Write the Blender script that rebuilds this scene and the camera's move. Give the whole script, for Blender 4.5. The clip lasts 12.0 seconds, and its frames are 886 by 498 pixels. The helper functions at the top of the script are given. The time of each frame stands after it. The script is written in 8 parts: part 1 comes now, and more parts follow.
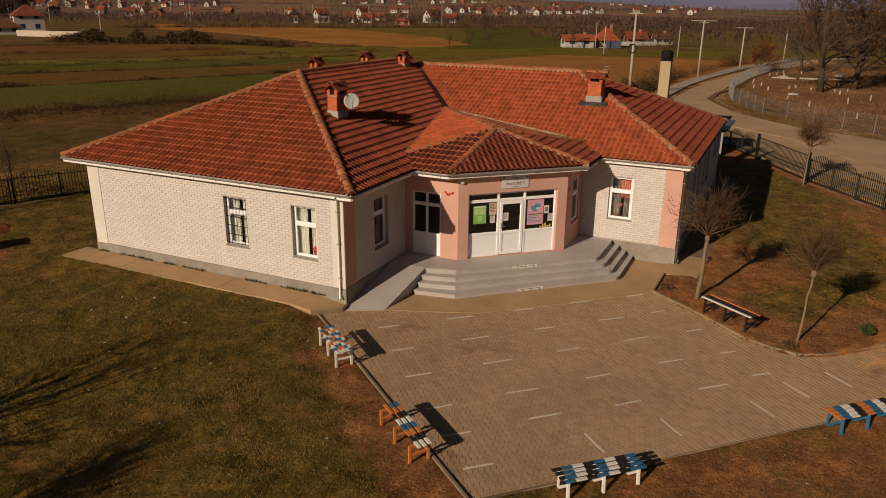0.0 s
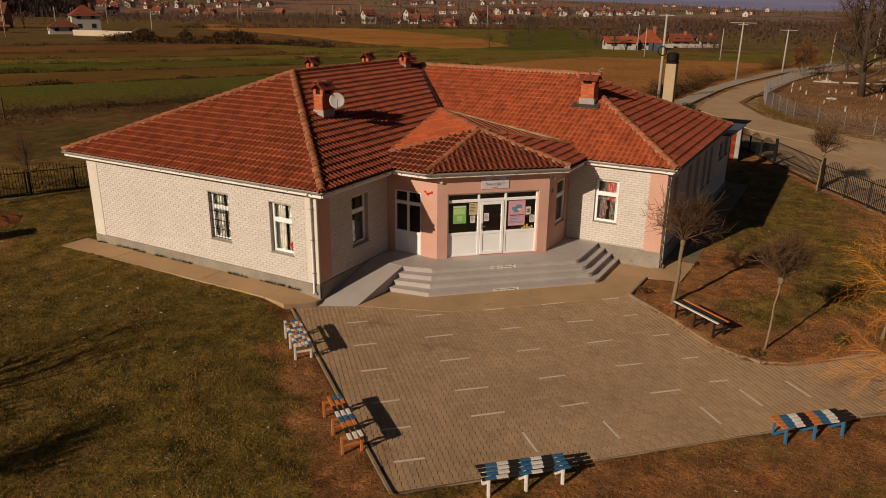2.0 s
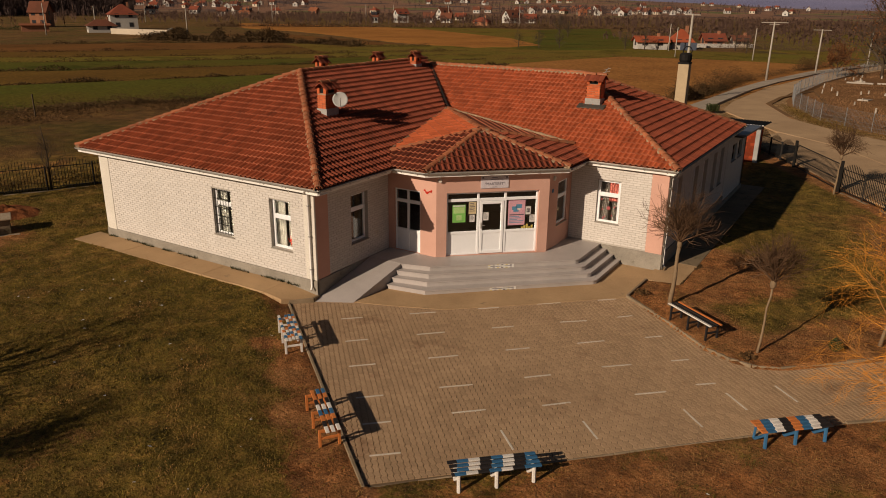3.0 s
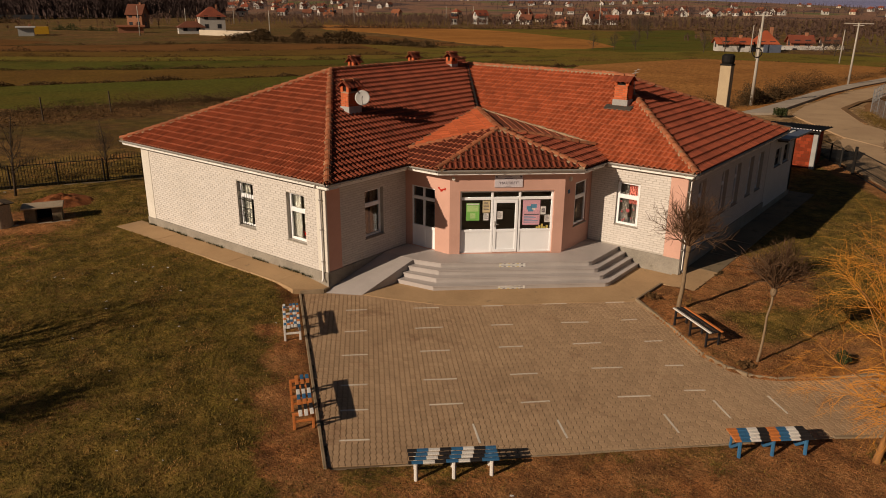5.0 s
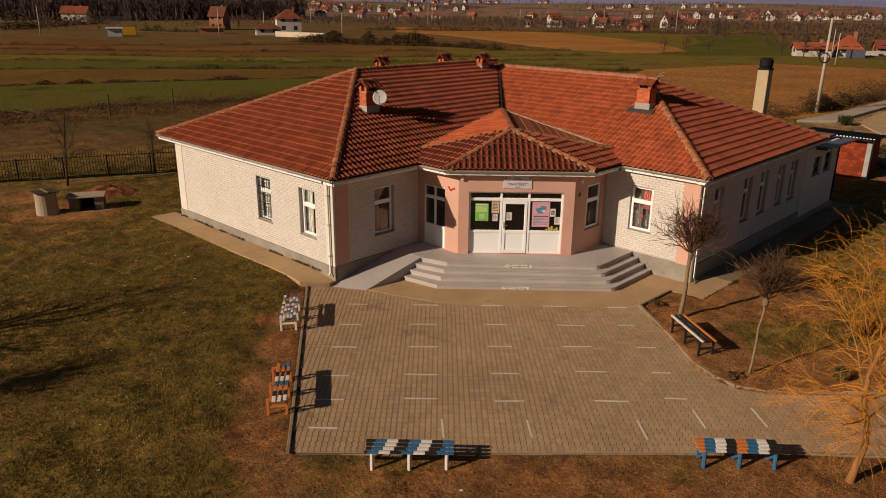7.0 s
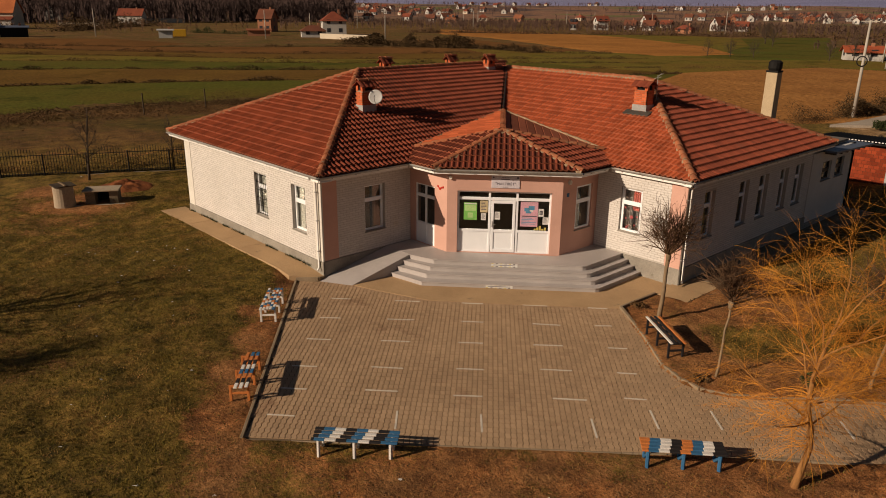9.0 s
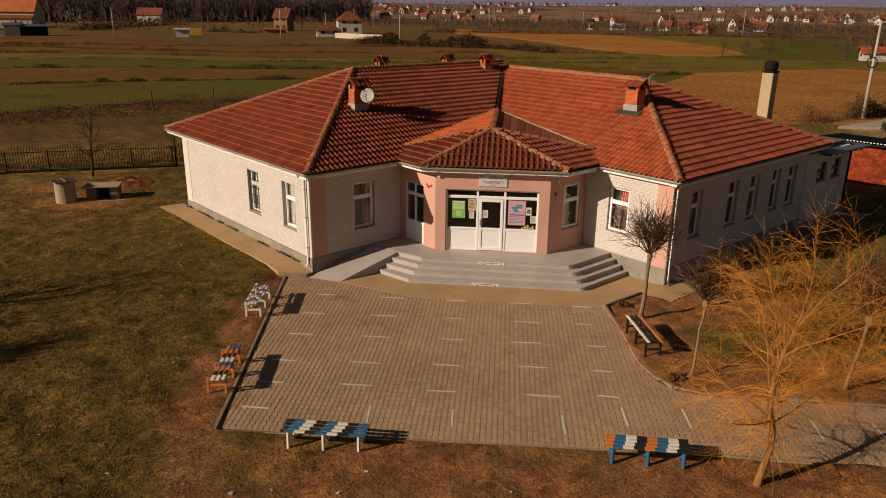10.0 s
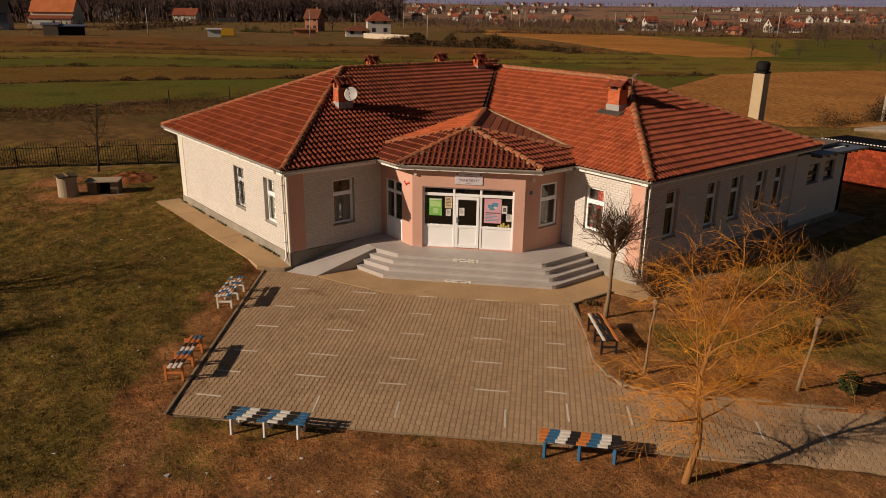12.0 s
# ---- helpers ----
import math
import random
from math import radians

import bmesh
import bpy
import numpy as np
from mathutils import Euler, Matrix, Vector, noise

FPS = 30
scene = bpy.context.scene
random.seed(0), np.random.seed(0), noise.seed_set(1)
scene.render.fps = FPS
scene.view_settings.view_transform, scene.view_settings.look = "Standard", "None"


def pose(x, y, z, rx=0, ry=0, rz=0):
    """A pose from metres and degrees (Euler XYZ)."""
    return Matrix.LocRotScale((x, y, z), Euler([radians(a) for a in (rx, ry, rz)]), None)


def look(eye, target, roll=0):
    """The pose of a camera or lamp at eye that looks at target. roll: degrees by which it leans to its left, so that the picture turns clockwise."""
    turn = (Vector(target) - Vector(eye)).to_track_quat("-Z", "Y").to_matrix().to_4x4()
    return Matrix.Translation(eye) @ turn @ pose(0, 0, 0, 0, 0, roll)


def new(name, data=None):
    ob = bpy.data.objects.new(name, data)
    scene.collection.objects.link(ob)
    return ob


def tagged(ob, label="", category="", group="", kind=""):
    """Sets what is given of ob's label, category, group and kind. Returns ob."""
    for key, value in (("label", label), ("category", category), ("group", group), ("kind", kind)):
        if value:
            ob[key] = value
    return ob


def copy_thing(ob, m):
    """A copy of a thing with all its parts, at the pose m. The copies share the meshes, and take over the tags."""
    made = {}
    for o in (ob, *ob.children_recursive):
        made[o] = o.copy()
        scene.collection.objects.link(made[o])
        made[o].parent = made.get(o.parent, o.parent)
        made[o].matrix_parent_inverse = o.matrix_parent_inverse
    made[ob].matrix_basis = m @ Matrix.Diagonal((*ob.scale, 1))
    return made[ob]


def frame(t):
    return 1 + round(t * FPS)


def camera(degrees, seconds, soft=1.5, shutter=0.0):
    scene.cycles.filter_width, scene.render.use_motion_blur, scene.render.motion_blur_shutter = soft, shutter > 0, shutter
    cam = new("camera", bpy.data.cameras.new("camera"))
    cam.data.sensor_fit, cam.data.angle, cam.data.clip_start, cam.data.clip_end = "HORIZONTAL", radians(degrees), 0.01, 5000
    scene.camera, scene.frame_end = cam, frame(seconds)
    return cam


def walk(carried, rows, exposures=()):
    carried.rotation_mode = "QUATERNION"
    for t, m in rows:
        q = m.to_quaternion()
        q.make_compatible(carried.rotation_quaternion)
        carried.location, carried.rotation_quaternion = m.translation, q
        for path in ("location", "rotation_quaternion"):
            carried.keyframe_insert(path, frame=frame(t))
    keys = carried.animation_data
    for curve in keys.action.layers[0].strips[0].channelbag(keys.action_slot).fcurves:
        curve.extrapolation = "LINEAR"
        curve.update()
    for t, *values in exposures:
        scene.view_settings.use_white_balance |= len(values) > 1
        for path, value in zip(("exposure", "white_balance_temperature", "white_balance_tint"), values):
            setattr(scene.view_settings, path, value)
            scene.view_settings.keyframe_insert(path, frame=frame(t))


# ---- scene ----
cam = camera(62.8, 12.0, soft=0.95)
PATH = [  # seconds, eye, target, roll
    (0.0, (11.625, -17.705, 9.054), (10.821, -15.989, 8.414), 0.6),
    (0.5, (12.16, -17.531, 9.077), (11.323, -15.831, 8.437), 0.7),
    (1.0, (12.665, -17.32, 9.053), (11.806, -15.631, 8.415), 0.7),
    (1.5, (13.24, -17.102, 9.054), (12.351, -15.427, 8.417), 0.7),
    (2.0, (13.792, -16.897, 9.094), (12.875, -15.237, 8.455), 0.7),
    (2.5, (14.329, -16.701, 9.147), (13.378, -15.063, 8.506), 0.7),
    (4.5, (16.386, -15.749, 9.132), (15.267, -14.22, 8.492), 0.6),
    (5.0, (16.895, -15.5, 9.125), (15.731, -14.005, 8.485), 0.5),
    (5.5, (17.366, -15.189, 9.098), (16.157, -13.729, 8.46), 0.5),
    (6.0, (17.829, -14.89, 9.115), (16.578, -13.466, 8.477), 0.6),
    (6.5, (18.284, -14.578, 9.119), (16.999, -13.183, 8.482), 0.6),
    (7.0, (18.744, -14.28, 9.106), (17.433, -12.91, 8.471), 0.6),
    (9.0, (20.407, -13.071, 9.072), (19.008, -11.788, 8.442), 0.6),
    (9.5, (20.831, -12.774, 9.087), (19.418, -11.508, 8.455), 0.7),
    (10.0, (21.241, -12.471, 9.079), (19.813, -11.221, 8.448), 0.7),
    (10.5, (21.641, -12.148, 9.098), (20.198, -10.914, 8.466), 0.7),
    (11.0, (22.013, -11.812, 9.097), (20.553, -10.599, 8.465), 0.7),
    (11.5, (22.402, -11.466, 9.084), (20.929, -10.27, 8.452), 0.7),
    (12.0, (22.768, -11.143, 9.077), (21.284, -9.959, 8.446), 0.7),
]
walk(cam, [(t, look(e, g, r)) for t, e, g, r in PATH], [(0.0, -0.38, 7200, 17), (4.0, -0.27, 7200, 17), (12.0, -0.11, 7200, 17)])
# ---- light ----
SUN_ELEV, SUN_TO = 24.2, (-0.277, -0.961)          # degrees; plan direction towards the sun
world = bpy.data.worlds.new("world")
scene.world = world
world.use_nodes = True
wn = world.node_tree
sky = wn.nodes.new("ShaderNodeTexSky")
sky.sky_type, sky.sun_disc = "NISHITA", False
sky.sun_elevation, sky.sun_rotation = radians(SUN_ELEV), math.atan2(SUN_TO[0], SUN_TO[1])
sky.air_density, sky.dust_density, sky.ozone_density = 1.0, 0.7, 2.0
wn.links.new(sky.outputs[0], wn.nodes["Background"].inputs[0])
wn.nodes["Background"].inputs[1].default_value = 0.025
sun_data = bpy.data.lights.new("sun", "SUN")
sun_data.energy, sun_data.angle, sun_data.color = 5.0, radians(0.55), (1.0, 0.88, 0.71)
sun = new("sun", sun_data)
sun_way = Vector((SUN_TO[0], SUN_TO[1], 0)).normalized() * math.cos(radians(SUN_ELEV)) + Vector((0, 0, math.sin(radians(SUN_ELEV))))
sun.matrix_world = look(sun_way * 60, (0, 0, 0))

rng = random.Random(7)


# ---- geometry helpers ----
class Geo:
    """Vertices and faces of one mesh, collected piece by piece."""

    def __init__(self):
        self.v, self.f = [], []

    def add(self, verts, faces):
        k = len(self.v)
        self.v.extend([tuple(p) for p in verts])
        self.f.extend([tuple(i + k for i in f) for f in faces])
        return self

    def quad(self, *pts):
        return self.add(pts, [tuple(range(len(pts)))])

    def box(self, x0, y0, z0, x1, y1, z1, m=None):
        p = [(x, y, z) for z in (z0, z1) for y in (y0, y1) for x in (x0, x1)]
        if m is not None:
            p = [m @ Vector(q) for q in p]
        return self.add(p, [(0, 2, 3, 1), (4, 5, 7, 6), (0, 1, 5, 4), (2, 6, 7, 3), (0, 4, 6, 2), (1, 3, 7, 5)])

    def cbox(self, x0, y0, z0, x1, y1, z1, b=0.01, m=None):
        """A box with chamfered edges."""
        lo, hi = (x0, y0, z0), (x1, y1, z1)
        pts, at = [], {}
        for sx in (0, 1):
            for sy in (0, 1):
                for sz in (0, 1):
                    s = (sx, sy, sz)
                    for a in range(3):
                        q = [(hi[i] if s[i] else lo[i]) + (0 if i == a else (-b if s[i] else b)) for i in range(3)]
                        at[s, a] = len(pts)
                        pts.append(q)
        faces = []
        for a in range(3):
            i, j = (a + 1) % 3, (a + 2) % 3
            for s in (0, 1):
                c = []
                for p, q in ((0, 0), (1, 0), (1, 1), (0, 1)):
                    k = [0, 0, 0]
                    k[a], k[i], k[j] = s, p, q
                    c.append(at[tuple(k), a])
                faces.append(c if s else c[::-1])
            for p in (0, 1):
                for q in (0, 1):
                    k0, k1 = [0, 0, 0], [0, 0, 0]
                    k0[i] = k1[i] = p
                    k0[j] = k1[j] = q
                    k1[a] = 1
                    c = [at[tuple(k0), i], at[tuple(k1), i], at[tuple(k1), j], at[tuple(k0), j]]
                    faces.append(c if (p + q) % 2 else c[::-1])
        for sx in (0, 1):
            for sy in (0, 1):
                for sz in (0, 1):
                    s = (sx, sy, sz)
                    c = [at[s, 0], at[s, 1], at[s, 2]]
                    faces.append(c if (sx + sy + sz) % 2 else c[::-1])
        if m is not None:
            pts = [m @ Vector(q) for q in pts]
        return self.add(pts, faces)

    def prism(self, poly, z0, z1, bevel=0.0):
        """A plan polygon (counter-clockwise) raised from z0 to z1; z's may be functions of x, y."""
        f0 = z0 if callable(z0) else (lambda x, y: z0)
        f1 = z1 if callable(z1) else (lambda x, y: z1)
        n = len(poly)
        p = [(x, y, f0(x, y)) for x, y in poly] + [(x, y, f1(x, y)) for x, y in poly]
        return self.add(p, [tuple(range(n))[::-1], tuple(range(n, 2 * n))] + [(i, (i + 1) % n, n + (i + 1) % n, n + i) for i in range(n)])

    def tube(self, pts, radii, n=8, cap=True):
        pts = [Vector(p) for p in pts]
        if not hasattr(radii, "__len__"):
            radii = [radii] * len(pts)
        base, side = len(self.v), None
        for i, p in enumerate(pts):
            d = (pts[min(i + 1, len(pts) - 1)] - pts[max(i - 1, 0)]).normalized()
            if side is None:
                side = d.orthogonal().normalized()
            side = (side - d * side.dot(d))
            side = side.normalized() if side.length > 1e-6 else d.orthogonal().normalized()
            up = d.cross(side)
            for k in range(n):
                a = 2 * math.pi * k / n
                self.v.append(tuple(p + (side * math.cos(a) + up * math.sin(a)) * radii[i]))
        for i in range(len(pts) - 1):
            for k in range(n):
                a, b = base + i * n + k, base + i * n + (k + 1) % n
                self.f.append((a, b, b + n, a + n))
        if cap:
            self.f.append(tuple(base + k for k in range(n))[::-1])
            self.f.append(tuple(base + (len(pts) - 1) * n + k for k in range(n)))
        return self

    def mesh(self, name, smooth=False):
        me = bpy.data.meshes.new(name)
        me.from_pydata(self.v, [], self.f)
        if smooth:
            me.polygons.foreach_set("use_smooth", [True] * len(me.polygons))
        me.update()
        return me


def part(name, geo, material, parent=None, label="", smooth=False, local=False):
    """Links a mesh as one object, under a thing or a part; local: the mesh is in the parent's own coordinates."""
    me = geo.mesh(name, smooth) if isinstance(geo, Geo) else geo
    if material is not None and not me.materials:
        me.materials.append(material)
    ob = new(name, me)
    if parent is not None:
        ob.parent = parent
        if not local and parent.parent is None and parent.type == "EMPTY":
            ob.matrix_parent_inverse = parent.matrix_basis.inverted()
    if label:
        ob["label"] = label
    return ob


def thing(name, label, category, m=None, group="", kind=""):
    e = new(name)
    e.empty_display_size = 0.2
    if m is not None:
        e.matrix_basis = m
    return tagged(e, label, category, group, kind)


def frame2(p, u, z=0.0):
    """Local frame on a wall: x along u, y inwards (left of u), z up."""
    ux, uy = u
    return Matrix(((ux, -uy, 0, p[0]), (uy, ux, 0, p[1]), (0, 0, 1, z), (0, 0, 0, 1)))


def inside(poly, x, y):
    x, y = np.asarray(x, float), np.asarray(y, float)
    r = np.zeros(x.shape, bool)
    for (x0, y0), (x1, y1) in zip(poly, poly[1:] + poly[:1]):
        if y0 != y1:
            r ^= ((y0 > y) != (y1 > y)) & (x < (x1 - x0) * (y - y0) / (y1 - y0) + x0)
    return r


def edge_distance(poly, x, y):
    x, y = np.asarray(x, float), np.asarray(y, float)
    best = np.full(x.shape, 1e9)
    for (x0, y0), (x1, y1) in zip(poly, poly[1:] + poly[:1]):
        dx, dy = x1 - x0, y1 - y0
        k = np.clip(((x - x0) * dx + (y - y0) * dy) / (dx * dx + dy * dy + 1e-12), 0, 1)
        best = np.minimum(best, np.hypot(x - x0 - k * dx, y - y0 - k * dy))
    return best


def sstep(a, b, t):
    k = np.clip((t - a) / (b - a), 0, 1)
    return k * k * (3 - 2 * k)


# ---- materials ----
def mat(name, c1, c2, scale=1.0, rough=0.85, bump=0.15, fine=25.0, c3=None, c3_scale=6.0, c3_from=0.6, rand=0.0, metal=0.0,
        stretch=(1, 1, 1), grain=0.18, spec=0.12, depth=0.01, huerand=0.0):
    """A surface with colour variation at two scales, fine relief, and optional variation from piece to piece."""
    m = bpy.data.materials.new(name)
    m.use_nodes = True
    nt = m.node_tree
    N, L = nt.nodes, nt.links
    b = N["Principled BSDF"]
    b.inputs["Roughness"].default_value, b.inputs["Metallic"].default_value = rough, metal
    b.inputs["Specular IOR Level"].default_value = spec
    g = N.new("ShaderNodeNewGeometry")
    mp = N.new("ShaderNodeMapping")
    mp.inputs["Scale"].default_value = stretch
    L.new(g.outputs["Position"], mp.inputs["Vector"])

    def nz(s, detail=4.0, rgh=0.6):
        n = N.new("ShaderNodeTexNoise")
        n.inputs["Scale"].default_value, n.inputs["Detail"].default_value, n.inputs["Roughness"].default_value = s, detail, rgh
        L.new(mp.outputs[0], n.inputs["Vector"])
        return n.outputs["Fac"]

    def ramp(src, lo, hi, a=0.0, z=1.0):
        r = N.new("ShaderNodeMapRange")
        for k, v in zip(("From Min", "From Max", "To Min", "To Max"), (lo, hi, a, z)):
            r.inputs[k].default_value = v
        L.new(src, r.inputs["Value"])
        return r.outputs[0]

    def mix(fac, a, z, mode="MIX"):
        x = N.new("ShaderNodeMix")
        x.data_type, x.blend_type = "RGBA", mode
        for s, v in ((x.inputs["Factor"], fac), (x.inputs[6], a), (x.inputs[7], z)):
            if isinstance(v, (int, float)):
                s.default_value = v
            elif isinstance(v, tuple):
                s.default_value = (*v, 1)
            else:
                L.new(v, s)
        return x.outputs[2]

    fine_out = nz(fine, 3.0)
    col = mix(ramp(nz(scale), 0.35, 0.65), c1, c2)
    if c3:
        col = mix(ramp(nz(c3_scale, 5.0, 0.7), c3_from, c3_from + 0.12), col, c3)
    if grain:
        v = N.new("ShaderNodeCombineColor")
        k = ramp(fine_out, 0.3, 0.7, 1 - grain, 1 + grain)
        for i in range(3):
            L.new(k, v.inputs[i])
        col = mix(1.0, col, v.outputs[0], "MULTIPLY")
    if rand:
        oi = N.new("ShaderNodeObjectInfo")
        ad, fr = N.new("ShaderNodeMath"), N.new("ShaderNodeMath")
        fr.operation = "FRACT"
        L.new(g.outputs["Random Per Island"], ad.inputs[0])
        L.new(oi.outputs["Random"], ad.inputs[1])
        L.new(ad.outputs[0], fr.inputs[0])
        v = N.new("ShaderNodeCombineColor")
        for i in range(3):
            L.new(ramp(fr.outputs[0], 0, 1, 1 - rand + huerand * (i == 0), 1 + rand - huerand * (i == 0)), v.inputs[i])
        col = mix(1.0, col, v.outputs[0], "MULTIPLY")
    L.new(col, b.inputs["Base Color"])
    if bump:
        bp = N.new("ShaderNodeBump")
        bp.inputs["Strength"].default_value, bp.inputs["Distance"].default_value = bump, depth
        L.new(fine_out, bp.inputs["Height"])
        L.new(bp.outputs[0], b.inputs["Normal"])
    r = ramp(fine_out, 0.3, 0.7, max(0, rough - 0.06), min(1, rough + 0.06))
    L.new(r, b.inputs["Roughness"])
    return m


def glass_mat(name, tint, rough=0.03):
    m = bpy.data.materials.new(name)
    m.use_nodes = True
    b = m.node_tree.nodes["Principled BSDF"]
    b.inputs["Base Color"].default_value = (*tint, 1)
    b.inputs["Roughness"].default_value, b.inputs["Transmission Weight"].default_value, b.inputs["IOR"].default_value = rough, 1.0, 1.45
    return m


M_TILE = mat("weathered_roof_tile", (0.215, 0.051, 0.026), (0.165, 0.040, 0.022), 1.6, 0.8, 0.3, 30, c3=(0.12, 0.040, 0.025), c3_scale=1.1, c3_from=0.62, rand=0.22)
# pans have a darker tone than the rolls beside them
M_TILE_PAN = mat("dark_tile_pan", (0.100, 0.027, 0.016), (0.078, 0.022, 0.014), 1.8, 0.9, 0.3, 30, c3=(0.07, 0.028, 0.018), c3_scale=1.3, c3_from=0.62, rand=0.22)
M_TILE_NEW = mat("bright_roof_tile", (0.53, 0.122, 0.047), (0.43, 0.098, 0.039), 1.2, 0.8, 0.3, 30, c3=(0.19, 0.055, 0.03), c3_scale=0.9, c3_from=0.64, rand=0.22)
M_TILE_NEWPAN = mat("bright_tile_pan", (0.43, 0.096, 0.038), (0.34, 0.076, 0.032), 1.4, 0.85, 0.3, 30, c3=(0.14, 0.045, 0.026), c3_scale=1.0, c3_from=0.64, rand=0.22)
M_TILE_MID = mat("mid_roof_tile", (0.325, 0.073, 0.030), (0.26, 0.058, 0.025), 1.5, 0.8, 0.3, 30, c3=(0.145, 0.044, 0.026), c3_scale=1.0, c3_from=0.62, rand=0.22)
M_TILE_MIDPAN = mat("mid_tile_pan", (0.225, 0.052, 0.023), (0.175, 0.041, 0.019), 1.6, 0.87, 0.3, 30, c3=(0.09, 0.032, 0.02), c3_scale=1.2, c3_from=0.62, rand=0.22)
# pale tile lips: sun caught on the row edges, put into the colour
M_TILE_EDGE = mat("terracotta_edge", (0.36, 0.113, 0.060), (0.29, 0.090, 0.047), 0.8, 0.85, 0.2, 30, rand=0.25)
M_CAP = mat("terracotta_ridge", (0.37, 0.125, 0.058), (0.28, 0.100, 0.050), 1.2, 0.85, 0.3, 26, c3=(0.27, 0.20, 0.125), c3_scale=5, c3_from=0.55, rand=0.2)
M_DECK = mat("roof_underlay", (0.16, 0.045, 0.02), (0.10, 0.03, 0.015), 1.0, 0.9, 0.2)
M_MORTAR = mat("lime_mortar", (0.34, 0.24, 0.15), (0.24, 0.16, 0.10), 3.0, 0.95, 0.6, 18, c3=(0.12, 0.07, 0.04), c3_scale=6, c3_from=0.58, depth=0.03)
M_BRICK = mat("white_brick", (0.605, 0.565, 0.525), (0.57, 0.53, 0.485), 0.7, 0.85, 0.12, 60, c3=(0.54, 0.44, 0.31), c3_scale=0.5, c3_from=0.66, rand=0.055, grain=0.06)
M_JOINT = mat("grey_mortar_joint", (0.45, 0.41, 0.36), (0.39, 0.355, 0.31), 2.0, 0.95, 0.3, 60)
M_CREAM = mat("cream_plaster", (0.66, 0.62, 0.55), (0.60, 0.56, 0.49), 1.2, 0.9, 0.2, 40, c3=(0.50, 0.40, 0.28), c3_scale=2.2, c3_from=0.66)
M_PINK = mat("salmon_plaster", (0.60, 0.350, 0.275), (0.545, 0.315, 0.246), 0.9, 0.9, 0.08, 45, c3=(0.66, 0.42, 0.33), c3_scale=2.0, c3_from=0.64, grain=0.06)
M_PLASTER = mat("grey_white_plaster", (0.62, 0.60, 0.56), (0.56, 0.54, 0.50), 0.8, 0.9, 0.2, 40, c3=(0.45, 0.43, 0.40), c3_scale=1.5, c3_from=0.64)
M_PLINTH = mat("concrete_plinth", (0.30, 0.27, 0.225), (0.23, 0.205, 0.17), 1.4, 0.92, 0.4, 35, c3=(0.14, 0.13, 0.09), c3_scale=4, c3_from=0.62)
# concrete darkened for the side wall's shade, with random stains
M_SHADED_CONC = mat("shade_toned_concrete", (0.22, 0.165, 0.105), (0.165, 0.125, 0.08), 0.7, 0.9, 0.3, 40, c3=(0.09, 0.075, 0.045), c3_scale=2.0, c3_from=0.55)
M_CONC = mat("concrete_slab", (0.45, 0.295, 0.16), (0.37, 0.24, 0.13), 0.6, 0.92, 0.3, 40, c3=(0.20, 0.15, 0.10), c3_scale=2.5, c3_from=0.62)
M_STEP = mat("grey_stone_step", (0.43, 0.385, 0.36), (0.37, 0.332, 0.31), 0.9, 0.55, 0.12, 70, c3=(0.22, 0.20, 0.18), c3_scale=2.0, c3_from=0.66, spec=0.5)
M_PAVER = mat("concrete_paver", (0.41, 0.272, 0.162), (0.345, 0.226, 0.134), 0.35, 0.9, 0.3, 55, c3=(0.26, 0.155, 0.09), c3_scale=0.6, c3_from=0.58, rand=0.10)
M_SAND = mat("joint_sand", (0.17, 0.115, 0.07), (0.13, 0.088, 0.052), 2.0, 0.95, 0.4, 60)
M_MARK = mat("white_strip", (0.62, 0.55, 0.46), (0.52, 0.46, 0.38), 2.5, 0.9, 0.2, 50, c3=(0.34, 0.28, 0.2), c3_scale=7, c3_from=0.6)
M_KERB = mat("kerb_concrete", (0.29, 0.215, 0.14), (0.22, 0.16, 0.10), 1.5, 0.93, 0.4, 40, c3=(0.14, 0.11, 0.075), c3_scale=5, c3_from=0.58, rand=0.1)
M_PVC = mat("white_pvc", (0.86, 0.87, 0.88), (0.82, 0.83, 0.84), 1.5, 0.35, 0.03, 40, grain=0.03, spec=0.5)
M_FASCIA = mat("white_metal_fascia", (0.82, 0.79, 0.74), (0.74, 0.71, 0.66), 0.8, 0.5, 0.05, 40, c3=(0.40, 0.33, 0.25), c3_scale=3, c3_from=0.66, grain=0.05)
M_GUTTER = mat("zinc_gutter", (0.42, 0.40, 0.37), (0.33, 0.31, 0.28), 1.4, 0.45, 0.08, 40, metal=0.4, c3=(0.22, 0.16, 0.11), c3_scale=4, c3_from=0.62)
M_PIPE = mat("dark_downpipe", (0.10, 0.085, 0.07), (0.07, 0.06, 0.05), 2, 0.5, 0.1, metal=0.3)
M_GLASS = glass_mat("window_glass", (0.80, 0.86, 0.86))
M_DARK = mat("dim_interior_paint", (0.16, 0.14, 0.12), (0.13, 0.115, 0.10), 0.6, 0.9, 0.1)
M_CURTAIN = mat("white_net_curtain", (0.62, 0.58, 0.52), (0.54, 0.50, 0.45), 1.5, 0.9, 0.1, stretch=(14, 14, 0.6))
M_CURTAIN_D = mat("greyed_net_curtain", (0.20, 0.165, 0.145), (0.15, 0.125, 0.11), 1.5, 0.9, 0.1, stretch=(9, 9, 0.6))
M_CURTAIN_R = mat("coral_curtain", (0.34, 0.085, 0.065), (0.27, 0.065, 0.05), 1.5, 0.9, 0.1, stretch=(10, 10, 0.6))
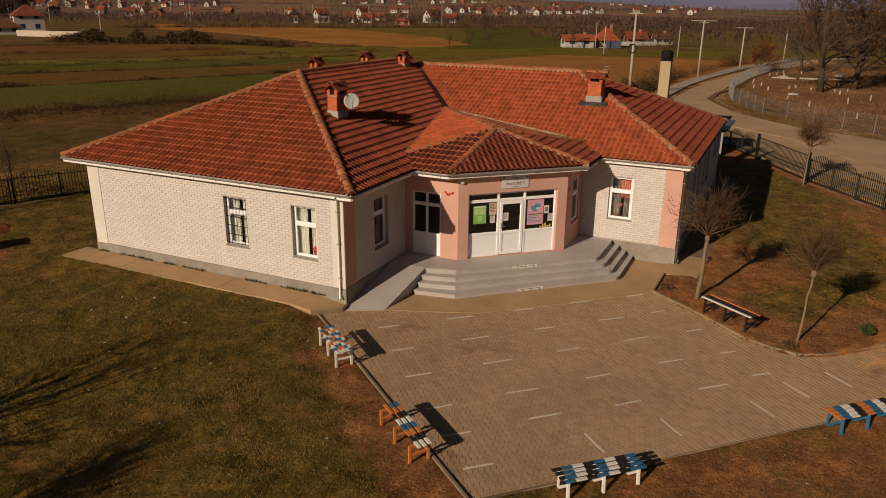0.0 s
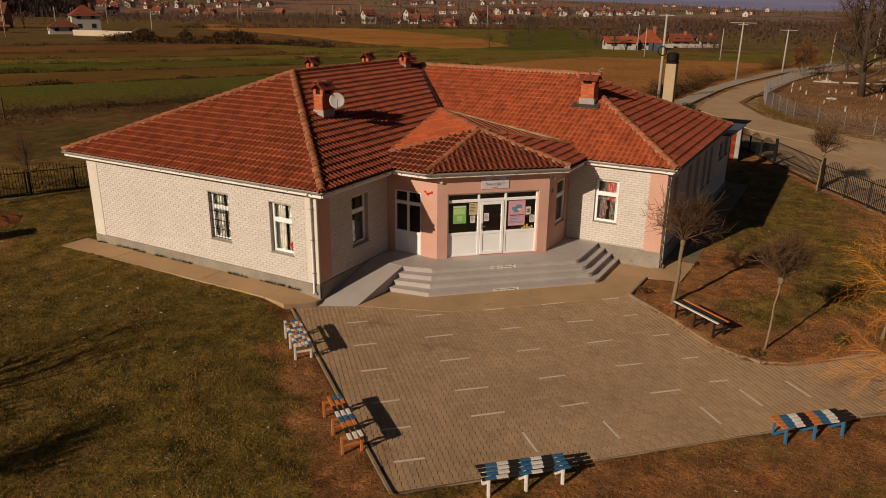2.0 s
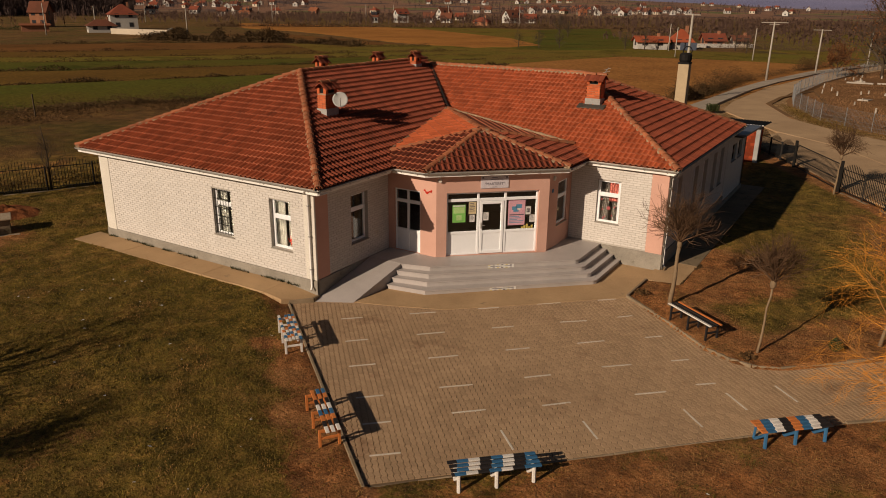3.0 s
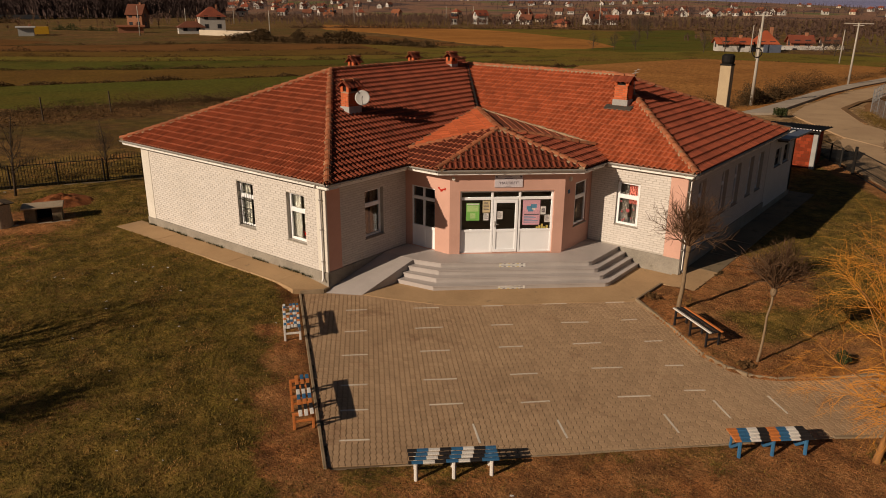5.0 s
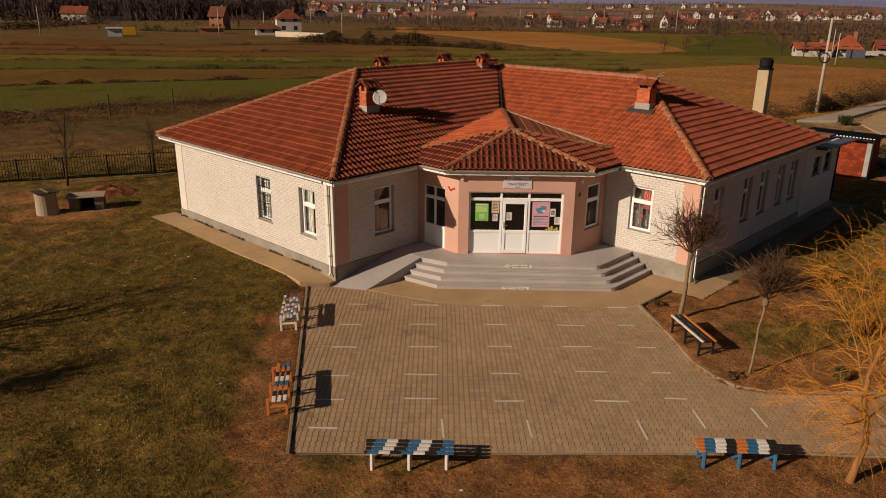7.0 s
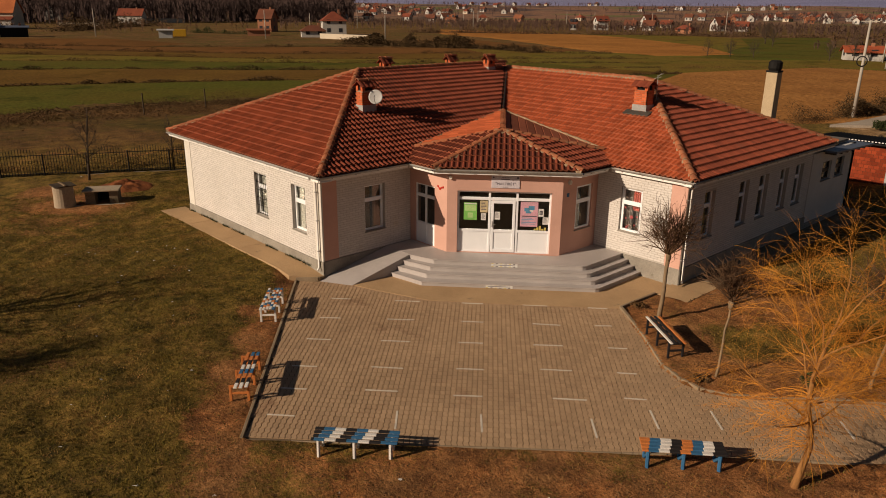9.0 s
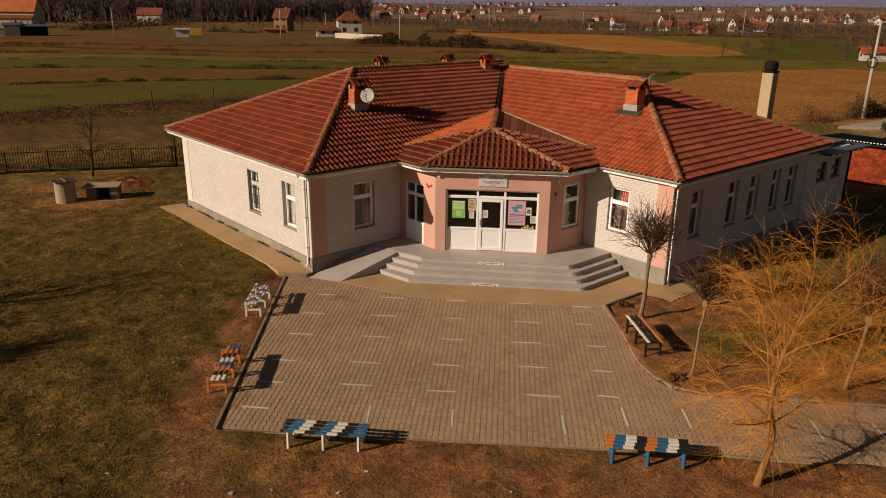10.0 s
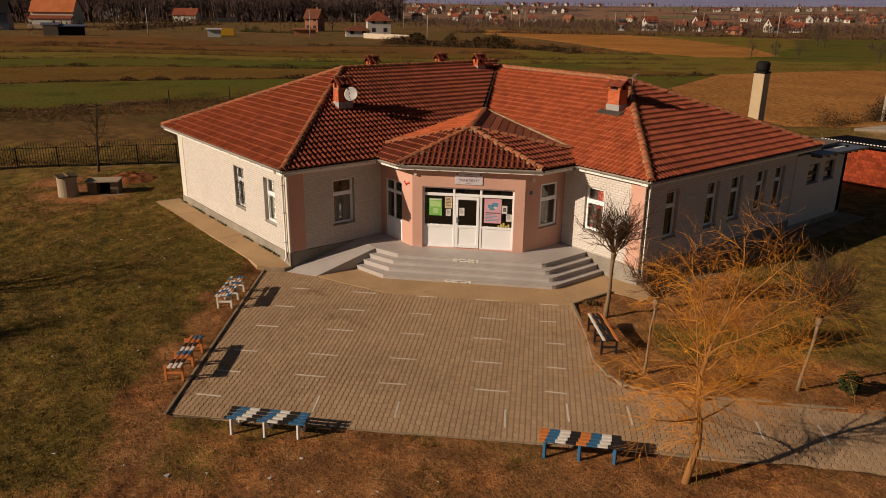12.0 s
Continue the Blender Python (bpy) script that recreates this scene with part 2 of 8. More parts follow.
M_CURTAIN_T = mat("tan_blind", (0.42, 0.27, 0.17), (0.36, 0.23, 0.145), 1.2, 0.9, 0.1)
M_IRON = mat("black_iron", (0.030, 0.027, 0.024), (0.022, 0.02, 0.018), 3, 0.55, 0.2, 60, c3=(0.09, 0.045, 0.025), c3_scale=8, c3_from=0.66, metal=0.4)
M_REDBRICK = mat("red_brick", (0.55, 0.128, 0.048), (0.43, 0.098, 0.038), 1.2, 0.88, 0.3, 50, rand=0.2)
M_SHEDBRICK = mat("hollow_red_block", (0.30, 0.050, 0.018), (0.22, 0.036, 0.014), 1.0, 0.88, 0.3, 40, rand=0.3)
M_REDJOINT = mat("pale_brick_joint", (0.38, 0.25, 0.17), (0.32, 0.20, 0.13), 2, 0.95, 0.3, 60)
M_CEMENT = mat("cement_render", (0.36, 0.35, 0.33), (0.29, 0.28, 0.265), 2.0, 0.92, 0.3, 40)
M_SOOT = mat("sooty_metal", (0.020, 0.018, 0.017), (0.012, 0.011, 0.010), 4, 0.7, 0.3, 40, metal=0.3)
M_STACK = mat("beige_render", (0.46, 0.35, 0.22), (0.40, 0.30, 0.19), 1.2, 0.9, 0.2, 40, c3=(0.22, 0.16, 0.10), c3_scale=3, c3_from=0.66)
M_DISH = mat("grey_dish", (0.46, 0.45, 0.43), (0.40, 0.39, 0.37), 2, 0.4, 0.05, grain=0.05)
M_SHEET = mat("blue_grey_sheet", (0.13, 0.15, 0.20), (0.10, 0.12, 0.16), 1.5, 0.45, 0.1, metal=0.3)
M_GROUND_WOOD = mat("trunk_bark", (0.25, 0.175, 0.105), (0.17, 0.115, 0.07), 3, 0.95, 0.6, 30, stretch=(1, 1, 0.3), depth=0.02)
M_TWIG = mat("brown_twig", (0.125, 0.070, 0.038), (0.085, 0.047, 0.026), 2, 0.9, 0.2)
M_OAKBARK = mat("dark_bark", (0.085, 0.062, 0.042), (0.055, 0.040, 0.028), 1, 0.95, 0.6, 12, depth=0.04)
M_WILLOW = mat("orange_willow_twig", (0.66, 0.27, 0.036), (0.48, 0.18, 0.027), 1.5, 0.75, 0.1)
M_WILLOWBARK = mat("willow_bark", (0.34, 0.165, 0.055), (0.24, 0.11, 0.04), 3, 0.95, 0.6, 25, stretch=(1, 1, 0.3), depth=0.02)
# ---- ground ----
PAD = [(7.25, -6.92), (11.03, -3.08), (15.18, 1.0), (18.33, 3.75), (30.0, 13.9), (27.5, 15.75), (17.5, 6.62), (14.94, 4.30), (13.98, 3.38),
       (13.47, 2.95), (12.82, 2.66), (12.26, 2.76), (11.50, 3.10), (10.16, 4.29), (8.42, 5.62), (8.48, 7.7), (9.70, 7.6), (9.72, 24.6),
       (8.0, 24.6), (8.0, 9.3), (0.4, 9.3), (0.4, 0.4), (-0.45, -0.85)]


def noise_arr(x, y, s, seed=0):
    """Smooth value noise on arrays."""
    def h(i, j):
        a = np.sin(i * 127.1 + j * 311.7 + seed * 74.7) * 43758.5453
        return a - np.floor(a)
    x, y = np.asarray(x) / s, np.asarray(y) / s
    i, j = np.floor(x), np.floor(y)
    u, w = x - i, y - j
    u, w = u * u * (3 - 2 * u), w * w * (3 - 2 * w)
    return (h(i, j) * (1 - u) + h(i + 1, j) * u) * (1 - w) + (h(i, j + 1) * (1 - u) + h(i + 1, j + 1) * u) * w


def fbm(x, y, s, seed=0, n=4):
    return sum(noise_arr(x, y, s / 2 ** k, seed + k) / 2 ** (k + 1) for k in range(n)) / (1 - 0.5 ** n)


def west_of_pad(x, y):
    """Metres to the lawn side of the pad's west edge."""
    return -((x - 7.25) * 0.618 + (y + 6.92) * 0.786)


def lawn_z(x, y):
    """Height of the open ground round the school and out to the hills."""
    x, y = np.asarray(x, float), np.asarray(y, float)
    w = west_of_pad(x, y)
    west = 0.035 * sstep(-0.3, 0.3, w) * sstep(16, 8, x) + 0.23 * sstep(0.3, 4.5, w) * sstep(-11, -3, y) * sstep(-60, -30, x) * sstep(40, 20, y)
    east = 0.09 * sstep(8.4, 9.8, x) * sstep(1.5, 3.0, y) * sstep(0.5, -3.0, (x - 13.1) * 0.844 + (y - 26.0) * 0.535) * (w < 0)
    west = np.maximum(west, 0.25 * sstep(3.2, 0.4, -1.1 - y) * sstep(0.6, -0.4, x) * sstep(-14.5, -11.5, x) * sstep(0.0, 0.9, w) * (y < 0.5))
    z = np.maximum(west, east) + (fbm(x, y, 1.6, 3) - 0.5) * 0.07 + (fbm(x, y, 9.0, 5) - 0.5) * 0.10 * sstep(0, 6, edge_distance(PAD, x, y))
    z = z + 0.11 * (fbm(x, y, 0.55, 8, 2) - 0.5) * sstep(0.12, 0.9, edge_distance(PAD, x, y)) * sstep(60, 40, np.abs(x)) * np.where((x > -12.5) & (x < 0.6), sstep(-1.25, -2.0, y), 1.0)
    r = np.hypot(x, y)
    az = np.degrees(np.arctan2(y, x))
    rise = 0.22 + 0.78 * sstep(92, 112, az) * sstep(200, 180, az)
    hills = sstep(560, 1500, r) * (6 + 25 * fbm(x, y, 520.0, 11, 3)) * rise + sstep(2300, 3900, r) * (30 + 120 * fbm(x + 300, y, 1500, 31, 3) * (0.35 + 0.65 * sstep(104, 94, az)))
    return z + hills


def ground_height(x, y):
    z = lawn_z(x, y)
    d = np.where(inside(PAD, x, y), edge_distance(PAD, x, y), -1.0)
    z = np.where(d >= 0, z * (1 - sstep(0.0, 0.10, d)) - 0.16 * sstep(0.0, 0.10, d), z)
    under = inside([(-10.6, 0.15), (8.4, 0.15), (8.4, 23.4), (-10.6, 23.4)], x, y) & ~inside([(0.3, -1), (9, -1), (9, 8.6), (0.3, 8.6)], x, y)
    return np.where(under, -0.3, z)


def axis(lo, a, b, hi, fine, a2, b2, mid):
    """Grid lines: fine between a and b, mid between a2 and b2, then widening out to lo and hi."""
    g = list(np.arange(a, b + 1e-6, fine)) + list(np.arange(a2, a, mid)) + list(np.arange(b + mid, b2 + 1e-6, mid))
    s, q = mid, b2
    while q < hi:
        s *= 1.16
        q += s
        g.append(q)
    s, q = mid, a2
    while q > lo:
        s *= 1.16
        q -= s
        g.append(q)
    return np.array(sorted(set(round(float(k), 4) for k in g)))


gx, gy = axis(-4600, -12.0, 20.0, 4600, 0.12, -30, 34, 0.4), axis(-900, -13.0, 10.0, 4600, 0.12, -26, 46, 0.4)
X, Y = np.meshgrid(gx, gy)
Z = ground_height(X, Y)
nx, ny = len(gx), len(gy)
idx = np.arange(nx * ny).reshape(ny, nx)
faces = np.stack([idx[:-1, :-1], idx[:-1, 1:], idx[1:, 1:], idx[1:, :-1]], -1).reshape(-1, 4)
me = bpy.data.meshes.new("ground")
me.from_pydata(np.stack([X, Y, Z], -1).reshape(-1, 3).tolist(), [], faces.tolist())
me.polygons.foreach_set("use_smooth", [True] * len(me.polygons))


# cover: 0 bare soil .. 1 grass; far: 0 school yard .. 1 open country
def grass_cover(x, y):
    x, y = np.asarray(x, float), np.asarray(y, float)
    n = fbm(x, y, 3.2, 41) - 0.5
    n2 = fbm(x, y, 0.9, 47) - 0.5
    w = west_of_pad(x, y)
    d = edge_distance(PAD, x, y)
    west = sstep(0.0, 2.0, w + 2.2 * n) * (0.72 + 0.9 * (fbm(x, y, 5.0, 57) - 0.5)) + 0.10
    south_d = (x - 7.25) * 0.72 - (y + 6.92) * 0.70
    south = 0.14 + 0.42 * sstep(12.5, 6.0, x + 6 * n) + 0.34 * sstep(0.02, 0.25, n)
    east = 0.12 + 0.82 * sstep(1.4, 4.2, d + 3.0 * n) * sstep(60, 30, x)
    k = sstep(1.8, 5.0, south_d + 5 * n)
    g = np.where(w > -0.2, west * (1 - k) + south * k, np.where(south_d > -0.3, south, east))
    out = (x - 13.1) * 0.844 + (y - 26.0) * 0.535
    g = np.where((y > 12) & (x > 8), (0.72 + 1.2 * n) * sstep(0.3, -1.2, out), g)
    for (px, py, pr) in ((2.9, -4.1, 1.1), (0.9, -3.4, 0.8), (6.4, -6.9, 1.3), (4.2, -5.6, 0.8), (10, 5.2, 1.0), (-15.0, -3.2, 2.6), (-16.9, -0.4, 1.6), (-18.5, -4.0, 1.5)):
        g = g * (1 - 0.85 * sstep(pr, 0.4 * pr, np.hypot(x - px, y - py) + 0.5 * n))
    g = g * (1 - 0.25 * sstep(-7, -13, x) * (y < 14))
    return np.clip(g + 0.55 * n2, 0, 1)


cover = grass_cover(X, Y)
rr = np.hypot(X, Y)
yard = sstep(24, 19, -X + 0.5 * Y - 9) * sstep(60, 46, X) * sstep(75, 45, Y)
attr = me.attributes.new("cover", "FLOAT", "POINT")
attr.data.foreach_set("value", cover.reshape(-1))
attr = me.attributes.new("open", "FLOAT", "POINT")
attr.data.foreach_set("value", (1 - yard).reshape(-1))
ROADLINE = [(31, 20), (21, 32), (15.3, 41), (10, 45.5), (4.4, 53.5), (2.6, 61), (2.9, 72), (3.8, 83), (6.7, 102), (13.3, 127)]
attr = me.attributes.new("dirt", "FLOAT", "POINT")
attr.data.foreach_set("value", sstep(7.5, 4.5, edge_distance(ROADLINE + ROADLINE[::-1], X, Y) + 3 * (fbm(X, Y, 4.0, 61) - 0.5)).reshape(-1))
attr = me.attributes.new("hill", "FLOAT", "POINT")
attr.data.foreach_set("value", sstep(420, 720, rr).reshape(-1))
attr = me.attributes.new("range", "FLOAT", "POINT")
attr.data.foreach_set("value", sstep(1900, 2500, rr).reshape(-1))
me.update()


def ground_mat():
    m = bpy.data.materials.new("turf_and_soil")
    m.use_nodes = True
    N, L = m.node_tree.nodes, m.node_tree.links
    b = N["Principled BSDF"]
    b.inputs["Roughness"].default_value, b.inputs["Specular IOR Level"].default_value = 0.95, 0.15
    g = N.new("ShaderNodeNewGeometry")

    def nz(s, detail=4.0, rgh=0.6):
        n = N.new("ShaderNodeTexNoise")
        n.inputs["Scale"].default_value, n.inputs["Detail"].default_value, n.inputs["Roughness"].default_value = s, detail, rgh
        L.new(g.outputs["Position"], n.inputs["Vector"])
        return n.outputs["Fac"]

    def rmp(src, *stops):
        r = N.new("ShaderNodeValToRGB")
        e = r.color_ramp.elements
        while len(e) < len(stops):
            e.new(0.5)
        for k, (p, c) in zip(e, stops):
            k.position, k.color = p, (*c, 1)
        L.new(src, r.inputs[0])
        return r.outputs[0]

    def mx(f, a, z):
        x = N.new("ShaderNodeMix")
        x.data_type = "RGBA"
        L.new(f, x.inputs["Factor"])
        L.new(a, x.inputs[6])
        L.new(z, x.inputs[7])
        return x.outputs[2]

    def at(name):
        a = N.new("ShaderNodeAttribute")
        a.attribute_name = name
        return a.outputs["Fac"]

    grass = rmp(nz(1.9, 6.0, 0.80), (0.30, (0.034, 0.027, 0.004)), (0.43, (0.112, 0.080, 0.014)), (0.56, (0.225, 0.138, 0.028)), (0.72, (0.38, 0.20, 0.060)))
    soil = rmp(nz(2.8, 6.0, 0.78), (0.30, (0.055, 0.021, 0.009)), (0.43, (0.25, 0.093, 0.030)), (0.57, (0.47, 0.188, 0.063)), (0.74, (0.66, 0.34, 0.14)))
    # grass and soil break into each other in small tufts
    md, sm = N.new("ShaderNodeMath"), N.new("ShaderNodeMapRange")
    md.operation = "ADD"
    L.new(at("cover"), md.inputs[0])
    L.new(nz(7.0, 5.0, 0.7), md.inputs[1])
    L.new(md.outputs[0], sm.inputs[0])
    sm.inputs["From Min"].default_value, sm.inputs["From Max"].default_value = 0.80, 1.12
    near = mx(sm.outputs[0], soil, grass)
    far = rmp(nz(0.075, 8.0, 0.72), (0.34, (0.062, 0.047, 0.010)), (0.44, (0.125, 0.080, 0.018)), (0.53, (0.135, 0.068, 0.022)), (0.62, (0.20, 0.108, 0.032)), (0.72, (0.085, 0.040, 0.016)))
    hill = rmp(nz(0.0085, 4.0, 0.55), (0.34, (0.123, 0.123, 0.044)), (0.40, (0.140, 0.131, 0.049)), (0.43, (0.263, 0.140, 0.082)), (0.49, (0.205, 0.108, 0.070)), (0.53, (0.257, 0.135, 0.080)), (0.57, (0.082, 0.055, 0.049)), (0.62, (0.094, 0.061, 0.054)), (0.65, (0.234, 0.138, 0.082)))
    # far range in violet-blue: the haze is put into its colour
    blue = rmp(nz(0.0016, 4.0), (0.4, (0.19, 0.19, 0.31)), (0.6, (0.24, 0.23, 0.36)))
    pt = N.new("ShaderNodeMapRange")
    pt.inputs["From Min"].default_value, pt.inputs["From Max"].default_value = 0.35, 0.65
    L.new(nz(0.45, 3.0, 0.6), pt.inputs[0])
    near = mx(pt.outputs[0], near, mx(sm.outputs[0], rmp(nz(1.3, 6.0, 0.8), (0.3, (0.17, 0.066, 0.024)), (0.7, (0.46, 0.225, 0.085))), rmp(nz(1.1, 7.0, 0.8), (0.3, (0.060, 0.050, 0.008)), (0.5, (0.17, 0.108, 0.022)), (0.7, (0.33, 0.175, 0.052)))))
    col = mx(at("open"), near, far)
    col = mx(at("dirt"), col, rmp(nz(0.6, 6.0, 0.75), (0.30, (0.13, 0.075, 0.022)), (0.45, (0.30, 0.175, 0.075)), (0.62, (0.44, 0.28, 0.15))))
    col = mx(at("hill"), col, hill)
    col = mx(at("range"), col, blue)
    v = N.new("ShaderNodeMapRange")
    v.inputs["From Min"].default_value, v.inputs["From Max"].default_value = 0.28, 0.72
    v.inputs["To Min"].default_value, v.inputs["To Max"].default_value = 0.28, 1.85
    L.new(nz(16.0, 6.0, 0.85), v.inputs[0])
    cc, mu = N.new("ShaderNodeCombineColor"), N.new("ShaderNodeMix")
    mu.data_type, mu.blend_type = "RGBA", "MULTIPLY"
    mu.inputs["Factor"].default_value = 1.0
    for i in range(3):
        L.new(v.outputs[0], cc.inputs[i])
    L.new(col, mu.inputs[6])
    L.new(cc.outputs[0], mu.inputs[7])
    mv = N.new("ShaderNodeMapRange")
    mv.inputs["From Min"].default_value, mv.inputs["From Max"].default_value = 0.30, 0.70
    mv.inputs["To Min"].default_value, mv.inputs["To Max"].default_value = 0.55, 1.45
    L.new(nz(0.95, 5.0, 0.72), mv.inputs[0])
    c2, m2 = N.new("ShaderNodeCombineColor"), N.new("ShaderNodeMix")
    m2.data_type, m2.blend_type = "RGBA", "MULTIPLY"
    m2.inputs["Factor"].default_value = 1.0
    for i in range(3):
        L.new(mv.outputs[0], c2.inputs[i])
    L.new(mu.outputs[2], m2.inputs[6])
    L.new(c2.outputs[0], m2.inputs[7])
    L.new(m2.outputs[2], b.inputs["Base Color"])
    bp = N.new("ShaderNodeBump")
    bp.inputs["Strength"].default_value, bp.inputs["Distance"].default_value = 1.0, 0.17
    L.new(nz(9.0, 6.0, 0.75), bp.inputs["Height"])
    L.new(bp.outputs[0], b.inputs["Normal"])
    return m


tagged(part("ground", me, ground_mat()), "uneven winter turf and bare brown soil round the school", "ground", kind="structure")


# ---- fields ----
def field_mat(name, a, b_, furrow=0.0, way=(1, 0)):
    m = mat(name, a, b_, 0.06, 0.95, 0.5, 3.0, c3=tuple(0.6 * k for k in a), c3_scale=0.10, c3_from=0.54, grain=0.35, depth=0.15, spec=0.03)
    return m


M_FGREEN = field_mat("winter_wheat", (0.088, 0.092, 0.016), (0.112, 0.084, 0.017))
M_FGREEN2 = field_mat("pale_pasture", (0.150, 0.120, 0.022), (0.170, 0.105, 0.024))
M_FBROWN = field_mat("stubble_brown", (0.160, 0.090, 0.021), (0.125, 0.066, 0.018))
M_FPLOW = mat("ploughed_orange", (0.37, 0.165, 0.050), (0.28, 0.120, 0.037), 0.10, 0.95, 0.8, 1.6, c3=(0.25, 0.105, 0.030), c3_scale=0.5, c3_from=0.58, grain=0.34, depth=0.25, spec=0.03)
M_FRUST = field_mat("rust_weeds", (0.185, 0.082, 0.026), (0.130, 0.062, 0.020))
M_FORANGE = field_mat("dry_straw", (0.40, 0.170, 0.045), (0.30, 0.125, 0.034))


def field(name, poly, material, label, z=0.06):
    """A field as a thin sheet that follows its own outline and runs out gently at its edges."""
    n = len(poly)
    turn = 1 if sum(a[0] * b[1] - b[0] * a[1] for a, b in zip(poly, poly[1:] + poly[:1])) > 0 else -1
    skirt = []
    for i in range(n):
        (ax, ay), (bx, by), (cx_, cy_) = poly[i - 1], poly[i], poly[(i + 1) % n]
        d = Vector((cx_ - ax, cy_ - ay)).normalized() * 2.2 * turn
        skirt.append((bx + d.y, by - d.x, -0.10))
    order = list(range(n)) if turn > 0 else list(range(n))[::-1]
    g = Geo().add([(x, y, z) for x, y in poly] + skirt, [tuple(order)])
    g.f += [(a, n + a, n + b, b) for a, b in zip(order, order[1:] + order[:1])]
    tagged(part(name, g, material), label, "field", kind="structure")


# lines between the strips of field, fanning out from the far hedge
EDGES = [[(-56, -60), (-52, -15), (-51, 3), (-50.5, 12.6), (-48, 19.4), (-43, 33.5), (-36, 52), (-30, 64)],
         [(-84, -60), (-79, -15), (-75.5, 7.8), (-71.5, 19.8), (-66.4, 30.7), (-58.2, 47.4), (-47, 70), (-38, 88)],
         [(-112, -60), (-105, -15), (-100.3, 12.8), (-92.5, 27), (-81, 39), (-69.3, 57.3), (-56, 80), (-46, 96)],
         [(-134, -60), (-126, -15), (-119.7, 16.8), (-109.5, 32.7), (-94, 47.5), (-78.8, 66), (-63, 90), (-52, 108)],
         [(-152, -60), (-145, -15), (-138, 20.5), (-121.5, 36.8), (-102, 53), (-86, 74), (-70, 98), (-60, 114)],
         [(-176, -60), (-168, -15), (-161, 25), (-136, 41), (-116, 58), (-101, 82), (-88, 106), (-74, 122)],
         [(-200, -60), (-185, 0), (-172, 27.5), (-152, 50), (-138, 72), (-120, 98), (-104, 116), (-92, 128)]]


def ragged(line, seed):
    """The line cut into short steps that wander a little."""
    r, out = random.Random(seed), []
    for (x0, y0), (x1, y1) in zip(line, line[1:]):
        n = max(2, round(math.hypot(x1 - x0, y1 - y0) / 2.5))
        out += [(x0 + (x1 - x0) * i / n + r.gauss(0, 0.35), y0 + (y1 - y0) * i / n) for i in range(n)]
    return out + [line[-1]]


for i, (material, label) in enumerate(((M_FGREEN, "green strip of winter wheat with ragged edges"), (M_FBROWN, "brown stubble strip between the wheat"),
                                       (M_FGREEN, "green strip of winter wheat far off"), (M_FGREEN2, "olive pasture strip"),
                                       (M_FBROWN, "dull brown ploughed strip far off"), (M_FRUST, "rust-brown strip of dry weeds far off"))):
    near_, far_ = ragged(EDGES[i], i), ragged(EDGES[i + 1], i + 1)
    field("field", near_ + far_[::-1], material, label, 0.09 + 0.006 * i)
field("field", [(-7.0, 50.5), (-1.8, 58), (0.5, 78), (4, 104), (8, 121), (-9.5, 123.5), (-29.5, 122), (-35, 105), (-39.3, 88), (-39.5, 74), (-30, 58)], M_FPLOW, "orange-brown ploughed field beside the road", 0.08)
field("field", [(-40.2, 88), (-35.8, 105), (-30.5, 123), (-49, 127), (-58, 131), (-90, 121), (-104, 108), (-70, 88)], M_FGREEN2, "olive pasture behind the school", 0.135)
field("field", [(-58.5, 132), (-50, 126), (-37, 146), (-40, 170), (-66, 214), (-92, 286), (-104, 238), (-74, 184), (-62, 146)], M_FGREEN, "bright green wheat field by the farm", 0.10)
field("field", [(-227, 211), (-203, 189), (-182, 173), (-150, 165), (-120, 150), (-92, 134), (-64, 124), (-58, 144), (-79, 171), (-101, 188), (-131, 209), (-166, 222)], M_FORANGE, "band of orange straw stubble", 0.145)
field("field", [(-150, 128), (-130, 122), (-104, 116), (-84, 118), (-90, 128), (-118, 138), (-140, 146)], M_FRUST, "rust-brown fallow strip by the hedge", 0.15)
field("field", [(-200, -60), (-185, 0), (-172, 27.5), (-152, 50), (-160, 66), (-198, 60), (-222, 20), (-236, -60)], M_FRUST, "rust-brown fallow land below the yards", 0.085)
field("field", [(-32, 120), (-10, 125), (8, 123), (14, 142), (0, 150), (-36, 146), (-48, 127)], M_FGREEN2, "grass between the ploughed field and the farm", 0.115)
field("field", [(12, 140), (40, 150), (60, 260), (-30, 300), (-20, 170)], M_FGREEN2, "pasture beyond the farm", 0.10)
field("field", [(-149, 198), (-63, 150), (-75, 186), (-104, 240), (-140, 250), (-200, 215)], M_FGREEN2, "olive field below the village", 0.14)

# ---- roads ----
M_ROAD = mat("dusty_road", (0.46, 0.31, 0.18), (0.38, 0.25, 0.145), 0.3, 0.95, 0.3, 10, c3=(0.20, 0.145, 0.09), c3_scale=0.5, c3_from=0.6, depth=0.03)
M_WALKWAY = mat("pale_pavement", (0.40, 0.33, 0.26), (0.33, 0.27, 0.21), 0.5, 0.92, 0.2, 12)
M_VERGE = mat("bare_verge", (0.20, 0.11, 0.05), (0.15, 0.085, 0.04), 0.4, 0.95, 0.4, 8, depth=0.05)


def ribbon(name, left, right, z, material, label, category, low=-0.3):
    g = Geo().prism(left + right[::-1], low, z)
    return tagged(part(name, g, material), label, category, kind="structure")


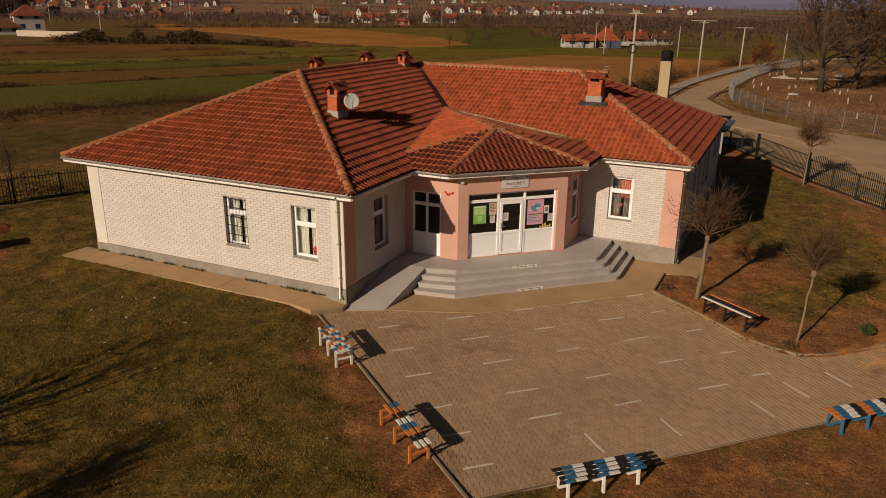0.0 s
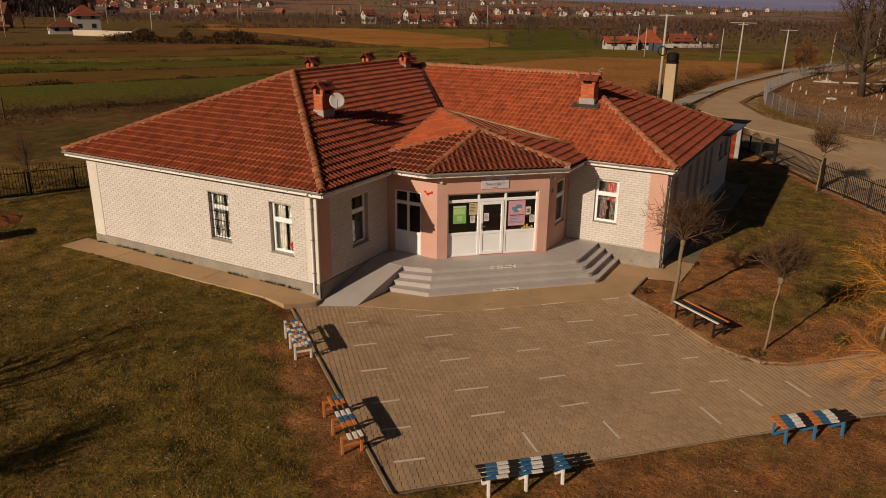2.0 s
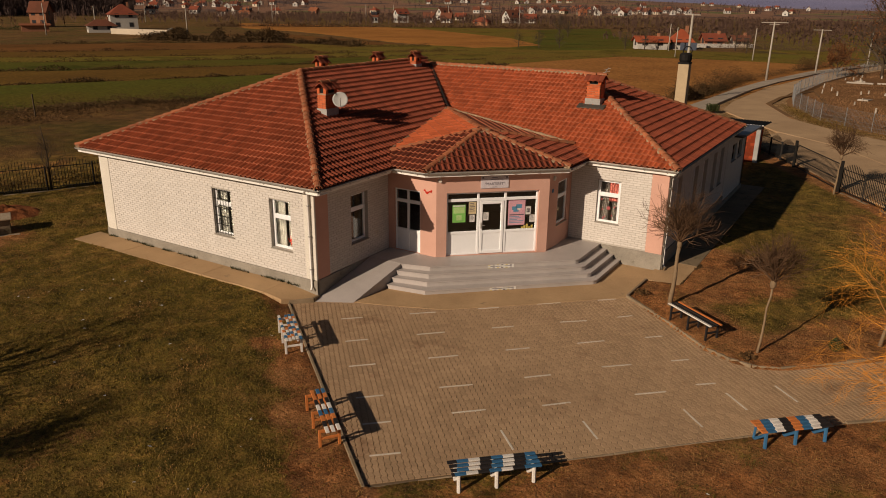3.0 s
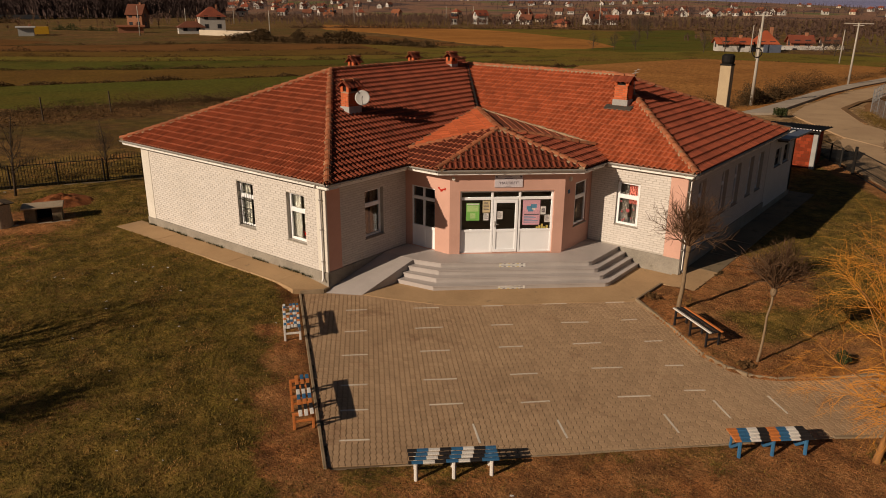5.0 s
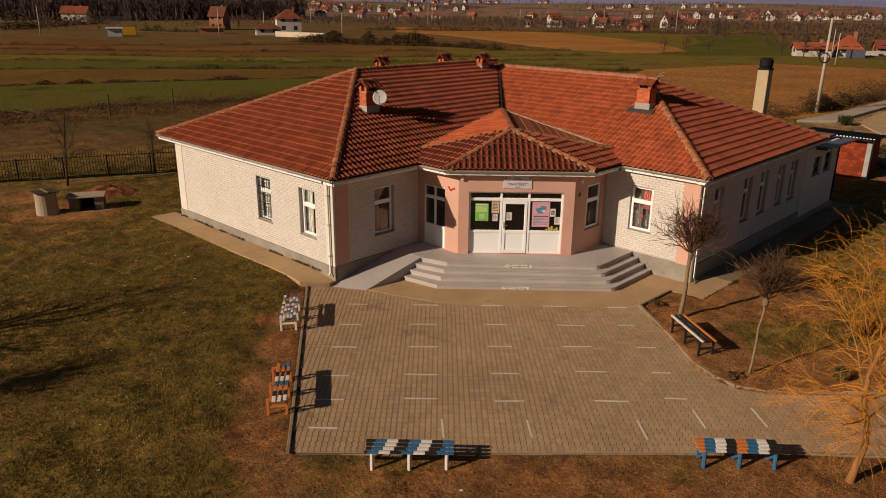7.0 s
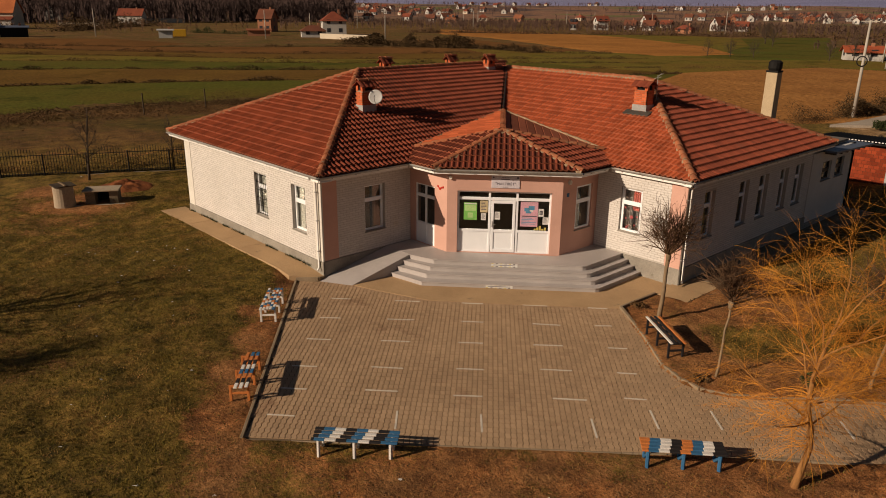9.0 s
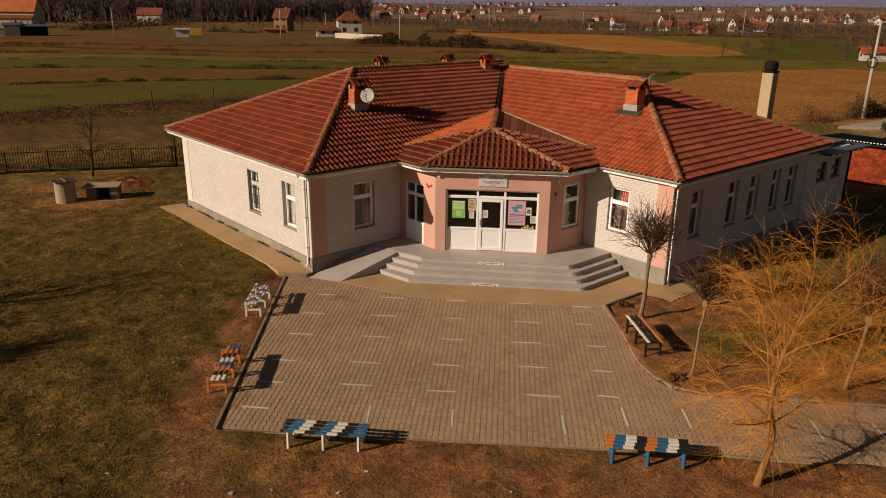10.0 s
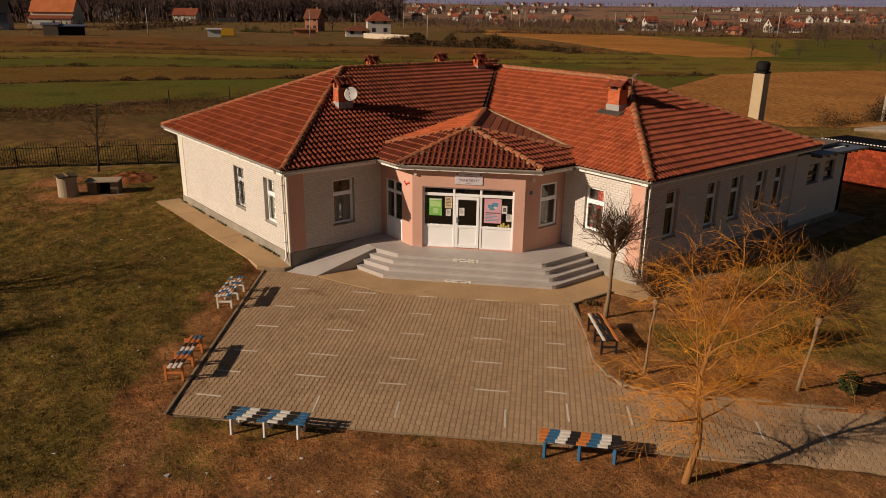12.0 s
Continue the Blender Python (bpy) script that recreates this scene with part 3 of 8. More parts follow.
road_w = [(26.0, 18.5), (17.2, 31.0), (12.0, 40.2), (7.4, 44.5), (1.4, 54.4), (0.9, 61.0), (1.3, 74.0), (2.6, 85.5), (5.6, 104.5), (12.0, 128.0), (24, 160)]
road_e = [(36.0, 22.0), (25.0, 33.0), (18.6, 42.0), (12.4, 46.2), (7.4, 52.5), (4.3, 61.4), (4.5, 69.0), (5.0, 80.0), (7.8, 100.0), (14.6, 126.0), (27, 158)]
ribbon("road", road_e, road_w, 0.10, M_ROAD, "pale dusty asphalt road bending past the school", "road")
walk_w = [(-2.6, 51.5), (-1.9, 56.0), (-1.6, 62.0), (-1.2, 74.0), (-0.1, 85.5), (3.0, 105.0), (9.4, 128.0)]
walk_e = [(0.2, 54.0), (0.0, 57.0), (0.1, 62.0), (0.5, 74.0), (1.7, 85.5), (4.8, 104.6), (11.2, 128.0)]
ribbon("pavement", walk_e, walk_w, 0.20, M_WALKWAY, "raised pale concrete pavement along the road", "pavement")
ribbon("verge", [(7.0, 53.5), (3.9, 62.0), (4.2, 69.0), (6.5, 78), (9.2, 66), (12.0, 54)], [(7.6, 52.9), (4.5, 61.8), (4.6, 68.5), (6.7, 77), (9.0, 64.0), (11.0, 53)], 0.13, M_VERGE, "bare earth verge", "verge")

tagged(part("verge", Geo().prism([(13.55, 26.2), (22.2, 13.3), (27.5, 16.5), (17.6, 30.8), (12.4, 39.8), (7.6, 44.2), (6.4, 38.8), (10.7, 31.6)], -0.3, 0.085), M_ROAD), "bare dusty ground between the fence and the road", "verge", kind="structure")

# ---- forecourt slabs ----
PAVE = [(7.25, -6.92), (11.03, -3.08), (15.18, 1.0), (18.33, 3.75), (30.0, 13.9), (27.5, 15.75), (17.5, 6.62), (14.94, 4.30), (13.98, 3.38),
        (13.47, 2.95), (12.82, 2.66), (12.26, 2.76), (11.50, 3.10), (10.16, 4.29), (8.42, 5.62), (5.92, 3.26), (3.89, 1.44), (2.13, 0.72),
        (1.20, 0.40), (0.05, -0.25), (-0.45, -0.85)]
forecourt = tagged(part("pavement", Geo().prism(PAVE, -0.2, -0.018), M_SAND), "forecourt of interlocking tan concrete pavers", "pavement", kind="structure")
APRON = [(1.20, 0.40), (2.13, 0.72), (3.89, 1.44), (5.92, 3.26), (8.42, 5.62), (8.48, 7.68), (8.62, 8.9), (4.0, 8.9), (0.0, 4.5), (0.0, -0.2), (0.05, -0.25)]
tagged(part("pavement", Geo().prism(APRON, -0.2, 0.014), M_CONC), "smooth brown concrete apron round the entrance steps", "pavement", kind="structure")
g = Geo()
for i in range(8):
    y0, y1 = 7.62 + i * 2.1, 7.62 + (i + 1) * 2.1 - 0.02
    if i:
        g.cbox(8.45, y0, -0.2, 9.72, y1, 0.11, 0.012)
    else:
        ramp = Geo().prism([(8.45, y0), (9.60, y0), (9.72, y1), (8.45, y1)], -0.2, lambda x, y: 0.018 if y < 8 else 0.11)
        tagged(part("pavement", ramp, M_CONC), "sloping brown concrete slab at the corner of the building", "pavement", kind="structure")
# these slabs carry the wall's shade in their colour; the corner slab does not
tagged(part("pavement", g, M_SHADED_CONC), "stained concrete pavement along the side wall, shade toned into its colour", "pavement", kind="structure")
west_walk = tagged(part("pavement", Geo().prism([(-11.35, -1.12), (-1.38, -1.05), (-0.62, -1.03), (0.03, -0.30), (0.03, 0.05), (-1.38, 0.05), (-11.35, 0.05)], -0.1, lambda x, y: 0.115 if x > -1.3 else 0.288), M_JOINT), "brown concrete pavement slabs along the brick wall", "pavement", kind="structure")
g = None
for i in range(8):
    x0 = -11.4 + i * 1.435
    if i < 7:
        part("slab", Geo().cbox(x0, -1.15 + 0.012 * i, 0.05, x0 + 1.429, -0.03, 0.30 + 0.003 * math.sin(i * 2.3), 0.006), M_CONC, west_walk)
    else:
        part("slab", Geo().prism([(x0, -1.06), (-0.60, -1.05), (0.02, -0.32), (0.02, -0.03), (x0, -0.03)], -0.05, lambda x, y: 0.30 - 0.165 * min(1.0, max(0.0, (x + 1.355) / 1.3))), M_CONC, west_walk)


# kerbs
def kerb_run(line, label, width, top, rise=0.0, step=1.0):
    """Kerb stones along a plan line; top is a height or a function of the place."""
    e = thing("kerb", label, "kerb", pose(line[0][0], line[0][1], 0), kind="structure")
    for (x0, y0), (x1, y1) in zip(line, line[1:]):
        d = math.hypot(x1 - x0, y1 - y0)
        n = max(1, round(d / step))
        for i in range(n):
            a, b = i / n, (i + 1) / n
            cx, cy = x0 + (x1 - x0) * (a + b) / 2, y0 + (y1 - y0) * (a + b) / 2
            h = (top(cx, cy) if callable(top) else top) + rng.uniform(-0.008, 0.008)
            m = frame2((cx, cy), ((x1 - x0) / d, (y1 - y0) / d))
            part("kerb_stone", Geo().cbox(-d / n / 2 + 0.006, -width / 2, -0.25, d / n / 2 - 0.006, width / 2, h, 0.012, m), M_KERB, e)


kerb_run([(-0.45, -0.87), (7.22, -6.95)], "weathered concrete kerb between lawn and forecourt", 0.08, 0.05)
kerb_run([(-0.48, -0.86), (0.08, -0.28), (0.06, 0.0)], "dark low kerb between pavement and forecourt", 0.07, 0.15, step=0.6)
kerb_run([(7.25, -6.95), (11.03, -3.12), (15.18, 0.96)], "worn concrete kerb flush with the forecourt", 0.05, 0.016)
kerb_run([(15.18, 0.96), (18.33, 3.71), (30.0, 13.86)], "pale concrete kerb of the path", 0.10, 0.05)
kerb_run([(8.42, 5.68), (10.16, 4.34), (11.50, 3.15), (12.26, 2.80), (12.82, 2.71), (13.47, 3.0), (13.98, 3.43), (14.94, 4.35), (17.5, 6.67), (27.5, 15.8)],
         "curved concrete kerb of the planted bed", 0.10, 0.08, step=0.8)
kerb_run([(8.42, 5.68), (8.48, 7.6)], "low concrete edging of the planted bed", 0.08, 0.07)

# white strips set in the paving
strips = [((1.65, -0.84), (2.13, -0.40)), ((2.74, -1.98), (3.19, -1.52)), ((3.77, -3.1), (4.27, -2.61)), ((4.93, -4.28), (5.41, -3.81)), ((5.78, -5.12), (6.26, -4.67)), ((6.66, -6.01), (7.15, -5.56)),
          ((3.18, 0.62), (3.78, 1.17)), ((4.19, -0.49), (4.78, 0.09)), ((5.27, -1.56), (5.87, -0.98)), ((6.37, -2.74), (7.0, -2.16)), ((7.25, -3.6), (7.85, -3.03)),
          ((4.77, 2.13), (5.27, 2.60)), ((5.81, 1.11), (6.3, 1.57)), ((6.82, 0.03), (7.32, 0.52)), ((7.94, -1.11), (8.46, -0.6)), ((8.91, -2.13), (9.42, -1.62))]
strips += [((6.17, 3.50), (6.76, 4.03)), ((7.36, 2.62), (7.99, 3.17)), ((8.34, 1.53), (8.93, 2.11)), ((9.43, 0.54), (10.05, 1.11)), ((10.63, -0.39), (11.24, 0.17)),
           ((7.71, 4.9), (8.16, 5.32)), ((8.7, 3.93), (9.05, 4.3)), ((9.86, 2.97), (10.25, 3.34)), ((10.9, 1.91), (11.28, 2.25)), ((11.79, 0.94), (12.20, 1.29)),
           ((8.56, -3.62), (9.14, -4.15)), ((9.99, -2.25), (10.53, -2.76)), ((11.83, -0.45), (12.40, -1.0)), ((12.53, 0.92), (13.12, 0.36)), ((13.51, 1.99), (14.11, 1.42)),
           ((15.77, 3.84), (16.27, 3.3)), ((16.71, 4.87), (17.26, 4.31)), ((18.1, 6.2), (18.65, 5.65))]
for (x0, y0), (x1, y1) in strips:
    d = math.hypot(x1 - x0, y1 - y0)
    part("white_strip", Geo().cbox(0, -0.024, -0.05, d, 0.024, 0.006, 0.003, frame2((x0, y0), ((x1 - x0) / d, (y1 - y0) / d))), M_MARK, forecourt, "white concrete strip set in the paving")
# ---- school building ----
school = thing("school_building", "single-storey white brick school with red tiled hip roofs", "school building", pose(0, 0, 0))
FACE_U = (math.cos(radians(43.1)), math.sin(radians(43.1)))
CORNER_A, CORNER_B = (2.03, 3.95), (5.0, 6.73)
WALL_TOP = 3.62


def wall(name, p, u, length, z0, z1, openings, material, thick=0.28, label=""):
    """A wall along u from p, outer face to the right of u, with openings (s0, s1, za, zb) cut through it."""
    m = frame2(p, u)
    ss = sorted({0, length, *[k for o in openings for k in o[:2]]})
    zs = sorted({z0, z1, *[k for o in openings for k in o[2:]]})
    g = Geo()
    solid = lambda s, z: not any(o[0] < s < o[1] and o[2] < z < o[3] for o in openings)
    for s0, s1 in zip(ss, ss[1:]):
        for a, b in zip(zs, zs[1:]):
            if solid((s0 + s1) / 2, (a + b) / 2):
                for y in (0, thick):
                    q = [(s0, y, a), (s1, y, a), (s1, y, b), (s0, y, b)]
                    g.quad(*[m @ Vector(k) for k in (q if y == 0 else q[::-1])])
    for s0, s1, a, b in openings:
        for q in ([(s0, 0, a), (s0, thick, a), (s0, thick, b), (s0, 0, b)], [(s1, 0, b), (s1, thick, b), (s1, thick, a), (s1, 0, a)],
                  [(s0, 0, b), (s0, thick, b), (s1, thick, b), (s1, 0, b)], [(s0, 0, a), (s1, 0, a), (s1, thick, a), (s0, thick, a)]):
            g.quad(*[m @ Vector(k) for k in q])
    for q in ([(0, 0, z0), (0, 0, z1), (0, thick, z1), (0, thick, z0)], [(length, 0, z0), (length, thick, z0), (length, thick, z1), (length, 0, z1)],
              [(0, 0, z1), (length, 0, z1), (length, thick, z1), (0, thick, z1)]):
        g.quad(*[m @ Vector(k) for k in q])
    return part(name, g, material, school, label)


BRICK_L, BRICK_H, JOINT = 0.247, 0.070, 0.013


def brick_geo(l, h, d=0.009):
    b = 0.003
    g = Geo()
    p = [(0, 0, 0), (l, 0, 0), (l, 0, h), (0, 0, h), (b, -d, b), (l - b, -d, b), (l - b, -d, h - b), (b, -d, h - b)]
    return g.add(p, [(4, 5, 6, 7), (0, 1, 5, 4), (1, 2, 6, 5), (2, 3, 7, 6), (3, 0, 4, 7)])


FULL_BRICK = brick_geo(BRICK_L, BRICK_H).mesh("brick")
FULL_BRICK.materials.append(M_BRICK)


def bricks(wall_ob, p, u, s_from, s_to, z0, z1, openings, keep=0, near=(0, 0)):
    """Courses of facing brick in running bond; keep: how many stay single pieces (those within a stretch of the wall)."""
    m = frame2(p, u)
    rest, single, row, z = Geo(), 0, 0, z0
    while z + BRICK_H <= z1 + 0.001:
        s = s_from - (0.13 if row % 2 else 0.0)
        while s < s_to:
            a, b = max(s, s_from), min(s + BRICK_L, s_to)
            s += BRICK_L + JOINT
            spans = [(a, b)]
            for o in openings:
                if z + BRICK_H > o[2] - 0.002 and z < o[3] + 0.002:
                    spans = [q for c, d in spans for q in ((c, min(d, o[0])), (max(c, o[1]), d)) if q[1] - q[0] > 0.03]
            for c, d in spans:
                if d - c < 0.03:
                    continue
                if single < keep and abs(d - c - BRICK_L) < 1e-4 and near[0] <= c <= near[1]:
                    ob = new("brick", FULL_BRICK)
                    ob.parent = wall_ob
                    ob.matrix_basis = m @ Matrix.Translation((c, 0, z))
                    single += 1
                else:
                    bg = brick_geo(d - c, BRICK_H)
                    rest.add([m @ Vector((x + c, y, k + z)) for x, y, k in bg.v], bg.f)
        z += BRICK_H + JOINT
        row += 1
    tagged(part("brickwork", rest, M_BRICK, wall_ob), kind="stuff")


def window(p, u, s0, s1, z0, z1, split=0.33, curtain=None, recess=0.13, grille=False, tilt_sill=True, label="", sides=(0, 1), drop=1.0, frame_mat=None):
    """A white plastic window in a wall opening: frame, top light over a larger pane, sill and curtain."""
    m = frame2(p, u)
    w, f = s1 - s0, 0.075
    win = part("window", Geo().box(s0 + 0.004, recess + 0.05, z0 + 0.004, s1 - 0.004, recess + 0.056, z0 + 0.05, m), M_PVC, school, label or "white plastic window with a top light")
    g = Geo()
    zt = z1 - (z1 - z0) * split
    for b in ((s0, z0, s0 + f, z1), (s1 - f, z0, s1, z1), (s0 + f, z0, s1 - f, z0 + f), (s0 + f, z1 - f, s1 - f, z1), (s0 + f, zt - 0.075, s1 - f, zt + 0.075)):
        g.cbox(b[0], recess, b[1], b[2], recess + 0.07, b[3], 0.008, m)
    panes = [(z0 + f, zt - 0.075), (zt + 0.075, z1 - f)]
    for a, b in panes:
        for i in (0, 1):
            x = s0 + f if i == 0 else s1 - f - 0.03
            g.cbox(x, recess - 0.012, a, x + 0.03, recess + 0.05, b, 0.006, m)
    part("frame", g, frame_mat or M_PVC, win)
    for a, b in panes:
        ob = part("pane", Geo().box(s0 + f, recess + 0.03, a, s1 - f, recess + 0.038, b, m), M_GLASS, win)
        ob.visible_shadow = False
    part("sill", Geo().cbox(s0 - 0.03, -0.045, z0 - 0.035, s1 + 0.03, recess, z0 - 0.002, 0.008, m), M_PLINTH, win, "grey stone sill")
    if curtain is not None:
        n, g = 26, Geo()
        for side in [((s0 + 0.02, s0 + w * 0.46), (s1 - w * 0.40, s1 - 0.02))[q] for q in sides]:
            pts = [(side[0] + (side[1] - side[0]) * i / n, recess + 0.16 + 0.025 * math.sin(i * 1.7)) for i in range(n + 1)]
            for (x0, y0), (x1, y1) in zip(pts, pts[1:]):
                g.quad(*[m @ Vector(k) for k in ((x0, y0, z1 - (z1 - z0) * drop), (x1, y1, z1 - (z1 - z0) * drop), (x1, y1, z1 + 0.05), (x0, y0, z1 + 0.05))])
        part("curtain", g, curtain, win, "hanging curtain behind the glass", smooth=True)
    if grille:
        g = Geo()
        n = 7
        for i in range(n):
            x = s0 + 0.05 + (w - 0.1) * i / (n - 1)
            g.tube([m @ Vector((x, 0.05, z0 + 0.02)), m @ Vector((x, 0.05, z1 - 0.02))], 0.008, 5)
        for k in range(6):
            z = z0 + 0.06 + (z1 - z0 - 0.12) * k / 5
            g.box(s0 + 0.01, 0.042, z - 0.009, s1 - 0.01, 0.058, z + 0.009, m)
        for k in (0.3, 0.62):
            for i in range(3):
                cx, cz = s0 + w * (0.25 + 0.25 * i), z0 + (z1 - z0) * k
                g.tube([m @ Vector((cx + 0.07 * math.cos(a), 0.05, cz + 0.07 * math.sin(a))) for a in np.linspace(0, 2 * math.pi, 9)], 0.006, 4, False)
        part("grille", g, M_IRON, win, "black wrought iron security grille")
    return win


E1, UX, UY, UE = (-10.75, 0.0), (1.0, 0.0), (0.0, 1.0), (0.0, 1.0)
# front gable-side wall (faces the lawn)
front_open = [(6.15, 7.07, 1.42, 3.06), (8.84, 9.76, 1.42, 3.08)]
w_front = wall("wall", E1, UX, 10.75, 0.0, WALL_TOP, front_open, M_JOINT, label="white facing brick wall over the lawn")
# short inner wall, in shade
side_open = [(1.82, 2.74, 1.36, 3.05)]
w_side = wall("wall", (0, 0), UY, 3.95, 0.0, WALL_TOP, side_open, M_JOINT, label="shaded white brick wall beside the ramp")
# porch walls
door_open = [(0.27, 1.37, 0.66, 2.95)]
w_porch_l = wall("wall", (0, 3.95), UX, 2.03, 0.0, WALL_TOP, door_open, M_PINK, label="salmon plastered porch wall with a side door")
flen = math.hypot(CORNER_B[0] - CORNER_A[0], CORNER_B[1] - CORNER_A[1])
entry_open = [(0.37, 3.70, 0.66, 2.96)]
w_porch_f = wall("wall", CORNER_A, FACE_U, flen, 0.0, WALL_TOP, entry_open, M_PINK, label="salmon plastered entrance wall")
porch_r_open = [(0.78, 1.70, 1.46, 3.08)]
w_porch_r = wall("wall", CORNER_B, UY, 8.75 - 6.73, 0.0, WALL_TOP, porch_r_open, M_PINK, label="shaded salmon porch wall with a window")
right_open = [(1.04, 1.92, 1.48, 3.07)]
w_right = wall("wall", (5.0, 8.75), UX, 3.6, 0.0, WALL_TOP, right_open, M_JOINT, label="sunlit white brick wall right of the steps")
east_open = [(1.20, 1.95, 1.48, 3.15), (3.72, 4.48, 1.46, 3.14), (5.30, 6.08, 1.45, 3.14), (7.12, 7.85, 1.48, 3.14), (8.52, 9.30, 1.46, 3.12)]
w_east = wall("wall", (8.6, 8.75), UE, 10.2, 0.0, WALL_TOP, east_open, M_JOINT, label="long shaded white brick side wall")
annex_open = [(1.15, 2.15, 2.05, 2.88), (2.65, 3.60, 2.03, 2.89)]
w_annex = wall("wall", (8.6, 18.95), UE, 4.7, 0.0, WALL_TOP - 0.25, annex_open, M_PLASTER, label="plain plastered end of the side wall")
w_back = wall("wall", (8.6, 23.65), (-1.0, 0.0), 19.35, 0.0, WALL_TOP - 0.25, [], M_PLASTER, label="plain plastered back wall")
w_west = wall("wall", (-10.75, 23.65), (0.0, -1.0), 23.65, 0.0, WALL_TOP - 0.25, [], M_PLASTER, label="plain plastered far wall")
bricks(w_front, E1, UX, 0.52, 10.33, 0.62, WALL_TOP - 0.04, front_open, 300, (7.2, 10.4))
bricks(w_side, (0, 0), UY, 0.64, 3.94, 0.66, WALL_TOP - 0.04, side_open, 300, (0, 4))
bricks(w_right, (5.0, 8.75), UX, 0.02, 3.02, 0.70, WALL_TOP - 0.04, right_open, 300, (0, 4))
bricks(w_east, (8.6, 8.75), UE, 0.0, 10.05, 0.66, WALL_TOP - 0.04, east_open, 300, (0.0, 4.2))


def slab_on(name, p, u, s0, s1, z0, z1, d, material, label="", b=0.012):
    return part(name, Geo().cbox(s0, -d, z0, s1, 0.05, z1, b, frame2(p, u)), material, school, label)


slab_on("corner_strip", E1, UX, -0.03, 0.52, 0.58, WALL_TOP, 0.03, M_CREAM, "cream plastered corner strip")
slab_on("corner_strip", E1, UX, 10.33, 10.78, 0.62, WALL_TOP, 0.03, M_CREAM, "cream plastered corner strip")
slab_on("corner_strip", (0, 0), UY, -0.026, 0.64, 0.55, WALL_TOP, 0.028, M_PINK, "salmon plastered corner strip")
slab_on("corner_strip", (5.0, 8.75), UX, 3.02, 3.628, 0.62, WALL_TOP, 0.03, M_PINK, "salmon plastered corner strip")
for p, u, s0, s1, zt in ((E1, UX, -0.05, 10.80, 0.60), ((0, 0), UY, -0.045, 3.9, 0.64), ((5.0, 8.75), UX, 0.4, 3.65, 0.64), ((8.6, 8.75), UE, -0.045, 10.2, 0.64), ((8.6, 18.95), UE, 0.01, 4.7, 0.34)):
    slab_on("plinth", p, u, s0, s1, 0.0, zt, 0.05, M_PLINTH, "stained concrete plinth")

# inside: added floor, ceiling and a few dividing walls, coloured dark, keep rooms dim
L_PLAN = [(-10.5, 0.26), (-0.26, 0.26), (-0.26, 4.2), (1.9, 4.2), (4.75, 6.9), (4.75, 9.0), (8.35, 9.0), (8.35, 23.4), (-10.5, 23.4)]
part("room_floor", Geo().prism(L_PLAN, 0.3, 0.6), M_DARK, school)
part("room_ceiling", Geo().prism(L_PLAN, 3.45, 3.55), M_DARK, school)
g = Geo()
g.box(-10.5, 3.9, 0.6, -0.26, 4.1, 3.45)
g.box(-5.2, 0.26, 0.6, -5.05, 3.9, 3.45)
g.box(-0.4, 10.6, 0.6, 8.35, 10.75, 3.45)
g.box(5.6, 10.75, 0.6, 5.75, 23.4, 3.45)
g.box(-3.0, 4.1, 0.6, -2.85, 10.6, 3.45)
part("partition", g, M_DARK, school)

wf = [window(E1, UX, *front_open[0], 0.33, M_CURTAIN, grille=True, label="white window behind an iron grille"),
      window(E1, UX, *front_open[1], 0.36, M_CURTAIN, label="white window with net curtains")]
window((0, 0), UY, *side_open[0], 0.33, M_CURTAIN_T, label="shaded white window with a tan blind")
window(CORNER_B, UY, *porch_r_open[0], 0.36, M_CURTAIN_T, recess=0.05, label="white porch window with a tan blind")
window((5.0, 8.75), UX, *right_open[0], 0.34, M_CURTAIN_D, recess=0.08, label="white window with a coral curtain and paper flowers")
g, m = Geo(), frame2((5.0, 8.75), UX)
pts = [(1.44 + 0.42 * i / 20, 0.205 + 0.018 * math.sin(i * 1.5)) for i in range(21)]
for (x0, y0), (x1, y1) in zip(pts, pts[1:]):
    g.quad(*[m @ Vector(k) for k in ((x0, y0, 2.30), (x1, y1, 2.25), (x1, y1, 3.06), (x0, y0, 3.06))])
part("curtain", g, M_CURTAIN_R, school, "gathered coral curtain behind the glass", smooth=True)
for o in east_open:
    window((8.6, 8.75), UE, *o, 0.33, None, label="shaded white window in the long side wall")
for o in annex_open:
    window((8.6, 18.95), UE, *o, 0.5, None, recess=0.1, label="small dark-framed window high in the plastered wall", frame_mat=M_PIPE)


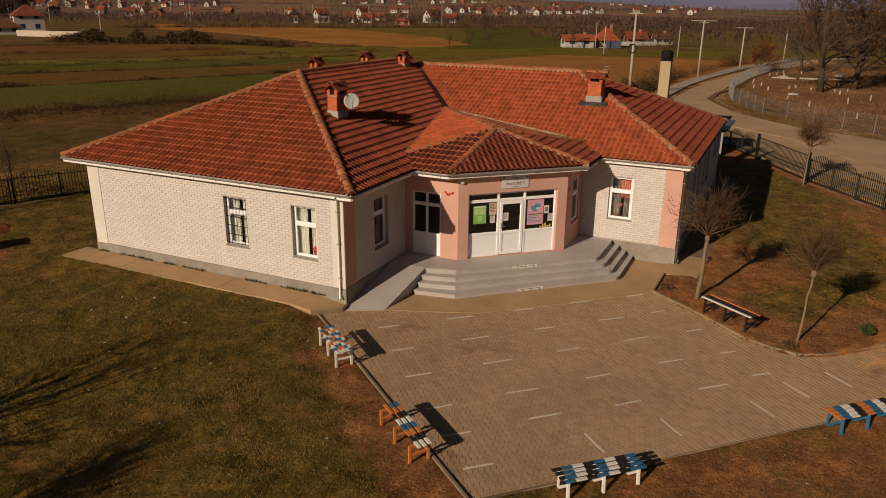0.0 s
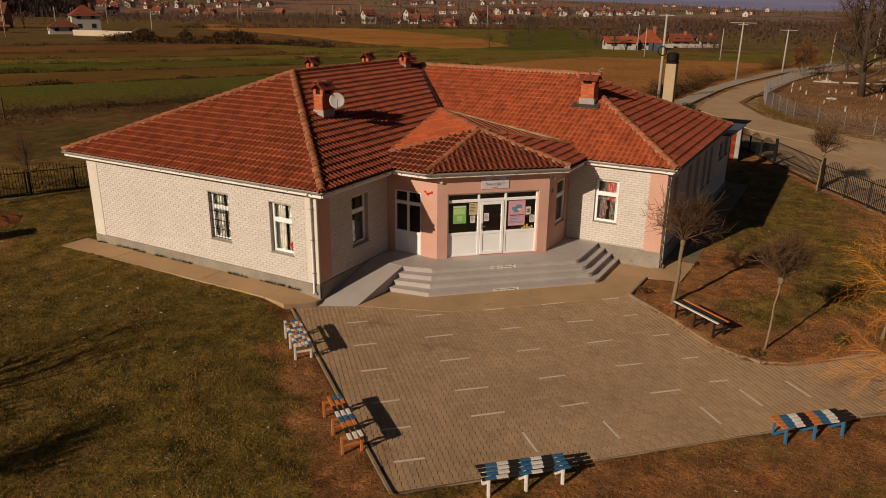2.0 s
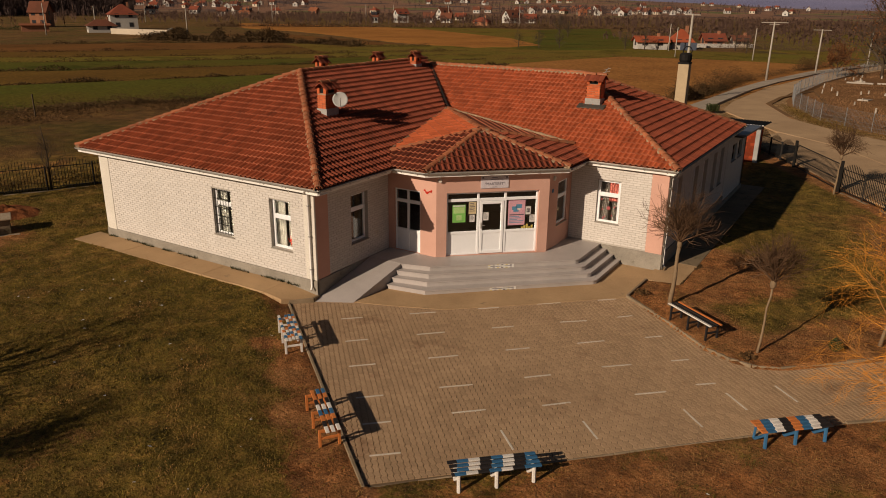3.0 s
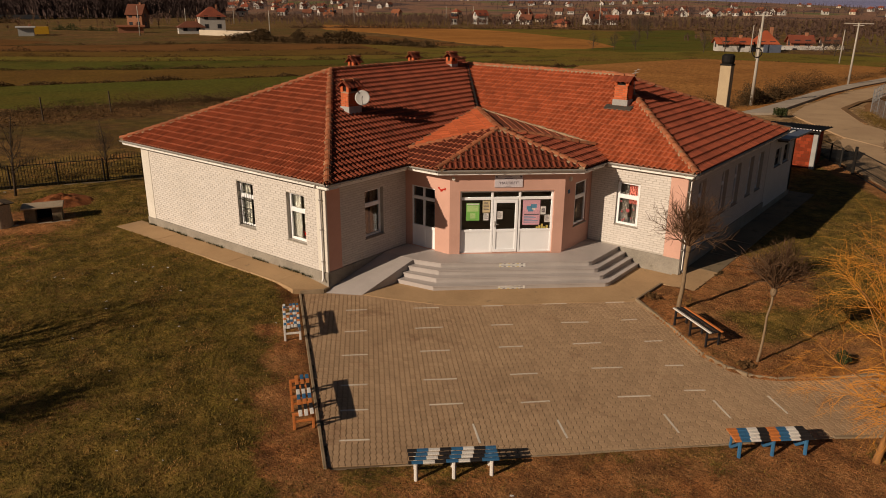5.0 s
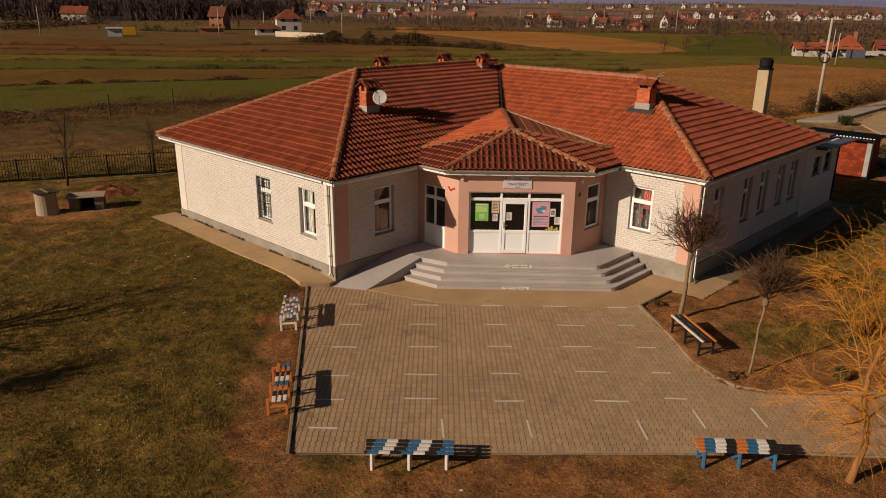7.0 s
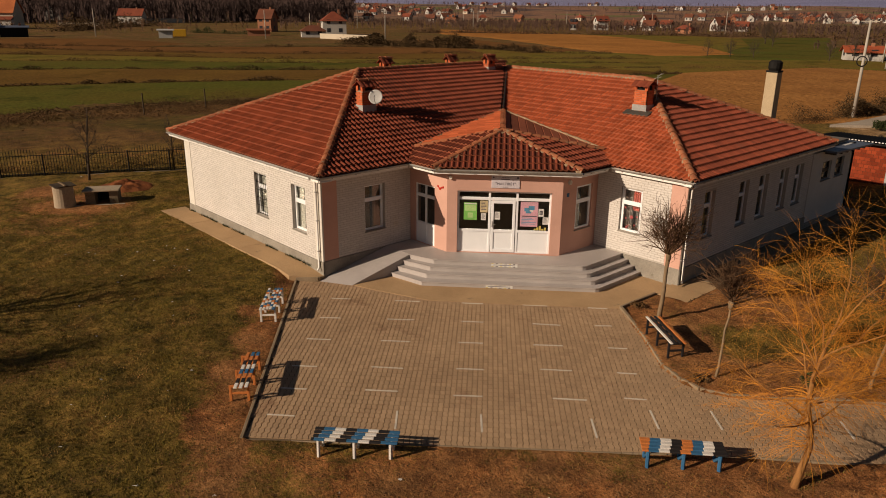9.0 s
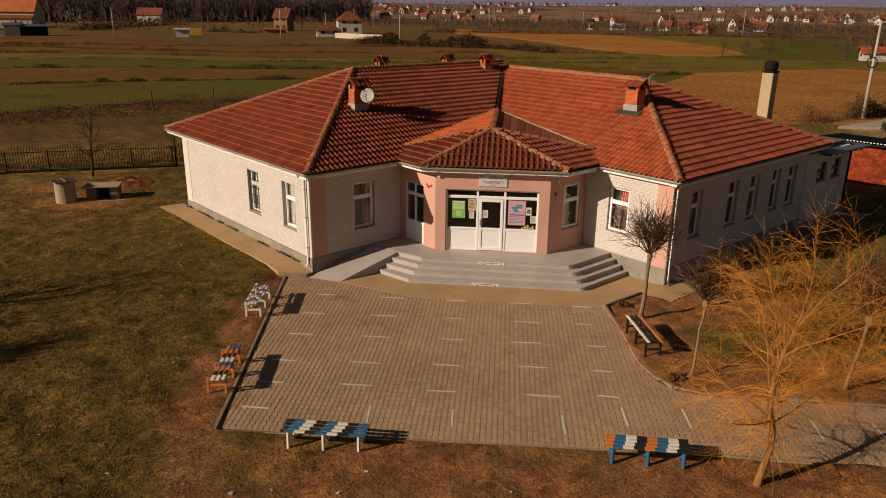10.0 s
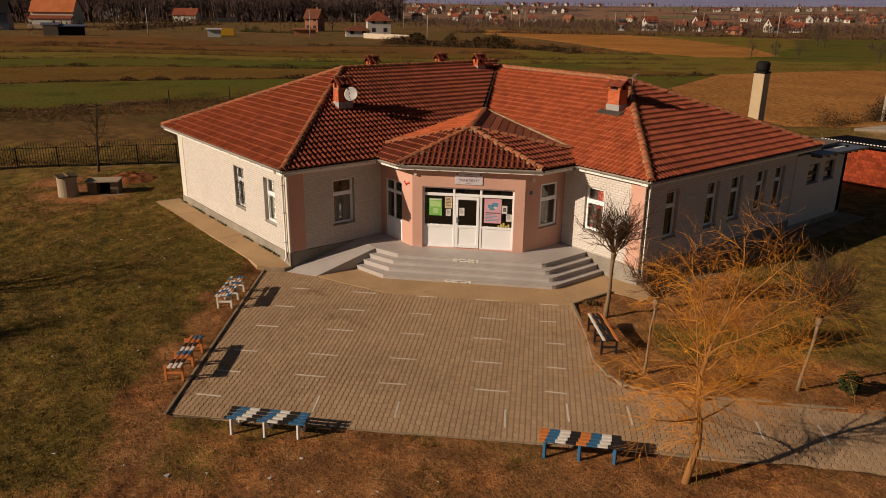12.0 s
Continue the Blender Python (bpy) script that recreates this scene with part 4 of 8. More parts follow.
# entrance front: two fixed lights and a door
def entry():
    m = frame2(CORNER_A, FACE_U)
    s0, s1, z0, z1 = entry_open[0]
    y, d, f = 0.10, 0.07, 0.07
    ent = part("entrance_front", Geo().cbox(s0, y, z1 - f, s1, y + d, z1, 0.008, m), M_PVC, school, "white glazed entrance front with a central door")
    g = Geo()
    zt, zr = 2.66, 1.48
    for a, b in ((s0, s0 + f), (1.48, 1.56), (2.46, 2.54), (s1 - f, s1)):
        g.cbox(a, y, z0, b, y + d, z1 - f, 0.008, m)
    for a, b in ((s0 + f, 1.48), (1.56, 2.46), (2.54, s1 - f)):
        g.cbox(a, y, zt - 0.05, b, y + d, zt + 0.05, 0.008, m)
    for a, b in ((s0 + f, 1.48), (2.54, s1 - f)):
        g.cbox(a, y, zr - 0.045, b, y + d, zr + 0.045, 0.008, m)
        g.cbox(a, y, z0, b, y + d, z0 + 0.06, 0.008, m)
    part("frame", g, M_PVC, ent)
    for a, b in ((s0 + f, 1.48), (2.54, s1 - f)):
        part("panel", Geo().cbox(a, y + 0.02, z0 + 0.06, b, y + 0.05, zr - 0.045, 0.004, m), M_PVC, ent, "white lower panel")
        part("pane", Geo().box(a, y + 0.03, zr + 0.045, b, y + 0.037, zt - 0.05, m), M_GLASS, ent).visible_shadow = False
    for a, b in ((s0 + f, 1.48), (1.56, 2.46), (2.54, s1 - f)):
        part("pane", Geo().box(a, y + 0.03, zt + 0.05, b, y + 0.037, z1 - f, m), M_GLASS, ent).visible_shadow = False
    a, b = 1.575, 2.445
    door = part("door", Geo().cbox(a + 0.10, y + 0.005, z0 + 0.14, b - 0.10, y + 0.04, zr - 0.05, 0.004, m), M_PVC, school, "white entrance door with a dark pane")
    g = Geo()
    for q in ((a, z0 + 0.02, a + 0.10, zt - 0.06), (b - 0.10, z0 + 0.02, b, zt - 0.06), (a + 0.10, z0 + 0.02, b - 0.10, z0 + 0.14), (a + 0.10, zt - 0.16, b - 0.10, zt - 0.06), (a + 0.10, zr - 0.05, b - 0.10, zr + 0.05)):
        g.cbox(q[0], y - 0.02, q[1], q[2], y + 0.06, q[3], 0.008, m)
    part("door_frame", g, M_PVC, door)
    part("pane", Geo().box(a + 0.10, y + 0.02, zr + 0.05, b - 0.10, y + 0.027, zt - 0.16, m), M_GLASS, door).visible_shadow = False
    h = Geo().cbox(a + 0.03, y - 0.045, 1.62, a + 0.07, y - 0.02, 1.84, 0.006, m)
    h.tube([m @ Vector((a + 0.05, y - 0.06, 1.74)), m @ Vector((a + 0.05, y - 0.09, 1.74)), m @ Vector((a + 0.17, y - 0.09, 1.74))], 0.012, 6)
    part("door_handle", h, M_GUTTER, door, "metal lever handle")


entry()


def side_door():
    m = frame2((0, 3.95), UX)
    s0, s1, z0, z1 = door_open[0]
    y, d, f = 0.06, 0.07, 0.06
    door = part("door", Geo().cbox(s0, y, z1 - f, s1, y + d, z1, 0.008, m), M_PVC, school, "white double side door with tall dark panes")
    g = Geo()
    mid, zt, zr = 0.82, 2.5, 1.43
    for a, b in ((s0, s0 + f), (mid - 0.045, mid + 0.045), (s1 - f, s1)):
        g.cbox(a, y, z0, b, y + d, z1 - f, 0.008, m)
    for a, b in ((s0 + f, mid - 0.045), (mid + 0.045, s1 - f)):
        g.cbox(a, y, zt - 0.06, b, y + d, zt + 0.06, 0.008, m)
        g.cbox(a, y, zr - 0.05, b, y + d, zr + 0.05, 0.008, m)
    part("frame", g, M_PVC, door)
    for a, b in ((s0 + f, mid - 0.045), (mid + 0.045, s1 - f)):
        part("panel", Geo().cbox(a, y + 0.02, z0, b, y + 0.05, zr - 0.05, 0.004, m), M_PVC, door, "white lower panel")
        part("pane", Geo().box(a, y + 0.03, zr + 0.05, b, y + 0.037, zt - 0.06, m), M_GLASS, door).visible_shadow = False
        part("pane", Geo().box(a, y + 0.03, zt + 0.06, b, y + 0.037, z1 - f, m), M_GLASS, door).visible_shadow = False


side_door()

# ---- entrance steps and ramp ----
steps = thing("entrance_steps", "grey stone entrance steps on three sides of a platform", "steps", pose(4, 5, 0), kind="structure")
levels = [(0.66, 2.75, (2.38, 3.03), (6.26, 6.46), 6.32), (0.495, 2.47, (2.50, 2.76), (6.53, 6.36), 6.60), (0.33, 2.20, (2.62, 2.48), (6.80, 6.26), 6.87), (0.165, 1.92, (2.76, 2.14), (7.08, 6.14), 7.14)]
for i, (z, yl, kl, kr, xr) in enumerate(levels):
    poly = [(1.40, yl), kl, kr, (xr, kr[1] + 0.12), (xr, 8.70), (4.6, 8.70), (1.40, 4.2)]
    if i == 0:
        poly = [(0.06, 2.75)] + poly[:-1] + [(5.0, 8.7), (5.0, 6.6), (2.0, 3.95), (0.06, 3.95)]
    body = Geo().prism(poly, 0.0, z - 0.03)
    part("platform" if i == 0 else "step", body, M_STEP, steps)
    cx, cy = sum(p[0] for p in poly) / len(poly), sum(p[1] for p in poly) / len(poly)
    nose = []
    for k, (x, y) in enumerate(poly):
        out = k < (6 if i == 0 else 5)
        dx, dy = (0.0, 0.0)
        if out and not (i == 0 and k == 0):
            dx, dy = [(-0.012, -0.02), (0.008, -0.02), (0.014, -0.016), (0.02, -0.008), (0.02, 0.0)][k - (1 if i == 0 else 0)]
        nose.append((x + dx, y + dy))
    part("tread", Geo().prism(nose, z - 0.03, z), M_STEP, steps, "grey stone tread")
ramp = Geo().prism([(0.06, -0.28), (1.18, 0.36), (1.385, 2.745), (0.06, 2.745)], -0.05, lambda x, y: max(0.01, 0.655 * min(1.0, (y - (-0.31 + 0.57 * x)) / (2.745 - (-0.31 + 0.57 * x)))))
part("ramp", ramp, M_STEP, steps, "smooth grey concrete wheelchair ramp")

# ---- roofs ----
EZ = 3.80
TILE_W, TILE_V = 0.20, 0.335


def tile_template():
    us = [0, 0.022, 0.055, 0.088, 0.112, 0.160, 0.203]
    hs = [0.004, 0.032, 0.046, 0.032, 0.004, -0.003, 0.002]
    v = [(u, -0.02, h + 0.060) for u, h in zip(us, hs)] + [(u, TILE_V + 0.03, h + 0.004) for u, h in zip(us, hs)] + [(u, -0.02, h + 0.015) for u, h in zip(us, hs)]
    n = len(us)
    f = [(i, i + 1, n + i + 1, n + i) for i in range(n - 1)] + [(0, n, 2 * n), (n - 1, 3 * n - 1, 2 * n - 1)]
    f += [(2 * n + i, 2 * n + i + 1, i + 1, i) for i in range(n - 1)]
    return v, f


TV, TF = tile_template()
g = Geo().add(TV, TF)
TILE_MESH = g.mesh("roof_tile")
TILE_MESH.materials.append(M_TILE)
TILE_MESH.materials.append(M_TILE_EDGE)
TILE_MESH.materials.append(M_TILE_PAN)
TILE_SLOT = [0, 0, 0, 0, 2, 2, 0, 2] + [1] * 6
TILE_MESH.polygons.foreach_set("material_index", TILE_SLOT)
TILE_KINDS = {"worn": (TILE_MESH, M_TILE, M_TILE_PAN)}
for kind_name, top_mat, pan_mat in (("bright_tile", M_TILE_NEW, M_TILE_NEWPAN), ("mid_tile", M_TILE_MID, M_TILE_MIDPAN)):
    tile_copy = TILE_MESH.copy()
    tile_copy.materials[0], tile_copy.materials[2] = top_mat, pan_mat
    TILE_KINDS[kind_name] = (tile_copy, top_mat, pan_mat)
roof = part("roof", Geo().prism([(-10.9, -0.1), (0.1, -0.1), (0.1, 8.9), (8.5, 8.9), (8.5, 19.9), (-10.9, 19.9)], 3.60, 3.66), M_DECK, school, "hipped roof of weathered red clay tiles")


def roof_face(corners, singles=0, lift=0.0, tiles="worn", along=None):
    """Tiles one roof plane: corners counter-clockwise seen from above, the first two along the eave."""
    P = [Vector(c) for c in corners]
    Nn = (P[1] - P[0]).cross(P[-1] - P[0]).normalized()
    U = ((P[1] - P[0]) if along is None else along - Nn * along.dot(Nn)).normalized()
    V = Nn.cross(U)
    O = P[0] + Nn * lift
    poly = [((p - P[0]).dot(U), (p - P[0]).dot(V)) for p in P]
    part("roof_deck", Geo().add([p - Nn * 0.02 for p in P] + [p - Nn * 0.10 for p in P],
                                [tuple(range(len(P))), tuple(range(len(P), 2 * len(P)))[::-1]] + [(i, i + len(P), (i + 1) % len(P) + len(P), (i + 1) % len(P)) for i in range(len(P))]), M_DECK, roof)
    umin, umax, vmax = min(p[0] for p in poly), max(p[0] for p in poly), max(p[1] for p in poly)
    cu, cv = np.meshgrid(np.arange(umin - 0.2, umax + 0.2, TILE_W), np.arange(0, vmax + 0.05, TILE_V))
    cu, cv = cu.ravel(), cv.ravel()
    mu, mv = cu + TILE_W / 2, cv + TILE_V / 2
    ins, dist = inside(poly, mu, mv), edge_distance(poly, mu, mv)
    full = ins & (edge_distance(poly, mu, np.maximum(mv, 0.6)) > 0.30)
    keep = ins | (dist < 0.30)
    rest_i, n_single = [], 0
    R3 = Matrix((U, V, Nn)).transposed().to_4x4()
    for k in np.nonzero(keep)[0]:
        if n_single < singles and full[k]:
            ob = new("roof_tile", TILE_KINDS[tiles][0])
            ob.parent = roof
            ob.matrix_basis = Matrix.Translation(O + U * (float(cu[k])) + V * float(cv[k])) @ R3 @ pose(0, 0, rng.uniform(0, 0.006), rng.uniform(-0.8, 0.8), rng.uniform(-1, 1), rng.uniform(-0.8, 0.8))
            n_single += 1
        else:
            rest_i.append(k)
    tv = np.array(TV)
    k = np.array(rest_i, int)
    jit = np.random.RandomState(len(rest_i)).uniform(-1, 1, (len(k), 4))
    loc = tv[None, :, :] + np.stack([cu[k], cv[k], 0.004 + 0.004 * jit[:, 0]], -1)[:, None, :]
    loc[:, :, 2] += (tv[None, :, 0] - 0.1) * jit[:, 1:2] * 0.03 + (tv[None, :, 1] - 0.15) * jit[:, 2:3] * 0.02
    world_v = np.array(O)[None, None, :] + loc[..., 0:1] * np.array(U) + loc[..., 1:2] * np.array(V) + loc[..., 2:3] * np.array(Nn)
    fl = [tuple(i + len(tv) * q for i in f) for q in range(len(k)) for f in TF]
    me = bpy.data.meshes.new("roof_tiles")
    me.from_pydata(world_v.reshape(-1, 3).tolist(), [], fl)
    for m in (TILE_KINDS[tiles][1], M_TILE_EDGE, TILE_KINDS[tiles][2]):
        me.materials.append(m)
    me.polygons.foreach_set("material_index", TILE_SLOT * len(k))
    bm = bmesh.new()
    bm.from_mesh(me)
    for i in range(1 if along is None else 0, len(P)):
        a, b = P[i], P[(i + 1) % len(P)]
        out = (b - a).cross(Nn)
        out = out.normalized()
        bmesh.ops.bisect_plane(bm, geom=bm.verts[:] + bm.edges[:] + bm.faces[:], plane_co=a, plane_no=out, clear_outer=True)
    bm.to_mesh(me)
    bm.free()
    tagged(part("roof_tiling", me, M_TILE, roof), kind="stuff")


XE, XW, YF, RX, RZ = 0.60, -11.46, -0.43, -5.43, 6.50
YE, XR, YB, RY, RZ2 = 8.50, 8.95, 20.2, 14.35, 6.30
half1, half2 = 6.03, 5.85
apex_l, apex_r = (RX, YF + half1, RZ), (XR - half2, RY, RZ2)
valley_top = (XE - half1 * (RZ2 - EZ) / (RZ - EZ), RY, RZ2)
# main planes differ in tile tone: right wing bright, front mid, the rest dark
roof_face([(XW, YF, EZ), (XE, YF, EZ), apex_l], 150, tiles="mid_tile")
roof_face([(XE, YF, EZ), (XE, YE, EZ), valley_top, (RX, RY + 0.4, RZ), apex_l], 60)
roof_face([(XE, YE, EZ), (XR, YE, EZ), apex_r, valley_top], 60, tiles="bright_tile")
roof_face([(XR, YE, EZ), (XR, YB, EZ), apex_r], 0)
roof_face([(XR, YB, EZ), (XW, YB, EZ), (RX, RY, RZ2), apex_r], 0)
roof_face([(XW, YB, EZ), (XW, YF, EZ), apex_l, (RX, RY + 0.4, RZ)], 0)
# small porch roof
K1, K2, PA = (1.91, 3.40, EZ), (5.65, 6.90, EZ), (2.37, 6.37, 4.86)
PV, LP, RP = (-1.62, 10.62, 4.80), (-0.12, 4.25, 4.115), (4.78, 9.27, 4.14)
EL, ER = (0.52, 3.40, EZ), (5.65, 8.42, EZ)
roof_face([K1, K2, PA], 60, 0.02)
roof_face([EL, K1, PA, LP], 30, 0.02)
roof_face([K2, ER, RP, PA], 30, 0.02)


def cricket(tri):
    """The low upper planes of the porch roof, laid with broad flat tiles."""
    a, b, c = [Vector(p) for p in tri]          # valley point, porch apex, outer point
    n = (b - a).cross(c - a).normalized()
    n = n if n.z > 0 else -n
    part("roof_deck", Geo().add([a + n * 0.015, b + n * 0.015, c + n * 0.015], [(0, 1, 2)]), M_TILE, roof)
    k = 12
    for i in range(k):
        p0, p1 = (i + 0.06) / k, (i + 0.94) / k
        q = [a.lerp(c, p0), a.lerp(c, p1), b.lerp(c, p1), b.lerp(c, p0)]
        top = [x + n * (0.045 if j in (0, 3) else 0.03) for j, x in enumerate(q)]
        part("flat_tile", Geo().add(top + [x + n * 0.01 for x in q], [(0, 1, 2, 3), (0, 4, 5, 1), (1, 5, 6, 2), (2, 6, 7, 3), (3, 7, 4, 0)]), M_TILE_EDGE, roof)


# the brighter tile puts this plane's sunlit look into its colour
roof_face([LP, PA, PV], 0, 0.02, "bright_tile", Vector(PA) - Vector(PV))
cricket((PV, PA, RP))


# ridge and hip tiles
def cap_mesh():
    n, L, g = 7, 0.40, Geo()
    for x, r, zo in ((0.0, 0.125, 0.018), (L, 0.105, 0.0)):
        for k in range(n):
            a = math.pi * k / (n - 1)
            g.v.append((x, -r * math.cos(a), r * 0.8 * math.sin(a) + zo))
    for k in range(n):
        g.v.append((0.0, g.v[k][1] * 0.86, g.v[k][2] * 0.80))
    g.f += [(k, k + 1, n + k + 1, n + k) for k in range(n - 1)] + [(2 * n + k, 2 * n + k + 1, k + 1, k) for k in range(n - 1)]
    me = g.mesh("ridge_tile")
    me.materials.append(M_CAP)
    return me


CAP = cap_mesh()


def cap_run(p0, p1, mortar=True, lift=0.03, step=0.345):
    a, b = Vector(p0), Vector(p1)
    d = b - a
    n = max(1, round(d.length / step))
    d.normalize()
    side = d.cross(Vector((0, 0, 1))).normalized()
    up = side.cross(d)
    R = Matrix((d, -side, up)).transposed().to_4x4()
    for i in range(n):
        p = a.lerp(b, i / n) + up * lift
        ob = new("ridge_tile", CAP)
        ob.parent = roof
        ob.matrix_basis = Matrix.Translation(p) @ R @ pose(0, rng.uniform(-0.006, 0.006), rng.uniform(-0.004, 0.01), rng.uniform(-2, 2), rng.uniform(-0.6, 1.5), rng.uniform(-1.5, 1.5))
    if mortar:
        g, m = Geo(), n * 3
        ring = []
        for i in range(m + 1):
            p = a.lerp(b, i / m)
            w1, w2 = 0.155 + rng.uniform(-0.035, 0.045), 0.155 + rng.uniform(-0.035, 0.045)
            for s, h in ((-w1, -0.05), (-0.10, 0.055), (0.10, 0.055), (w2, -0.05)):
                g.v.append(tuple(p + side * s + up * (h + rng.uniform(-0.008, 0.008))))
        for i in range(m):
            for k in range(3):
                q = i * 4 + k
                g.f.append((q, q + 1, q + 5, q + 4))
        part("mortar_bed", g, M_MORTAR, roof, "pale crumbling mortar under the hip tiles")


cap_run((XE, YF, EZ), apex_l)
cap_run((XW, YF, EZ), apex_l)
cap_run(apex_l, (RX, RY + 0.4, RZ), False)
cap_run((valley_top[0] + 0.1, RY, RZ2), apex_r)
cap_run((XR, YE, EZ), apex_r)
cap_run((XR, YB, EZ), apex_r)
cap_run(K1, PA)
cap_run(K2, PA)
cap_run(PA, PV, True)
cap_run((LP[0] + 0.05, LP[1], LP[2] + 0.02), PA, False, 0.01)
cap_run((RP[0], RP[1] - 0.05, RP[2] + 0.02), PA, False, 0.01)
# mortar where the porch roof meets the larger roofs
for a, b in ((LP, PV), (RP, PV)):
    a, b = Vector(a), Vector(b)
    g = Geo()
    pts = [a.lerp(b, i / 30) + Vector((rng.uniform(-0.02, 0.02), rng.uniform(-0.02, 0.02), 0.05 + rng.uniform(-0.015, 0.015))) for i in range(31)]
    g.tube(pts, [0.055 + rng.uniform(-0.02, 0.02) for _ in pts], 6)
    part("mortar_joint", g, M_MORTAR, roof, "ragged pale mortar joint", smooth=True)


# dark sheet valley where the two wings meet
va, vb = Vector(PV) + Vector((0.05, -0.1, 0.10)), Vector(valley_top) + Vector((0.0, 0.0, 0.10))
vs_ = (vb - va).cross(Vector((0, 0, 1))).normalized()
g = Geo()
for q in (0.0, 1.0):
    p = va.lerp(vb, q)
    g.v += [tuple(p - vs_ * 0.075 + Vector((0, 0, 0.02))), tuple(p - Vector((0, 0, 0.05))), tuple(p + vs_ * 0.075 + Vector((0, 0, 0.02))), tuple(p - Vector((0, 0, 0.12)))]
g.f += [(0, 1, 5, 4), (1, 2, 6, 5), (2, 3, 7, 6), (3, 0, 4, 7)]
part("valley_gutter", g, M_SOOT, roof, "dark sheet metal valley gutter")


# eaves: soffit, fascia, gutter
def eave(p0, p1, inset=0.5):
    """White fascia and zinc half-round gutter along one eave, outside to the right."""
    (x0, y0), (x1, y1) = p0, p1
    L = math.hypot(x1 - x0, y1 - y0)
    m = frame2(p0, ((x1 - x0) / L, (y1 - y0) / L))
    part("fascia", Geo().cbox(-0.004, 0.03, 3.60, L + 0.004, 0.06, 3.775, 0.006, m), M_FASCIA, school, "white painted fascia board")
    part("soffit", Geo().box(0.0, 0.065, 3.595, L, inset, 3.615, m), M_FASCIA, school)
    g, k = Geo(), 7
    for s in (0.0, L):
        for i in range(k):
            a = math.pi * i / (k - 1)
            g.v.append(tuple(m @ Vector((s, -0.035 + 0.06 * math.cos(a), 3.775 - 0.07 * math.sin(a)))))
        for i in range(k):
            a = math.pi * i / (k - 1)
            g.v.append(tuple(m @ Vector((s, -0.035 + 0.054 * math.cos(a), 3.778 - 0.062 * math.sin(a)))))
    g.f += [(i, i + 1, 2 * k + i + 1, 2 * k + i) for i in range(k - 1)] + [(k + i + 1, k + i, 3 * k + i, 3 * k + i + 1) for i in range(k - 1)]
    gut = part("gutter", g, M_GUTTER, school, "half-round metal gutter")
    for i in range(max(2, round(L / 0.9))):
        s = (i + 0.5) * L / max(2, round(L / 0.9))
        part("gutter_bracket", Geo().box(s - 0.012, -0.10, 3.70, s + 0.012, 0.03, 3.712, m).box(s - 0.012, -0.103, 3.70, s + 0.012, -0.098, 3.785, m), M_GUTTER, gut)


eave((XW, YF), (XE, YF))
eave((XE, YF), (XE, 3.36))
eave((0.56, 3.40), K1[:2], 0.56)
eave(K1[:2], K2[:2], 0.45)
eave(K2[:2], (5.65, 8.46), 0.66)
eave((5.7, YE), (XR, YE), 0.3)
eave((XR, YE), (XR, YB), 0.4)


def downpipe(x, y, z0, dx, dy, material, label, toe=True):
    """A downpipe from the gutter, with a swan neck back to the wall."""
    g = Geo().tube([(x + dx, y + dy, 3.72), (x + dx, y + dy, 3.64), (x + dx * 0.3, y + dy * 0.3, 3.54), (x, y, 3.46), (x, y, z0 + 0.12), (x + 0.06 * (dx > 0), y - 0.10, z0 + 0.05)], 0.036, 10)
    ob = part("downpipe", g, material, school, label, smooth=True)
    for z in (1.0, 2.1, 3.1):
        part("pipe_clip", Geo().tube([(x, y, z), (x, y, z + 0.03)], 0.054, 10), M_GUTTER, ob)


downpipe(-0.14, -0.10, 0.30, 0.15, -0.34, M_FASCIA, "white downpipe at the wall corner")
downpipe(8.70, 8.66, 0.12, 0.20, -0.2, M_PIPE, "dark downpipe at the shaded corner")
downpipe(8.70, 8.86, 0.12, 0.20, -0.1, M_FASCIA, "pale downpipe on the shaded wall")

# chimneys
def brick_block(parent, x0, y0, x1, y1, z0, z1, holes=()):
    """A small red brick shaft with its own courses."""
    part("shaft_core", Geo().box(x0 + 0.012, y0 + 0.012, z0, x1 - 0.012, y1 - 0.012, z1), M_REDJOINT, parent)
    g = Geo()
    z, r = z0, 0
    while z + 0.06 <= z1:
        for (p, u, ln) in (((x0, y0), (1, 0), x1 - x0), ((x1, y0), (0, 1), y1 - y0), ((x1, y1), (-1, 0), x1 - x0), ((x0, y1), (0, -1), y1 - y0)):
            m = frame2(p, u)
            s = -0.12 if r % 2 else 0.0
            while s < ln:
                a, b = max(0, s), min(ln, s + 0.23)
                s += 0.245
                if b - a > 0.03 and not any(h[0] < (a + b) / 2 < h[1] and h[2] < z + 0.03 < h[3] for h in holes):
                    g.box(a, 0.0, z, b, 0.03, z + 0.058, m)
        z += 0.07
        r += 1
    tagged(part("brickwork", g, M_REDBRICK, parent), kind="stuff")


